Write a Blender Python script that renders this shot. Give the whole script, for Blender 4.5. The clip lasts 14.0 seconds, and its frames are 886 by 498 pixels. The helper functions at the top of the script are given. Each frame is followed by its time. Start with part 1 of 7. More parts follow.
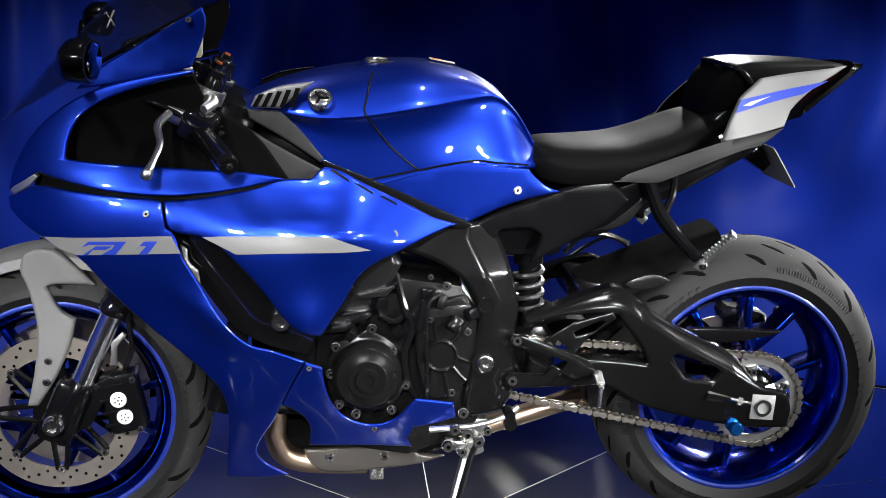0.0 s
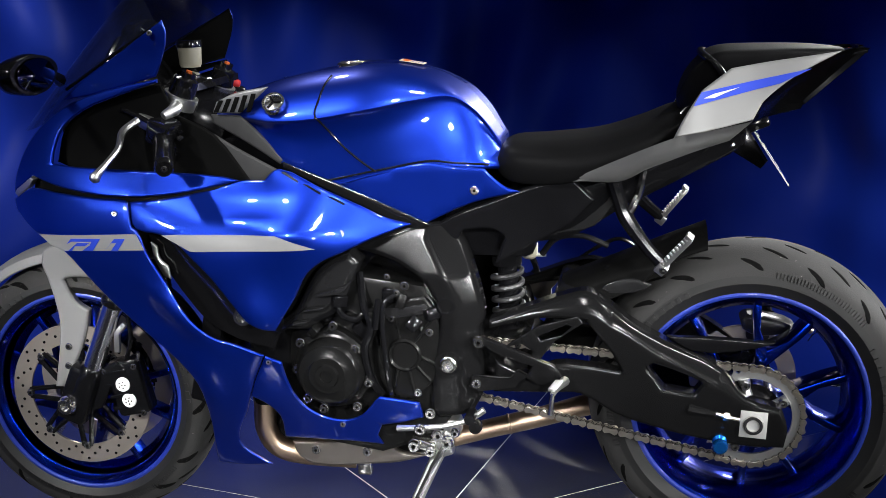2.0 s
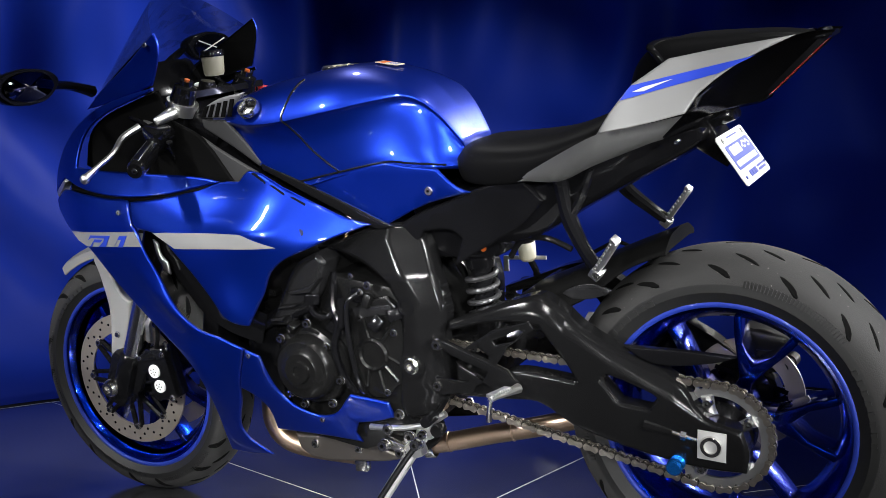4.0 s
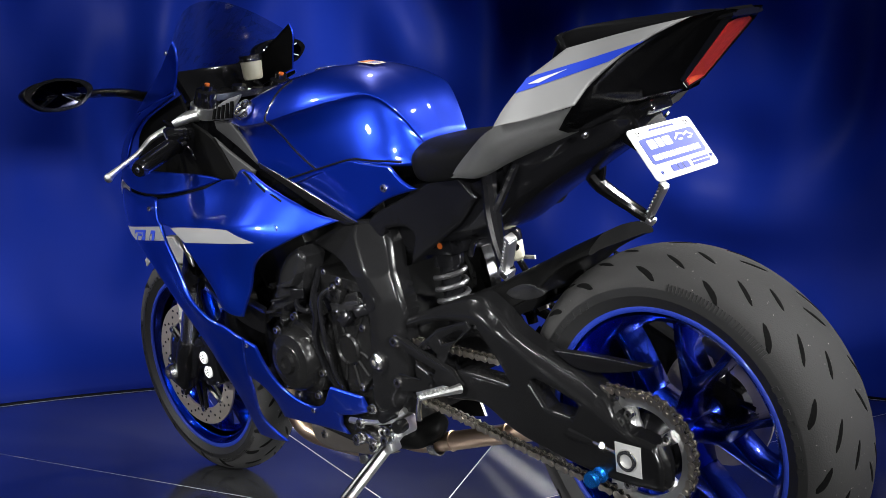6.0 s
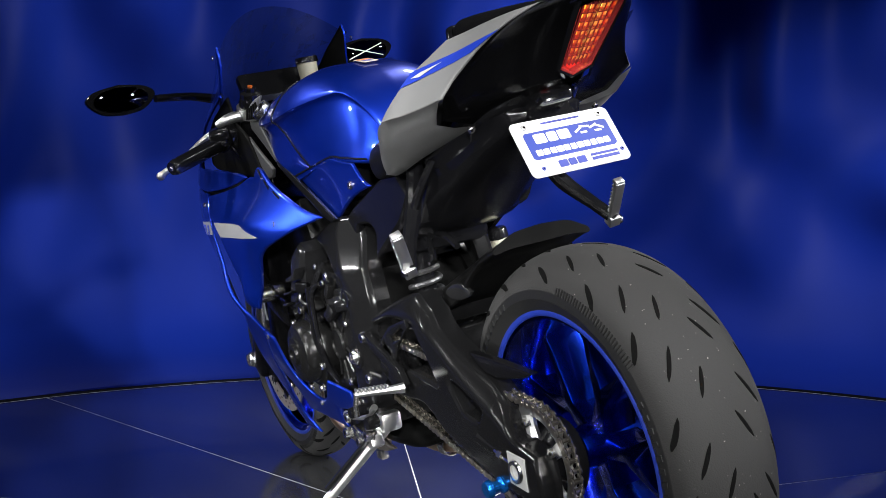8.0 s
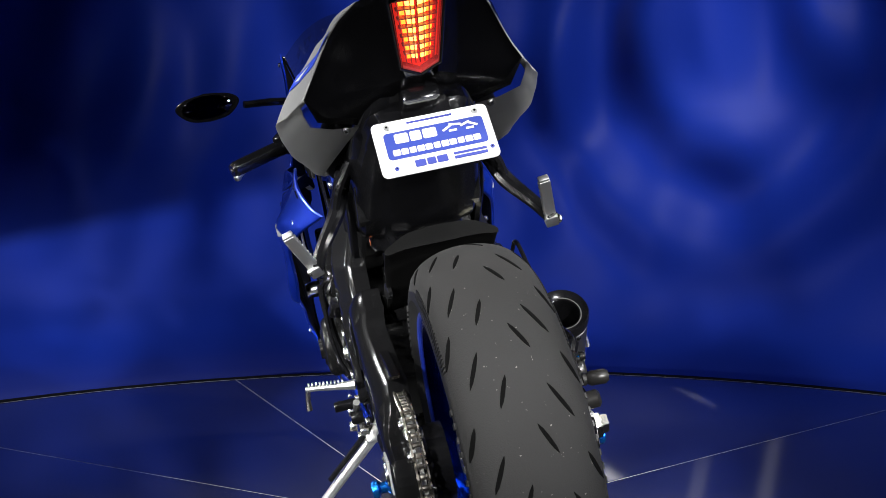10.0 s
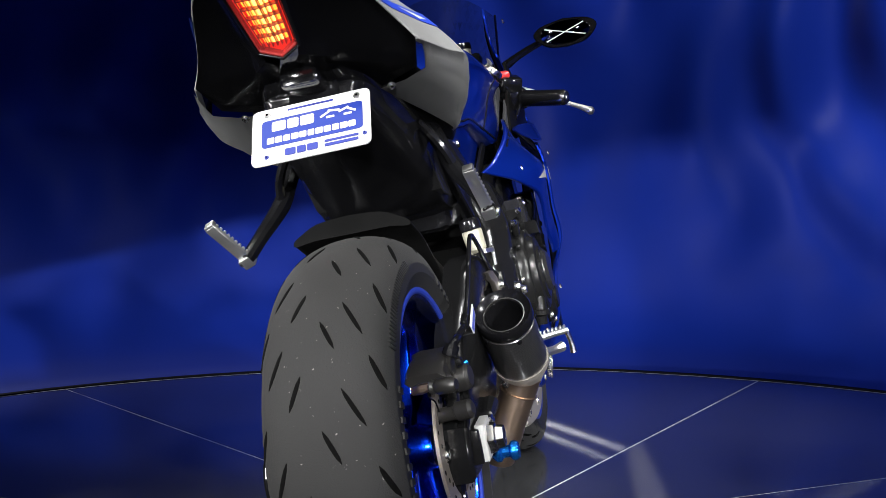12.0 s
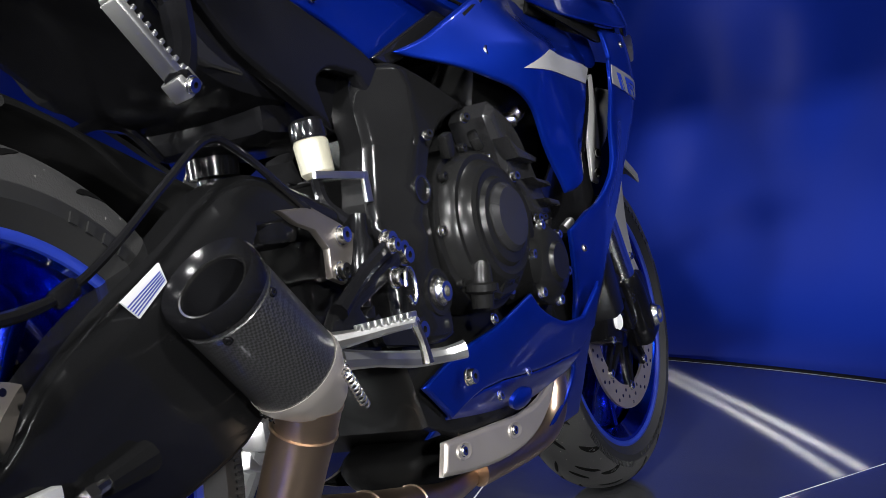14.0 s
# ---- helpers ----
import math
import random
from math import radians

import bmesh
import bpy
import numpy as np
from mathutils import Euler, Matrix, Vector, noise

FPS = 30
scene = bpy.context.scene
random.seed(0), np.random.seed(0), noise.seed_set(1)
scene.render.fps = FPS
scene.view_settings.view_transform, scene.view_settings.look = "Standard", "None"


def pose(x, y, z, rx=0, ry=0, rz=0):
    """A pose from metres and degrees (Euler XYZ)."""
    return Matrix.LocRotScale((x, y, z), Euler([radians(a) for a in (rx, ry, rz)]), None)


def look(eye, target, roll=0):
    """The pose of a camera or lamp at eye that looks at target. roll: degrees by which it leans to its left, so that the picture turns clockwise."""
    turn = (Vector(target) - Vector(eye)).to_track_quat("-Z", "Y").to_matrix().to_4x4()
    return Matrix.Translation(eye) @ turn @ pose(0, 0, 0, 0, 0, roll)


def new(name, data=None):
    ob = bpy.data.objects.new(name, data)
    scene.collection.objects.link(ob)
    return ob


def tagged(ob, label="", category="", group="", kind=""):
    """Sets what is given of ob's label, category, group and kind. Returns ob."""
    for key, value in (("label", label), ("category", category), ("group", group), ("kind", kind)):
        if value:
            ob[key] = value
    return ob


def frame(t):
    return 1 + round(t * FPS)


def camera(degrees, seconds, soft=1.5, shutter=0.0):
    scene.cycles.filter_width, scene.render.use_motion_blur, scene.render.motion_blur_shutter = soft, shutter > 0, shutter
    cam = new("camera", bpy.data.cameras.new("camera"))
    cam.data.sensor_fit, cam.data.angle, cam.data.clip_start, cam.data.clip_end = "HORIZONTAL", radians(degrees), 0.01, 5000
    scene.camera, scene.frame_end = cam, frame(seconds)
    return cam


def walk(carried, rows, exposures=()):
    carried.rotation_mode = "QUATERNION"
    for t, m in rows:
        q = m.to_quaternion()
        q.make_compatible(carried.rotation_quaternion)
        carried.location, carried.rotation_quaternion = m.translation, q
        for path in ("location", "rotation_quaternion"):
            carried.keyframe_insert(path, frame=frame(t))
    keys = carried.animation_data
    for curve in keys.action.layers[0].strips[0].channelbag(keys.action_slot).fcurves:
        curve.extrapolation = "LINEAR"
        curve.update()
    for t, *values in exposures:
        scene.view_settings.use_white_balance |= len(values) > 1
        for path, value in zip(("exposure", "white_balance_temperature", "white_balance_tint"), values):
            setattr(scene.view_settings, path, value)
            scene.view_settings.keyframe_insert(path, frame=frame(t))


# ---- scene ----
cam = camera(42.7, 14.0, soft=0.8)
LEAN = pose(0, 0, 0.002, 11.5, 0, 0)  # the machine leans on its side stand
PATH = [
    (0, (-0.205, -2.244, 1.182), (0.02, -0.317, 0.695), 1.5),
    (0.5, (-0.023, -2.262, 1.182), (0.055, -0.323, 0.697), 0.6),
    (1, (0.153, -2.261, 1.188), (0.088, -0.323, 0.698), -0.3),
    (1.5, (0.331, -2.25, 1.183), (0.119, -0.321, 0.697), -1.2),
    (2, (0.513, -2.221, 1.176), (0.151, -0.314, 0.695), -2.1),
    (2.5, (0.687, -2.183, 1.169), (0.183, -0.307, 0.693), -3.0),
    (3, (0.866, -2.125, 1.157), (0.212, -0.294, 0.69), -3.9),
    (5.5, (1.653, -1.663, 1.049), (0.343, -0.2, 0.669), -7.3),
    (6, (1.783, -1.54, 1.026), (0.362, -0.179, 0.663), -8.0),
    (6.5, (1.894, -1.399, 0.995), (0.369, -0.15, 0.654), -8.5),
    (7, (2.006, -1.257, 0.969), (0.385, -0.129, 0.649), -9.0),
    (7.5, (2.101, -1.1, 0.942), (0.394, -0.101, 0.643), -9.6),
    (8, (2.189, -0.94, 0.91), (0.406, -0.077, 0.638), -10.0),
    (10.5, (2.42, -0.036, 0.74), (0.426, 0.051, 0.609), -11.7),
    (11, (2.419, 0.15, 0.7), (0.423, 0.08, 0.597), -11.5),
    (11.5, (2.363, 0.329, 0.655), (0.378, 0.095, 0.581), -11.4),
    (12, (2.282, 0.469, 0.632), (0.321, 0.075, 0.588), -11.4),
    (12.5, (2.106, 0.586, 0.588), (0.183, 0.038, 0.563), -11.0),
    (13, (1.854, 0.677, 0.488), (-0.02, -0.02, 0.485), -10.3),
    (13.5, (1.549, 0.756, 0.44), (-0.261, -0.097, 0.446), -9.9),
    (14, (1.234, 0.819, 0.464), (-0.501, -0.175, 0.48), -9.4),
]
walk(cam, [(t, LEAN @ look(eye, target, roll)) for t, eye, target, roll in PATH])

# ---- light ----
world = bpy.data.worlds.new("world")
scene.world = world
world.use_nodes = True
world.node_tree.nodes["Background"].inputs[0].default_value = (0.25, 0.4, 1, 1)
world.node_tree.nodes["Background"].inputs[1].default_value = 0.004
scene.view_settings.exposure = 0.0


def studio_lamp(eye, target, size, power, tint=(1, 1, 1), size_y=None):
    data = bpy.data.lights.new("studio_lamp", "AREA")
    data.energy, data.size, data.color, data.spread = power, size, tint, radians(75)
    if size_y:
        data.shape, data.size_y = "RECTANGLE", size_y
    lamp = new("studio_lamp", data)
    lamp.matrix_world = look(eye, target)
    return lamp


# lamps added beside the camera's path to light the machine, tall ones and low ones
for k in range(5):
    a = radians(-124 + 46 * k)
    studio_lamp((0.2 + 2.3 * math.cos(a), 2.3 * math.sin(a), 2.2), (0, 0, 0.5 + 0.05 * k), 0.13, (2.1, 1.8, 2.7, 5.4, 6.6)[k]).data.spread = radians(38)
    a = radians(-104 + 38 * k)
    studio_lamp((0.2 + 2.65 * math.cos(a), 2.65 * math.sin(a), 1.05), (0, 0, 0.32), 0.10, (2.2, 2.4, 3.2, 3.4, 3.0)[k]).data.spread = radians(32)
# one more lamp, added to brighten the front wheel
studio_lamp((-1.35, -2.3, 0.95), (-0.66, 0, 0.36), 0.10, 2.0).data.spread = radians(26)
# small lamps added near the floor to brighten under the fairings and tail
for k, (x, y) in enumerate(((-1.45, -2.35), (-0.35, -2.75), (0.95, -2.6), (2.3, -1.9))):
    studio_lamp((x, y, 0.30), (-0.35 + 0.3 * k, -0.2, 0.42 + 0.1 * (k == 3)), 0.14, (1.5, 1.3, 1.3, 2.0)[k]).data.spread = radians(40)
# added lamp pair, placed by search so streaks on the sheets fit the view
for up in (1.70, 1.94):
    studio_lamp((-1.3, 2.1, up), (-1.28, 0.12, 0), 0.04, 1.2).data.spread = radians(34)
# small shop lamps under the ceiling
for deg in (-75, -10, 55, 150):
    a = radians(deg)
    studio_lamp((0.2 + 1.2 * math.cos(a), 1.2 * math.sin(a), 2.7), (0, 0, 0.4), 0.07, 0.7).data.spread = radians(50)
# curtain washes added under the ceiling, unevenly spaced to suit the view, raking folds
for deg, power, high in ((44, 4.8, 0.6), (62, 2.3, 0.5), (98, 0.5, 0.4), (120, 3.3, 0.6), (150, 4.2, 1.1), (170, 1.3, 1.4), (186, 1.7, 1.5)):
    a = radians(deg)
    wash = studio_lamp((0.25 + 1.4 * math.cos(a - 0.75), -0.03 + 1.4 * math.sin(a - 0.75), 2.8), (0.25 + 2.8 * math.cos(a), -0.03 + 2.8 * math.sin(a), high), 0.2, power)
    wash.data.spread = radians(36)
# added lamp low beside the curtain; an added board cuts its rising upper edge
BEAM, BEAM_LOW, BEAM_FAR = Vector((-0.50, -2.55, 0.14)), Vector((-1.89, -1.8, 0.43)), Vector((-2.46, 0.6, 0.88))
BEAM_UP = (BEAM_FAR - BEAM).cross(BEAM_LOW - BEAM).normalized()
BEAM_UP *= 1 if BEAM_UP.z > 0 else -1
BEAM_TO = ((BEAM_LOW + BEAM_FAR) / 2 - BEAM).normalized()
studio_lamp(BEAM, (BEAM_LOW + BEAM_FAR) / 2 - BEAM_UP * 0.12, 0.012, 8.0).data.spread = radians(64)

# ---- materials ----
def material(name, color, rough=0.5, metal=0.0, coat=0.0, grain=60.0, vary=0.15, bump=0.05, spots=0.0, ior=1.5):
    """A surface with fine grain, broad stains and relief."""
    mat = bpy.data.materials.new(name)
    mat.use_nodes = True
    nt = mat.node_tree
    n, l = nt.nodes, nt.links
    b = n["Principled BSDF"]
    b.inputs["Metallic"].default_value = metal
    b.inputs["Coat Weight"].default_value = coat
    b.inputs["Coat Roughness"].default_value = 0.025
    b.inputs["IOR"].default_value = ior
    co = n.new("ShaderNodeTexCoord")
    fine, broad = n.new("ShaderNodeTexNoise"), n.new("ShaderNodeTexNoise")
    fine.inputs["Scale"].default_value = grain * 8
    broad.inputs["Scale"].default_value = grain / 8
    fine.inputs["Detail"].default_value = broad.inputs["Detail"].default_value = 4
    l.new(co.outputs["Object"], fine.inputs["Vector"])
    l.new(co.outputs["Object"], broad.inputs["Vector"])
    mixer = n.new("ShaderNodeMix")
    mixer.data_type = "RGBA"
    dark = [c * (1 - vary) for c in color]
    light = [min(1, c * (1 + vary)) for c in color]
    mixer.inputs["A"].default_value = (*dark, 1)
    mixer.inputs["B"].default_value = (*light, 1)
    l.new(broad.outputs["Fac"], mixer.inputs["Factor"])
    l.new(mixer.outputs["Result"], b.inputs["Base Color"])
    ramp = n.new("ShaderNodeMapRange")
    ramp.inputs["To Min"].default_value = max(0.02, rough * 0.8)
    ramp.inputs["To Max"].default_value = min(1, rough * 1.2)
    l.new(broad.outputs["Fac"], ramp.inputs["Value"])
    l.new(ramp.outputs["Result"], b.inputs["Roughness"])
    if bump:
        bp = n.new("ShaderNodeBump")
        bp.inputs["Strength"].default_value = bump
        bp.inputs["Distance"].default_value = 0.001
        l.new(fine.outputs["Fac"], bp.inputs["Height"])
        l.new(bp.outputs["Normal"], b.inputs["Normal"])
    return mat


BLUE = material("blue_metallic_paint", (0.0012, 0.0195, 0.28), 0.34, 0.85, 1.0, 40, 0.05, 0.0)
RIM_BLUE = material("blue_wheel_paint", (0.0012, 0.020, 0.33), 0.22, 1.0, 1.0, 40, 0.08, 0.0)
SILVER = material("matt_silver_paint", (0.16, 0.16, 0.158), 0.58, 0.2, 0.0, 60, 0.05, 0.02)
DECAL = material("silver_decal", (0.17, 0.17, 0.167), 0.45, 0.1, 0.25, 60, 0.04, 0.0)
DECAL_BLUE = material("blue_decal", (0.004, 0.03, 0.36), 0.6, 0.3, 0.0, 60, 0.05, 0.0)
BLACK = material("black_gloss_plastic", (0.004, 0.004, 0.0045), 0.14, 0.0, 0.2, 50, 0.2, 0.01)
SATIN = material("black_satin_plastic", (0.0035, 0.0035, 0.004), 0.17, 0.0, 0.0, 60, 0.3, 0.05, ior=1.27)
FRAME = material("black_cast_aluminium", (0.0042, 0.0042, 0.0044), 0.16, 0.0, 0.0, 70, 0.3, 0.05, ior=1.27)
ENGINE = material("black_engine_casting", (0.0045, 0.0045, 0.0045), 0.25, 0.0, 0.0, 70, 0.35, 0.10, ior=1.24)
GREYPL = material("grey_plastic", (0.009, 0.009, 0.0095), 0.22, 0.0, 0.0, 60, 0.15, 0.06, ior=1.38)
RUBBER = material("worn_tread_rubber", (0.0108, 0.0104, 0.0100), 0.8, 0.0, 0.0, 50, 0.65, 0.5)


def speckle(mat):
    """Pale dust specks on the worn tread."""
    n, l = mat.node_tree.nodes, mat.node_tree.links
    b = n["Principled BSDF"]
    was = b.inputs["Base Color"].links[0].from_socket
    co, dots, cut, mixer = n.new("ShaderNodeTexCoord"), n.new("ShaderNodeTexNoise"), n.new("ShaderNodeMapRange"), n.new("ShaderNodeMix")
    dots.inputs["Scale"].default_value = 150
    dots.inputs["Detail"].default_value = 2
    l.new(co.outputs["Object"], dots.inputs["Vector"])
    l.new(dots.outputs["Fac"], cut.inputs["Value"])
    cut.inputs["From Min"].default_value = 0.72
    cut.inputs["From Max"].default_value = 0.78
    mixer.data_type = "RGBA"
    mixer.inputs["B"].default_value = (0.16, 0.15, 0.14, 1)
    l.new(cut.outputs["Result"], mixer.inputs["Factor"])
    l.new(was, mixer.inputs["A"])
    l.new(mixer.outputs["Result"], b.inputs["Base Color"])


speckle(RUBBER)
SIDEWALL = material("tyre_sidewall_rubber", (0.008, 0.008, 0.008), 0.5, 0.0, 0.0, 25, 0.3, 0.15, ior=1.36)
# groove colour darkened to stand in for the shade in the cuts
GROOVE = material("tread_groove_shade", (0.0035, 0.0035, 0.0035), 0.9, 0.0, 0.0, 60, 0.2, 0.1, ior=1.1)
VINYL = material("black_seat_vinyl", (0.004, 0.004, 0.0043), 0.42, 0.0, 0.0, 60, 0.2, 0.22, ior=1.11)
STEEL = material("bright_steel", (0.66, 0.65, 0.63), 0.20, 1.0, 0.0, 60, 0.12, 0.03)
ALLOY = material("cast_alloy", (0.60, 0.60, 0.59), 0.34, 1.0, 0.0, 60, 0.15, 0.06)
DISC = material("worn_brake_steel", (0.35, 0.31, 0.27), 0.36, 0.8, 0.0, 60, 0.35, 0.05)
CHAIN = material("oiled_chain_steel", (0.50, 0.46, 0.40), 0.28, 1.0, 0.0, 60, 0.3, 0.05)
CHAIN_DARK = material("shaded_chain_steel", (0.07, 0.064, 0.056), 0.35, 0.8, 0.0, 60, 0.4, 0.1)
TRIM = material("dark_silver_trim", (0.17, 0.17, 0.175), 0.42, 0.5, 0.0, 60, 0.1, 0.05)
TITAN = material("heat_tinted_titanium", (0.50, 0.37, 0.27), 0.32, 1.0, 0.0, 30, 0.4, 0.03)
SHIELD = material("grey_heat_shield", (0.20, 0.18, 0.16), 0.36, 0.9, 0.0, 40, 0.25, 0.05)
ANODISED = material("blue_anodised_alloy", (0.01, 0.16, 0.60), 0.25, 0.9, 0.0, 60, 0.1, 0.02)
WHITE = material("white_plastic", (0.78, 0.78, 0.76), 0.45, 0.0, 0.2, 60, 0.04, 0.02)
MATT = material("black_hugger_plastic", (0.004, 0.004, 0.004), 0.30, 0.0, 0.0, 60, 0.3, 0.08, ior=1.12)
MATT.node_tree.nodes["Principled BSDF"].inputs["Specular IOR Level"].default_value = 0.1
DUSTY = material("dusty_black_casting", (0.011, 0.0105, 0.010), 0.34, 0.0, 0.0, 60, 0.5, 0.15, ior=1.4)
MILKY = material("milky_reservoir_plastic", (0.20, 0.19, 0.145), 0.4, 0.0, 0.0, 60, 0.08, 0.03)
ORANGE = material("orange_anodised_alloy", (0.55, 0.12, 0.02), 0.35, 0.5, 0.0, 60, 0.1, 0.02)
# dark colour stands in for the dim surroundings the mirrors reflect
DARK_GLASS = material("mirror_glass", (0.06, 0.06, 0.065), 0.03, 1.0, 0.0, 60, 0.02, 0.0)
RED = material("red_plastic", (0.45, 0.02, 0.02), 0.3, 0.0, 0.4, 60, 0.1, 0.0)
INK = material("navy_print", (0.01, 0.02, 0.16), 0.5, 0.0, 0.0, 60, 0.1, 0.0)
PLATE_BLUE = material("plate_blue_print", (0.003, 0.017, 0.16), 0.5, 0.0, 0.0, 60, 0.05, 0.0)
PLATE_WHITE = material("plate_white_print", (0.41, 0.41, 0.40), 0.5, 0.0, 0.0, 60, 0.03, 0.0)
RIM_EDGE = material("pale_blue_rim_edge", (0.012, 0.030, 0.26), 0.42, 0.35, 0.3, 40, 0.15, 0.0)
BLOCK = material("satin_alloy_block", (0.42, 0.42, 0.41), 0.42, 0.45, 0.0, 60, 0.1, 0.05)
STICKER = material("worn_label_print", (0.35, 0.30, 0.24), 0.5, 0.0, 0.0, 300, 0.6, 0.0)


def glass(name, color, alpha, rough=0.02):
    mat = bpy.data.materials.new(name)
    mat.use_nodes = True
    n, l = mat.node_tree.nodes, mat.node_tree.links
    b = n["Principled BSDF"]
    clear, mixer = n.new("ShaderNodeBsdfTransparent"), n.new("ShaderNodeMixShader")
    b.inputs["Base Color"].default_value = (*color, 1)
    b.inputs["Roughness"].default_value = rough
    b.inputs["Coat Weight"].default_value = 1
    mixer.inputs[0].default_value = alpha
    l.new(clear.outputs[0], mixer.inputs[1])
    l.new(b.outputs[0], mixer.inputs[2])
    l.new(mixer.outputs[0], n["Material Output"].inputs["Surface"])
    return mat


SCREEN = glass("smoked_screen", (0.01, 0.012, 0.02), 0.4)
SPRING = material("dark_spring_steel", (0.05, 0.05, 0.052), 0.32, 0.6, 0.0, 60, 0.1, 0.03)
DUCT_GREY = material("dark_grey_moulding", (0.026, 0.026, 0.0265), 0.5, 0.0, 0.0, 60, 0.2, 0.10, ior=1.3)
PLATE_METAL = material("brushed_plate_metal", (0.29, 0.265, 0.24), 0.44, 0.75, 0.0, 50, 0.2, 0.05)
CHROME = material("hard_chrome", (0.85, 0.85, 0.84), 0.17, 1.0, 0.0, 60, 0.04, 0.0)
LENS = glass("clear_red_lens", (0.30, 0.05, 0.05), 0.16, 0.06)
RED_LENS = material("red_lamp_lens", (0.30, 0.03, 0.028), 0.15, 0.0, 0.8, 60, 0.2, 0.0)


def glowing(name, color, power):
    mat = bpy.data.materials.new(name)
    mat.use_nodes = True
    b = mat.node_tree.nodes["Principled BSDF"]
    b.inputs["Base Color"].default_value = (*color, 1)
    b.inputs["Emission Color"].default_value = (*color, 1)
    b.inputs["Emission Strength"].default_value = power
    return mat


GLOW = glowing("lit_tail_lamp", (1.0, 0.24, 0.02), 4.4)
HOT = glowing("hot_tail_lamp", (1.0, 0.56, 0.09), 6.0)
GLOW_RED = glowing("lit_tail_lamp_rim", (0.85, 0.02, 0.01), 0.9)


def carbon():
    mat = material("carbon_weave", (0.02, 0.02, 0.02), 0.30, 0.3, 0.5, 60, 0.1, 0.0)
    n, l = mat.node_tree.nodes, mat.node_tree.links
    co, chk = n.new("ShaderNodeTexCoord"), n.new("ShaderNodeTexChecker")
    turn = n.new("ShaderNodeMapping")
    turn.inputs["Rotation"].default_value = (0.6, 0.3, 0.5)
    chk.inputs["Scale"].default_value = 420
    chk.inputs["Color1"].default_value = (0.007, 0.007, 0.007, 1)
    chk.inputs["Color2"].default_value = (0.026, 0.026, 0.027, 1)
    l.new(co.outputs["Object"], turn.inputs["Vector"])
    l.new(turn.outputs["Vector"], chk.inputs["Vector"])
    l.new(chk.outputs["Color"], n["Principled BSDF"].inputs["Base Color"])
    return mat


CARBON = carbon()


def curtain():
    mat = material("blue_curtain_cloth", (0.0055, 0.0245, 0.285), 0.55, 0.0, 0.0, 12, 0.2, 0.0)
    mat.node_tree.nodes["Principled BSDF"].inputs["Specular IOR Level"].default_value = 0.12
    mat.node_tree.nodes["Principled BSDF"].inputs["Sheen Weight"].default_value = 0.07
    mat.node_tree.nodes["Principled BSDF"].inputs["Sheen Roughness"].default_value = 0.4
    return mat


CLOTH = curtain()


def sheet_metal():
    """Dark polished sheets with a hairline finish, each brushed along one line of its own."""
    mat = material("polished_floor_sheet", (0.20, 0.205, 0.215), 0.14, 0.9, 0.0, 8, 0.3, 0.02)
    n, l = mat.node_tree.nodes, mat.node_tree.links
    tan = n.new("ShaderNodeTangent")
    tan.direction_type = "UV_MAP"
    tan.uv_map = "UVMap"
    hair, mixer = n.new("ShaderNodeBsdfAnisotropic"), n.new("ShaderNodeMixShader")
    hair.inputs["Color"].default_value = (0.42, 0.42, 0.43, 1)
    hair.inputs["Roughness"].default_value = 0.25
    hair.inputs["Anisotropy"].default_value = -0.93
    l.new(tan.outputs[0], hair.inputs["Tangent"])
    mixer.inputs[0].default_value = 0.04
    l.new(n["Principled BSDF"].outputs[0], mixer.inputs[1])
    l.new(hair.outputs[0], mixer.inputs[2])
    l.new(mixer.outputs[0], n["Material Output"].inputs["Surface"])
    return mat


SHEET = sheet_metal()
# joint colour kept bright to stand in for light caught on sheet edges
JOINT = material("lit_joint_white", (0.75, 0.77, 0.82), 0.5, 0.0, 0.0, 60, 0.2, 0.05)
EDGE = material("dark_turntable_rim", (0.004, 0.004, 0.005), 0.9, 0.0, 0.0, 60, 0.2, 0.1, ior=1.2)
CEILING = material("dark_ceiling_paint", (0.02, 0.02, 0.03), 0.8, 0.0, 0.0, 20, 0.2, 0.05)
from mathutils import geometry
from mathutils.bvhtree import BVHTree


# ---- building blocks ----
def finish(me, sharp=35):
    me.polygons.foreach_set("use_smooth", [True] * len(me.polygons))
    me.set_sharp_from_angle(angle=radians(sharp))


def mesh_of(name, bm, mat, sharp=35):
    bmesh.ops.recalc_face_normals(bm, faces=bm.faces)
    me = bpy.data.meshes.new(name)
    bm.to_mesh(me)
    bm.free()
    finish(me, sharp)
    me.materials.append(mat)
    return me


def part(name, bm, mat, parent, label="", sharp=35):
    me = bm if isinstance(bm, bpy.types.Mesh) else mesh_of(name, bm, mat, sharp)
    if not me.materials:
        me.name = name
        me.materials.append(mat)
        if any(f.material_index for f in me.polygons):
            me.materials.append(MATT)
    ob = new(name, me)
    ob.parent = parent
    if label:
        tagged(ob, label)
    return ob


def structure(name, bm, mat, label, category):
    return tagged(new(name, mesh_of(name, bm, mat)), label, category, kind="structure")


def spline(a, b, c, d, t):
    return 0.5 * (2 * b + (c - a) * t + (2 * a - 5 * b + 4 * c - d) * t * t + (3 * b - a - 3 * c + d) * t ** 3)


def curve_through(points, n=6, closed=False):
    pts = [Vector(p) for p in points]
    m = len(pts)
    at = (lambda i: pts[i % m]) if closed else (lambda i: pts[max(0, min(m - 1, i))])
    out = []
    for i in range(m if closed else m - 1):
        for k in range(n):
            out.append(spline(at(i - 1), at(i), at(i + 1), at(i + 2), k / n))
    if not closed:
        out.append(pts[-1])
    return out


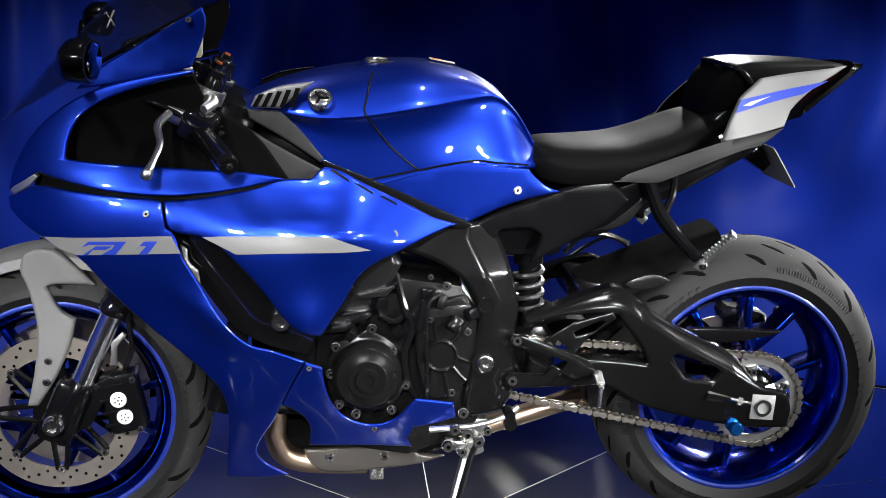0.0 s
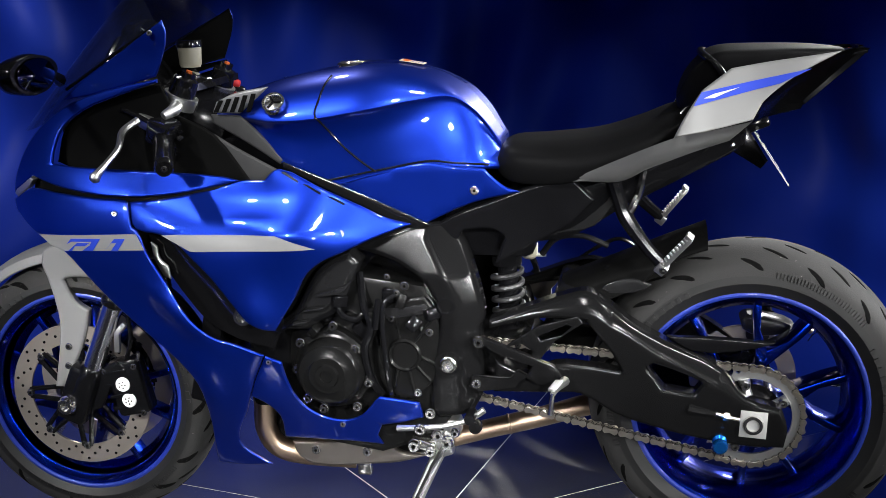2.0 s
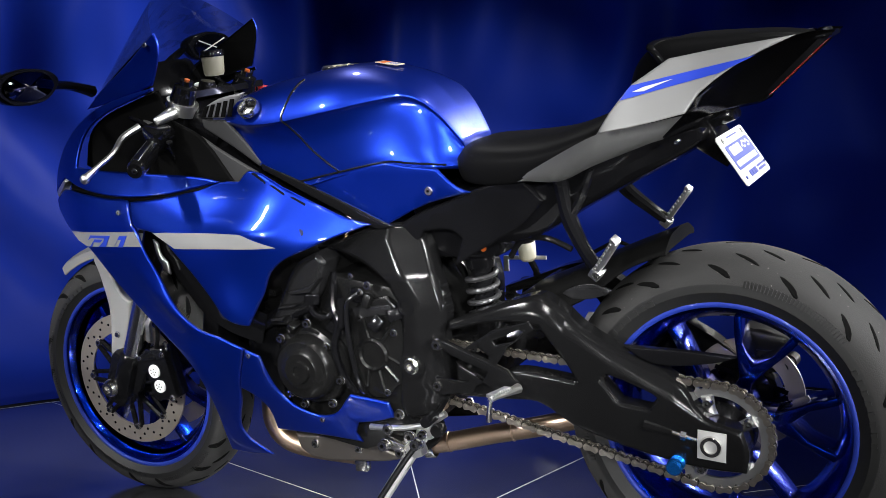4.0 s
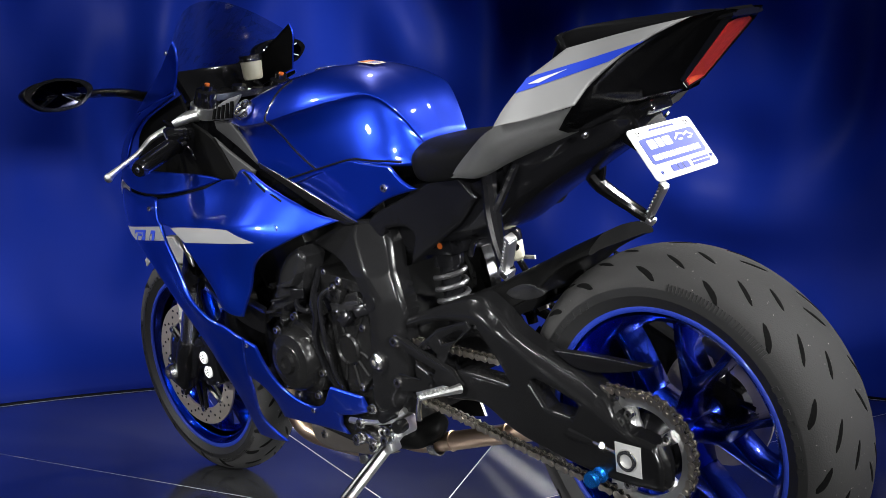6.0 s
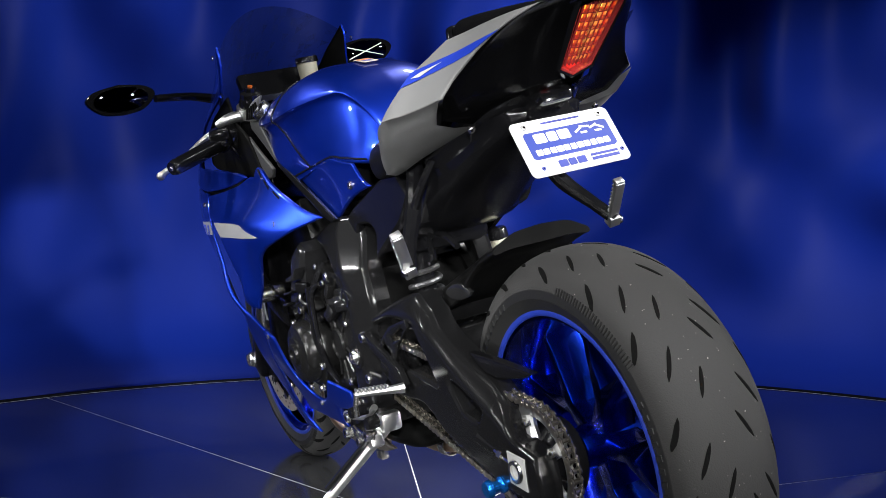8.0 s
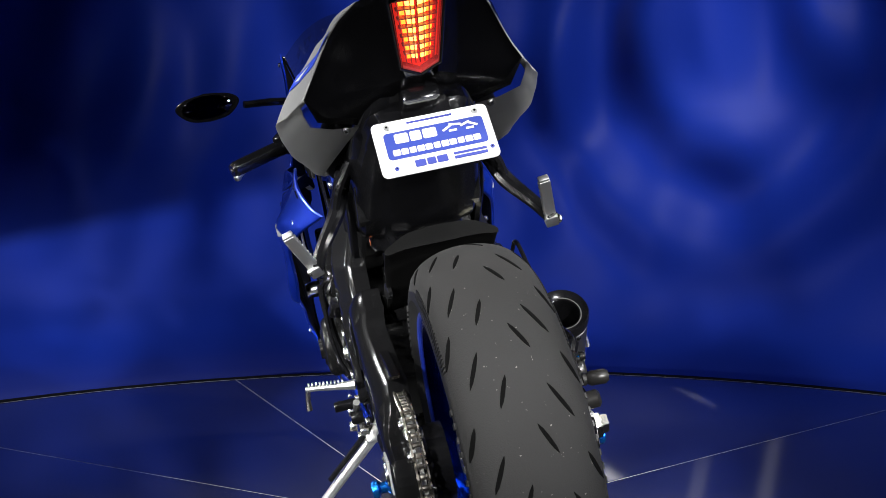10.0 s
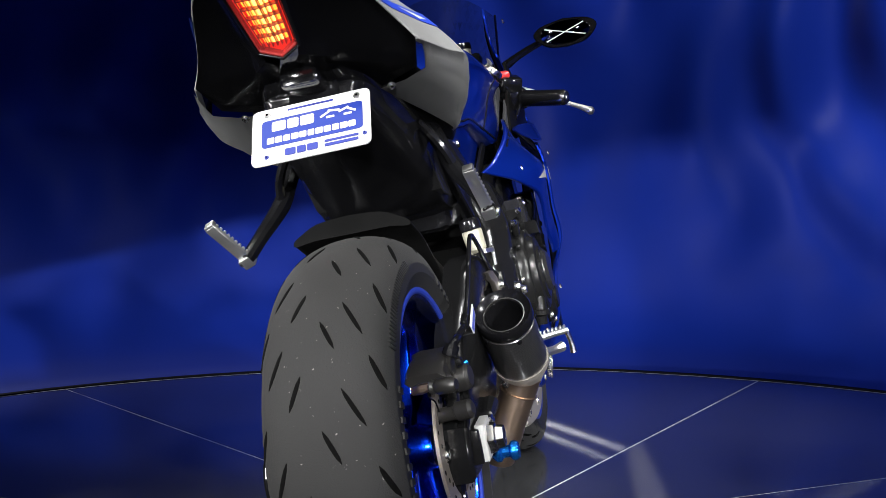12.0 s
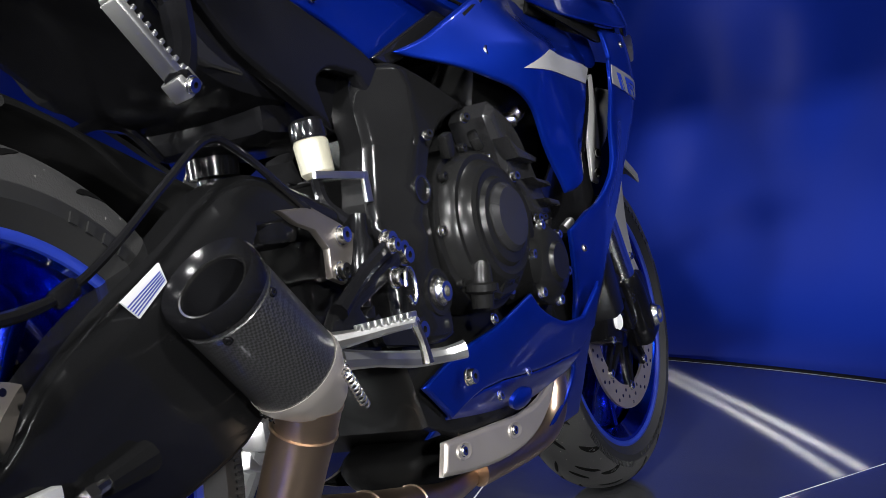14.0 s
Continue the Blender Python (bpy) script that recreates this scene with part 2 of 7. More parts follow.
def rounded(outline, n=3, corner=38):
    """Runs a smooth line through an outline, but keeps its sharp corners."""
    pts = [Vector((*p, 0)) for p in outline]
    m = len(pts)
    out = []
    tang = []
    for i in range(m):
        a, b = pts[i] - pts[i - 1], pts[(i + 1) % m] - pts[i]
        sharp = a.length < 1e-6 or b.length < 1e-6 or a.angle(b) > radians(corner)
        tang.append(None if sharp else (a.normalized() + b.normalized()).normalized())
    for i in range(m):
        p, q = pts[i], pts[(i + 1) % m]
        d = (q - p)
        t0, t1 = tang[i], tang[(i + 1) % m]
        t0 = (t0 * d.length if t0 else d)
        t1 = (t1 * d.length if t1 else d)
        for k in range(n):
            u = k / n
            h = (2 * u ** 3 - 3 * u ** 2 + 1) * p + (u ** 3 - 2 * u ** 2 + u) * t0 + (3 * u ** 2 - 2 * u ** 3) * q + (u ** 3 - u ** 2) * t1
            out.append((h.x, h.y))
    return out


class Table:
    """A smooth height over a grid of x and z."""

    def __init__(self, xs, zs, rows):
        self.xs, self.zs, self.rows = np.array(xs), np.array(zs), np.array(rows, float)

    def weights(self, arr, v):
        i = np.clip(np.searchsorted(arr, v) - 1, 0, len(arr) - 2)
        u = np.clip((v - arr[i]) / (arr[i + 1] - arr[i]), 0, 1)
        idx = [np.clip(i + k, 0, len(arr) - 1) for k in (-1, 0, 1, 2)]
        w = [0.5 * (-u + 2 * u ** 2 - u ** 3), 0.5 * (2 - 5 * u ** 2 + 3 * u ** 3), 0.5 * (u + 4 * u ** 2 - 3 * u ** 3), 0.5 * (u ** 3 - u ** 2)]
        return idx, w

    def __call__(self, x, z):
        ix, wx = self.weights(self.xs, x)
        iz, wz = self.weights(self.zs, z)
        return sum(wz[a] * sum(wx[b] * self.rows[iz[a], ix[b]] for b in range(4)) for a in range(4))


def flat(y):
    return lambda x, z: np.full_like(x, y)


def inside(p, line):
    """Which of the points p lie within a closed line (even-odd)."""
    a = np.array(line)
    b = np.roll(a, -1, axis=0)
    x, z = p[:, 0:1], p[:, 1:2]
    cross = (a[:, 1] > z) != (b[:, 1] > z)
    at = a[:, 0] + (z - a[:, 1]) / np.where(np.abs(b[:, 1] - a[:, 1]) < 1e-12, 1e-12, b[:, 1] - a[:, 1]) * (b[:, 0] - a[:, 0])
    return ((cross & (x < at)).sum(1) % 2) == 1


def gap_to(p, lines):
    """The distance of the points p from closed lines."""
    best = np.full(len(p), 9.0)
    for line in lines:
        a = np.array(line)
        ab = np.roll(a, -1, axis=0) - a
        t = np.clip(((p[:, None] - a) * ab).sum(2) / np.maximum((ab ** 2).sum(1), 1e-12), 0, 1)
        best = np.minimum(best, np.sqrt((((a + t[..., None] * ab) - p[:, None]) ** 2).sum(2)).min(1))
    return best


def skin(outline, depth, th=0.004, roll=0.0038, step=0.02, side=-1, smooth=3, holes=(), corner=38):
    """A bodywork shell: an outline in side view, pushed out to the half width depth(x, z), with rolled edges and a thickness."""
    lines = [rounded(o, smooth, corner) if smooth else list(o) for o in (outline, *holes)]
    pts, edges = [], []
    for line in lines:
        dense = []
        for i, p in enumerate(line):
            q = line[(i + 1) % len(line)]
            k = max(1, int(math.dist(p, q) / (max(0.005, roll * 0.8) if roll else step)))
            dense += [(p[0] + (q[0] - p[0]) * j / k, p[1] + (q[1] - p[1]) * j / k) for j in range(k)]
        n0 = len(pts)
        pts += dense
        edges += [(n0 + i, n0 + (i + 1) % len(dense)) for i in range(len(dense))]
    fixed = len(pts)
    xs, zs = [p[0] for p in lines[0]], [p[1] for p in lines[0]]
    extra = []
    if roll:
        arr = np.array(pts)
        a, b = np.array([e[0] for e in edges]), np.array([e[1] for e in edges])
        d = arr[b] - arr[a]
        nrm = np.stack([-d[:, 1], d[:, 0]], 1) / np.maximum(np.linalg.norm(d, axis=1, keepdims=True), 1e-9)
        mid = (arr[a] + arr[b]) / 2
        for off in (0.5, 1.0):
            for s in (-1, 1):
                q = mid + s * nrm * roll * off
                ok = inside(q, lines[0]) & (gap_to(q, lines) > roll * off * 0.93)
                extra += [tuple(v) for v in q[ok]]
    gx, gz = np.meshgrid(np.arange(min(xs), max(xs), step), np.arange(min(zs), max(zs), step))
    g = np.stack([gx.ravel() + (np.round(gz.ravel() / step) % 2) * step * 0.5, gz.ravel()], 1)
    g = g[inside(g, lines[0]) & (gap_to(g, lines) > max(roll * 1.3, step * 0.4))]
    allp = [Vector(p) for p in pts + extra] + [Vector(p) for p in g]
    vo, _, fo, *_ = geometry.delaunay_2d_cdt(allp, edges, [], 0, 1e-6)
    p = np.array([(v.x, v.y) for v in vo])
    tri = np.array([f for f in fo if len(f) == 3])
    mid = p[tri].mean(1)
    keep = inside(mid, lines[0])
    for h in lines[1:]:
        keep &= ~inside(mid, h)
    tri = tri[keep]

    def height(q):
        y = depth(q[:, 0], q[:, 1])
        if roll:
            within = inside(q, lines[0])
            for h in lines[1:]:
                within &= ~inside(q, h)
            u = 1 - np.clip(gap_to(q, lines) * np.where(within, 1, -1) / roll, -0.4, 1)
            y = y - roll * 0.75 * u * u
        return y

    y = height(p)
    e = 0.0012
    dx = (height(p + (e, 0)) - height(p - (e, 0))) / (2 * e)
    dz = (height(p + (0, e)) - height(p - (0, e))) / (2 * e)
    nv = np.stack([-dx, np.full_like(dx, 1.0), -dz], 1)
    nv /= np.linalg.norm(nv, axis=1, keepdims=True)
    nv[:, 1] *= side
    n = len(p)
    verts = [(a, side * h, c) for (a, c), h in zip(p, y)] + [(a, side * (h - th), c) for (a, c), h in zip(p, y)]
    area = (p[tri[:, 1], 0] - p[tri[:, 0], 0]) * (p[tri[:, 2], 1] - p[tri[:, 0], 1]) - (p[tri[:, 1], 1] - p[tri[:, 0], 1]) * (p[tri[:, 2], 0] - p[tri[:, 0], 0])
    flip = (area > 0) == (side > 0)
    faces = [tuple(t[::-1]) if f else tuple(t) for t, f in zip(tri.tolist(), flip)]
    count = {}
    for f in faces:
        for i in range(3):
            count[(f[i], f[(i + 1) % 3])] = 1
    rim = [(a, b) for a, b in count if (b, a) not in count]
    front = len(faces)
    faces += [(f[2] + n, f[1] + n, f[0] + n) for f in faces[:front]] + [(b, a, a + n, b + n) for a, b in rim]
    me = bpy.data.meshes.new("shell")
    me.from_pydata(verts, [], faces)
    me.update()
    me.polygons.foreach_set("use_smooth", [True] * len(me.polygons))
    loops = []
    for i, poly in enumerate(me.polygons):
        for v in poly.vertices:
            loops.append(tuple(nv[v]) if i < front else tuple(poly.normal))
    me.normals_split_custom_set(loops)
    if th >= 0.004:
        for i in range(front, 2 * front):
            me.polygons[i].material_index = 1
    return me


def prism(outline, y0, y1, bevel=0.004, smooth=0):
    """A plate with an outline in side view, from y0 to y1, with broken edges."""
    line = rounded(outline, smooth) if smooth else list(outline)
    bm = bmesh.new()
    f = bm.faces.new([bm.verts.new((x, y0, z)) for x, z in line])
    ext = bmesh.ops.extrude_face_region(bm, geom=[f])
    for v in [g for g in ext["geom"] if isinstance(g, bmesh.types.BMVert)]:
        v.co.y = y1
    if bevel:
        ed = [e for e in bm.edges if abs(e.verts[0].co.y - e.verts[1].co.y) < 1e-6]
        bmesh.ops.bevel(bm, geom=ed, offset=bevel, segments=2, profile=0.5, affect="EDGES", clamp_overlap=True)
    bmesh.ops.triangulate(bm, faces=[f for f in bm.faces if len(f.verts) > 4])
    return bm


def tube(points, r, seg=10, n=6, bm=None, ends=True):
    """A pipe along a smooth line; r is one radius or one for each point."""
    line = curve_through(points, n) if n > 1 else [Vector(p) for p in points]
    rs = r if isinstance(r, (list, tuple)) else [r] * len(points)
    rad = [np.interp(i / (len(line) - 1) * (len(points) - 1), range(len(points)), rs) for i in range(len(line))]
    bm = bm or bmesh.new()
    rings = []
    up = None
    for i, p in enumerate(line):
        d = (line[min(i + 1, len(line) - 1)] - line[max(i - 1, 0)]).normalized()
        if up is None:
            up = d.orthogonal().normalized()
        up = (up - d * up.dot(d)).normalized()
        side = d.cross(up)
        rings.append([bm.verts.new(p + (up * math.cos(k * math.tau / seg) + side * math.sin(k * math.tau / seg)) * rad[i]) for k in range(seg)])
    for a, b in zip(rings, rings[1:]):
        for k in range(seg):
            bm.faces.new((a[k], a[(k + 1) % seg], b[(k + 1) % seg], b[k]))
    if ends:
        bm.faces.new(rings[0])
        bm.faces.new(rings[-1][::-1])
    return bm


def lathe(profile, m=None, seg=32, arc=(0, 360), closed=False, bm=None):
    """Turns a profile of (radius, height) about local z and sets it at the pose m."""
    bm = bm or bmesh.new()
    m = m or Matrix()
    full = abs(arc[1] - arc[0]) >= 360
    steps = seg if full else seg + 1
    cols = []
    for k in range(steps):
        a = radians(arc[0] + (arc[1] - arc[0]) * k / seg)
        cols.append([bm.verts.new(m @ Vector((r * math.cos(a), r * math.sin(a), h))) for r, h in profile])
    for k in range(seg):
        a, b = cols[k], cols[(k + 1) % steps]
        for i in range(len(profile) if closed else len(profile) - 1):
            j = (i + 1) % len(profile)
            bm.faces.new((a[i], a[j], b[j], b[i]))
    bmesh.ops.remove_doubles(bm, verts=bm.verts, dist=1e-6)
    return bm


def along(p, d):
    """A pose at p whose local z runs along d."""
    return Matrix.Translation(p) @ Vector(d).to_track_quat("Z", "Y").to_matrix().to_4x4()


def chunk(c, size, bevel=0.006, rot=(0, 0, 0), bm=None, taper=1.0):
    """A block with rounded edges, its top narrower by taper."""
    tmp = bmesh.new()
    bmesh.ops.create_cube(tmp, size=1)
    for v in tmp.verts:
        if v.co.z > 0:
            v.co.x *= taper
            v.co.y *= taper
        v.co = Vector((v.co.x * size[0], v.co.y * size[1], v.co.z * size[2]))
    if bevel:
        bmesh.ops.bevel(tmp, geom=tmp.edges[:], offset=bevel, segments=2, profile=0.5, affect="EDGES", clamp_overlap=True)
    tmp.transform(pose(*c, *rot))
    if bm is None:
        return tmp
    me = bpy.data.meshes.new("tmp")
    tmp.to_mesh(me)
    tmp.free()
    bm.from_mesh(me)
    bpy.data.meshes.remove(me)
    return bm


def loft(stations, n=5, m=4, mirror=True, caps=True):
    """A body through half sections [(y, z), ...] at x; mirrored over y = 0."""
    k = len(stations[0][1])
    lines = [curve_through([(x, *sec[i]) for x, sec in stations], n) for i in range(k)]
    bm = bmesh.new()
    rings = []
    for j in range(len(lines[0])):
        half = curve_through([line[j] for line in lines], m)
        ring = [bm.verts.new((p.x, max(0, p.y) * -1, p.z)) for p in half]
        if mirror:
            ring += [bm.verts.new((p.x, max(0, p.y), p.z)) for p in reversed(half)]
        rings.append(ring)
    for a, b in zip(rings, rings[1:]):
        for i in range(len(a) - 1 + mirror):
            j = (i + 1) % len(a)
            bm.faces.new((a[i], a[j], b[j], b[i]))
    if caps:
        bm.faces.new(rings[0])
        bm.faces.new(rings[-1][::-1])
    bmesh.ops.remove_doubles(bm, verts=bm.verts, dist=1e-5)
    bmesh.ops.dissolve_degenerate(bm, edges=bm.edges, dist=1e-6)
    return bm


BOLTS = {}


def bolt(p, d, r, parent, mat=None, name="bolt", h=0.5):
    """A socket-head screw with a washer."""
    mat = mat or STEEL
    key = (round(r, 4), mat.name, h)
    if key not in BOLTS:
        bm = lathe([(0, h * r * 0.35), (r * 0.30, h * r * 0.35), (r * 0.33, h * r), (r * 0.78, h * r), (r * 0.86, h * r * 0.7), (r * 0.86, 0.1 * r), (r, 0.08 * r), (r, -0.1 * r), (0, -0.1 * r)], None, 12)
        me = mesh_of("bolt", bm, mat)
        # socket faces coloured black to stand in for their shade
        me.materials.append(MATT)
        for f in me.polygons:
            if f.center.to_2d().length < r * 0.32 and f.center.z > 0:
                f.material_index = 1
        BOLTS[key] = me
    ob = new(name, BOLTS[key])
    ob.matrix_basis = along(p, d)
    ob.parent = parent
    return ob


# ---- the place ----
def turntable():
    """Ten wedge-shaped polished sheets with pale joints, cut off by one round edge."""
    root = tagged(new("turntable"), "round display turntable of dark polished wedge sheets with pale joints", "turntable")
    hub, mid, r = Vector((0.05, -0.05)), Vector((0.30, -0.03)), 2.27
    bm = lathe([(0, -0.06), (r, -0.06), (r, -0.0006), (0, -0.0006)], pose(*mid, 0), 120)
    part("base", bm, JOINT, root, "pale disc under the sheets, showing as lit joints")
    bm = lathe([(r, -0.06), (r + 0.035, -0.06), (r + 0.04, -0.01), (r + 0.03, 0.004), (r + 0.002, 0.004)], pose(*mid, 0), 120, closed=True)
    part("rim", bm, EDGE, root, "dark rubber edge trim")

    def reach(d):
        """From the hub along d to the round edge."""
        o = hub - mid
        k = o.dot(d)
        return -k + math.sqrt(k * k - o.dot(o) + (r - 0.004) ** 2)

    gap = 0.0016
    for k in range(10):
        a0, a1 = radians(15 + 36 * k), radians(51 + 36 * k)
        am = (a0 + a1) / 2
        bm = bmesh.new()
        uv = bm.loops.layers.uv.new("UVMap")
        shift = Vector((math.cos(am), math.sin(am))) * gap / math.sin(radians(18))
        vs = []
        for i in range(7):
            row = []
            for j in range(13):
                d = Vector((math.cos(a0 + (a1 - a0) * j / 12), math.sin(a0 + (a1 - a0) * j / 12)))
                p = hub + shift + d * (reach(d) - 0.01) * i / 6
                row.append(bm.verts.new((p.x, p.y, 0)))
            vs.append(row)
        for i in range(6):
            for j in range(12):
                bm.faces.new((vs[i][j], vs[i + 1][j], vs[i + 1][j + 1], vs[i][j + 1]))
        bmesh.ops.remove_doubles(bm, verts=bm.verts, dist=1e-5)
        bmesh.ops.dissolve_degenerate(bm, edges=bm.edges, dist=1e-6)
        ext = bmesh.ops.extrude_face_region(bm, geom=bm.faces[:])
        for v in [g for g in ext["geom"] if isinstance(g, bmesh.types.BMVert)]:
            v.co.z = -0.004
        for f in bm.faces:
            for lp in f.loops:
                rel = lp.vert.co.xy - hub
                lp[uv].uv = (rel.dot(Vector((-math.sin(am - 0.733), math.cos(am - 0.733)))), rel.dot(Vector((math.cos(am - 0.733), math.sin(am - 0.733)))))
        part("sheet", bm, SHEET, root)
    return root


def backdrop():
    """A hanging cloth all round, sweeping out over the floor at its foot."""
    prof = [(2.25, -0.07), (2.33, -0.05), (2.4, -0.03), (2.5, 0.0), (2.62, 0.06), (2.72, 0.16), (2.79, 0.32), (2.83, 0.6), (2.85, 1.0), (2.87, 1.5), (2.88, 2.1), (2.89, 2.7), (2.90, 3.25)]
    bm = bmesh.new()
    seg = 640
    line = curve_through([(r, 0, z) for r, z in prof], 7)
    cols = []
    for k in range(seg):
        a = k * math.tau / seg
        col = []
        for p in line:
            w = max(0, min(1, (p.z + 0.02) / 0.9))
            q = Vector((math.cos(a) * 1.6, math.sin(a) * 1.6, p.z * 0.22))
            f = noise.noise(q * 2.1) * 0.13 + noise.noise(q * 4.6 + Vector((3, 1, p.z * 0.8))) * 0.15 + noise.noise(q * 9 + Vector((1, 5, p.z * 1.4))) * 0.02
            diag = math.sin(9 * a + 2.6 * p.z + 2.5 * noise.noise(q * 0.8)) * 0.035 * (0.5 + noise.noise(q * 1.3))
            pleat = math.sin(50 * a + 5.5 * p.z + 5 * noise.noise(q * 1.1)) * 0.018 * max(0.0, min(1.0, 0.35 + 1.6 * noise.noise(q * 1.2 + Vector((4, 9, 0)))))
            swag = 0.0
            for deg, zc, amp in ((148, 1.35, 0.06), (112, 1.5, 0.045), (62, 1.4, 0.045)):
                d = math.hypot((((a - radians(deg)) + math.pi) % math.tau - math.pi) * 2.8, (p.z - zc) * 0.8)
                swag += amp * math.sin(15 * d + 1.5 * noise.noise(q * 3)) * math.exp(-((d - 0.7) / 0.45) ** 2)
            r = p.x + w * (f + diag + pleat + swag)
            col.append(bm.verts.new((0.25 + r * math.cos(a), -0.03 + r * math.sin(a), p.z)))
        cols.append(col)
    for k in range(seg):
        a, b = cols[k], cols[(k + 1) % seg]
        for i in range(len(line) - 1):
            bm.faces.new((a[i], a[i + 1], b[i + 1], b[i]))
    return tagged(new("backdrop", mesh_of("backdrop", bm, CLOTH, 180)), "deep blue hanging studio curtain with soft folds", "backdrop", kind="structure")


def shell():
    bm = chunk((0, 0, -0.13), (8, 8, 0.1), 0)
    structure("floor", bm, CEILING, "dark concrete floor under the turntable", "floor")
    bm = chunk((0, 0, 3.35), (8, 8, 0.1), 0)
    structure("ceiling", bm, CEILING, "dark painted ceiling", "ceiling")
    for n, c, s in (("wall_north", (0, 4, 1.6), (8, 0.1, 3.5)), ("wall_south", (0, -4, 1.6), (8, 0.1, 3.5)), ("wall_east", (4, 0, 1.6), (0.1, 8, 3.5)), ("wall_west", (-4, 0, 1.6), (0.1, 8, 3.5))):
        structure(n, chunk(c, s, 0), CEILING, "dark plain studio wall", "wall")


def film_flag():
    """An unseen black board on two legs, added to cut the low lamp's beam."""
    root = tagged(new("film_flag"), "unseen black board on two thin legs, added to cut the beam", "light flag")
    side = BEAM_TO.cross(BEAM_UP).normalized()
    m = Matrix((side, BEAM_TO, BEAM_UP)).transposed().to_4x4()
    m.translation = BEAM + BEAM_TO * 0.30 + BEAM_UP * 0.15
    bm = chunk((0, 0, 0), (0.50, 0.006, 0.30), 0.002)
    bm.transform(m)
    part("board", bm, EDGE, root)
    for x in (-0.24, 0.24):
        top = m @ Vector((x, 0, -0.1))
        part("leg", tube([top, (top.x, top.y, -0.08)], 0.008, 8, 1), EDGE, root)


turntable()
film_flag()
backdrop()
shell()

# ---- the motorcycle ----
BIKE = tagged(new("motorcycle"), "metallic blue and silver sport motorcycle leaning on its side stand", "motorcycle")
BIKE.matrix_world = LEAN
BODY = Table([-0.95, -0.8, -0.65, -0.5, -0.35, -0.2, -0.05, 0.1, 0.25], [0.1, 0.25, 0.4, 0.55, 0.68, 0.78, 0.9, 1.05], [
    [0.05, 0.06, 0.08, 0.10, 0.115, 0.125, 0.13, 0.13, 0.13],
    [0.06, 0.08, 0.11, 0.15, 0.165, 0.17, 0.165, 0.155, 0.15],
    [0.06, 0.10, 0.15, 0.195, 0.22, 0.225, 0.21, 0.18, 0.16],
    [0.07, 0.12, 0.185, 0.225, 0.25, 0.25, 0.225, 0.19, 0.165],
    [0.07, 0.14, 0.215, 0.245, 0.262, 0.255, 0.225, 0.185, 0.16],
    [0.07, 0.14, 0.21, 0.235, 0.235, 0.215, 0.19, 0.165, 0.145],
    [0.06, 0.12, 0.175, 0.195, 0.195, 0.18, 0.165, 0.15, 0.135],
    [0.04, 0.07, 0.12, 0.155, 0.178, 0.17, 0.15, 0.13, 0.12]])

# first five shaped to place highlights or tame glare; last two fit outlines
BULGES = ((-0.385, 0.545, 0.016, 0.075, 0.028, -42), (-0.355, 0.385, 0.006, 0.030, 0.090, 10), (-0.225, 0.535, 0.016, 0.040, 0.055, 0), (-0.19, 0.712, 0.006, 0.12, 0.016, -8), (-0.30, 0.785, -0.022, 0.20, 0.050, -10), (-0.135, 0.725, 0.024, 0.085, 0.075, 0), (0.065, 0.710, -0.022, 0.075, 0.090, 0))


def SIDE(x, z):
    """The fairing's half width, with swells and dips, some shaped to place highlights."""
    y = BODY(x, z)
    for cx, cz, amp, rx, rz, deg in BULGES:
        c, s = math.cos(radians(deg)), math.sin(radians(deg))
        u, v = (x - cx) * c + (z - cz) * s, -(x - cx) * s + (z - cz) * c
        y = y + amp * np.exp(-(u / rx) ** 2 - (v / rz) ** 2)
    return y


def fair(xs, ys):
    """A smooth line through a few heights."""
    t = Table(xs, [0, 1], [ys, ys])
    return lambda x: t(x, np.zeros_like(x))


tail_width = fair([0.35, 0.45, 0.55, 0.62, 0.69, 0.80, 0.9], [0.138, 0.178, 0.219, 0.199, 0.176, 0.135, 0.062])
tail_crease = fair([0.35, 0.45, 0.55, 0.62, 0.69, 0.80, 0.9], [0.788, 0.830, 0.874, 0.884, 0.897, 0.948, 1.0])


def TAIL(x, z):
    """The tail's half width: widest along a crease, leaning in above it and more so below."""
    d = z - tail_crease(x)
    return tail_width(x) - np.where(d > 0, 0.6 * d, -0.5 * d)


def over(depth, by):
    return lambda x, z: depth(x, z) + by


def both(name, mat, outline, depth, parent=None, label="", trim=0.0, **kw):
    """The same shell on either side."""
    made = []
    for s in (-1, 1):
        made.append(part(name, skin(outline, over(depth, -trim) if s > 0 else depth, side=s, **kw), mat, parent or BIKE, label))
    if trim:
        made[1].location = (0.7 * trim, 0, 0.35 * trim)  # the right half is also moved a little further back to fit the view
    return made


TRIM_RIGHT = 0.028  # the right half is set closer in to fit the camera's view


def MID_RIGHT(x, z):
    """The right middle fairing, turned in towards its front edge to fit the view."""
    return SIDE(x, z) - TRIM_RIGHT - 0.036 * np.clip((-0.12 - x) / 0.28, 0, 1) ** 1.3


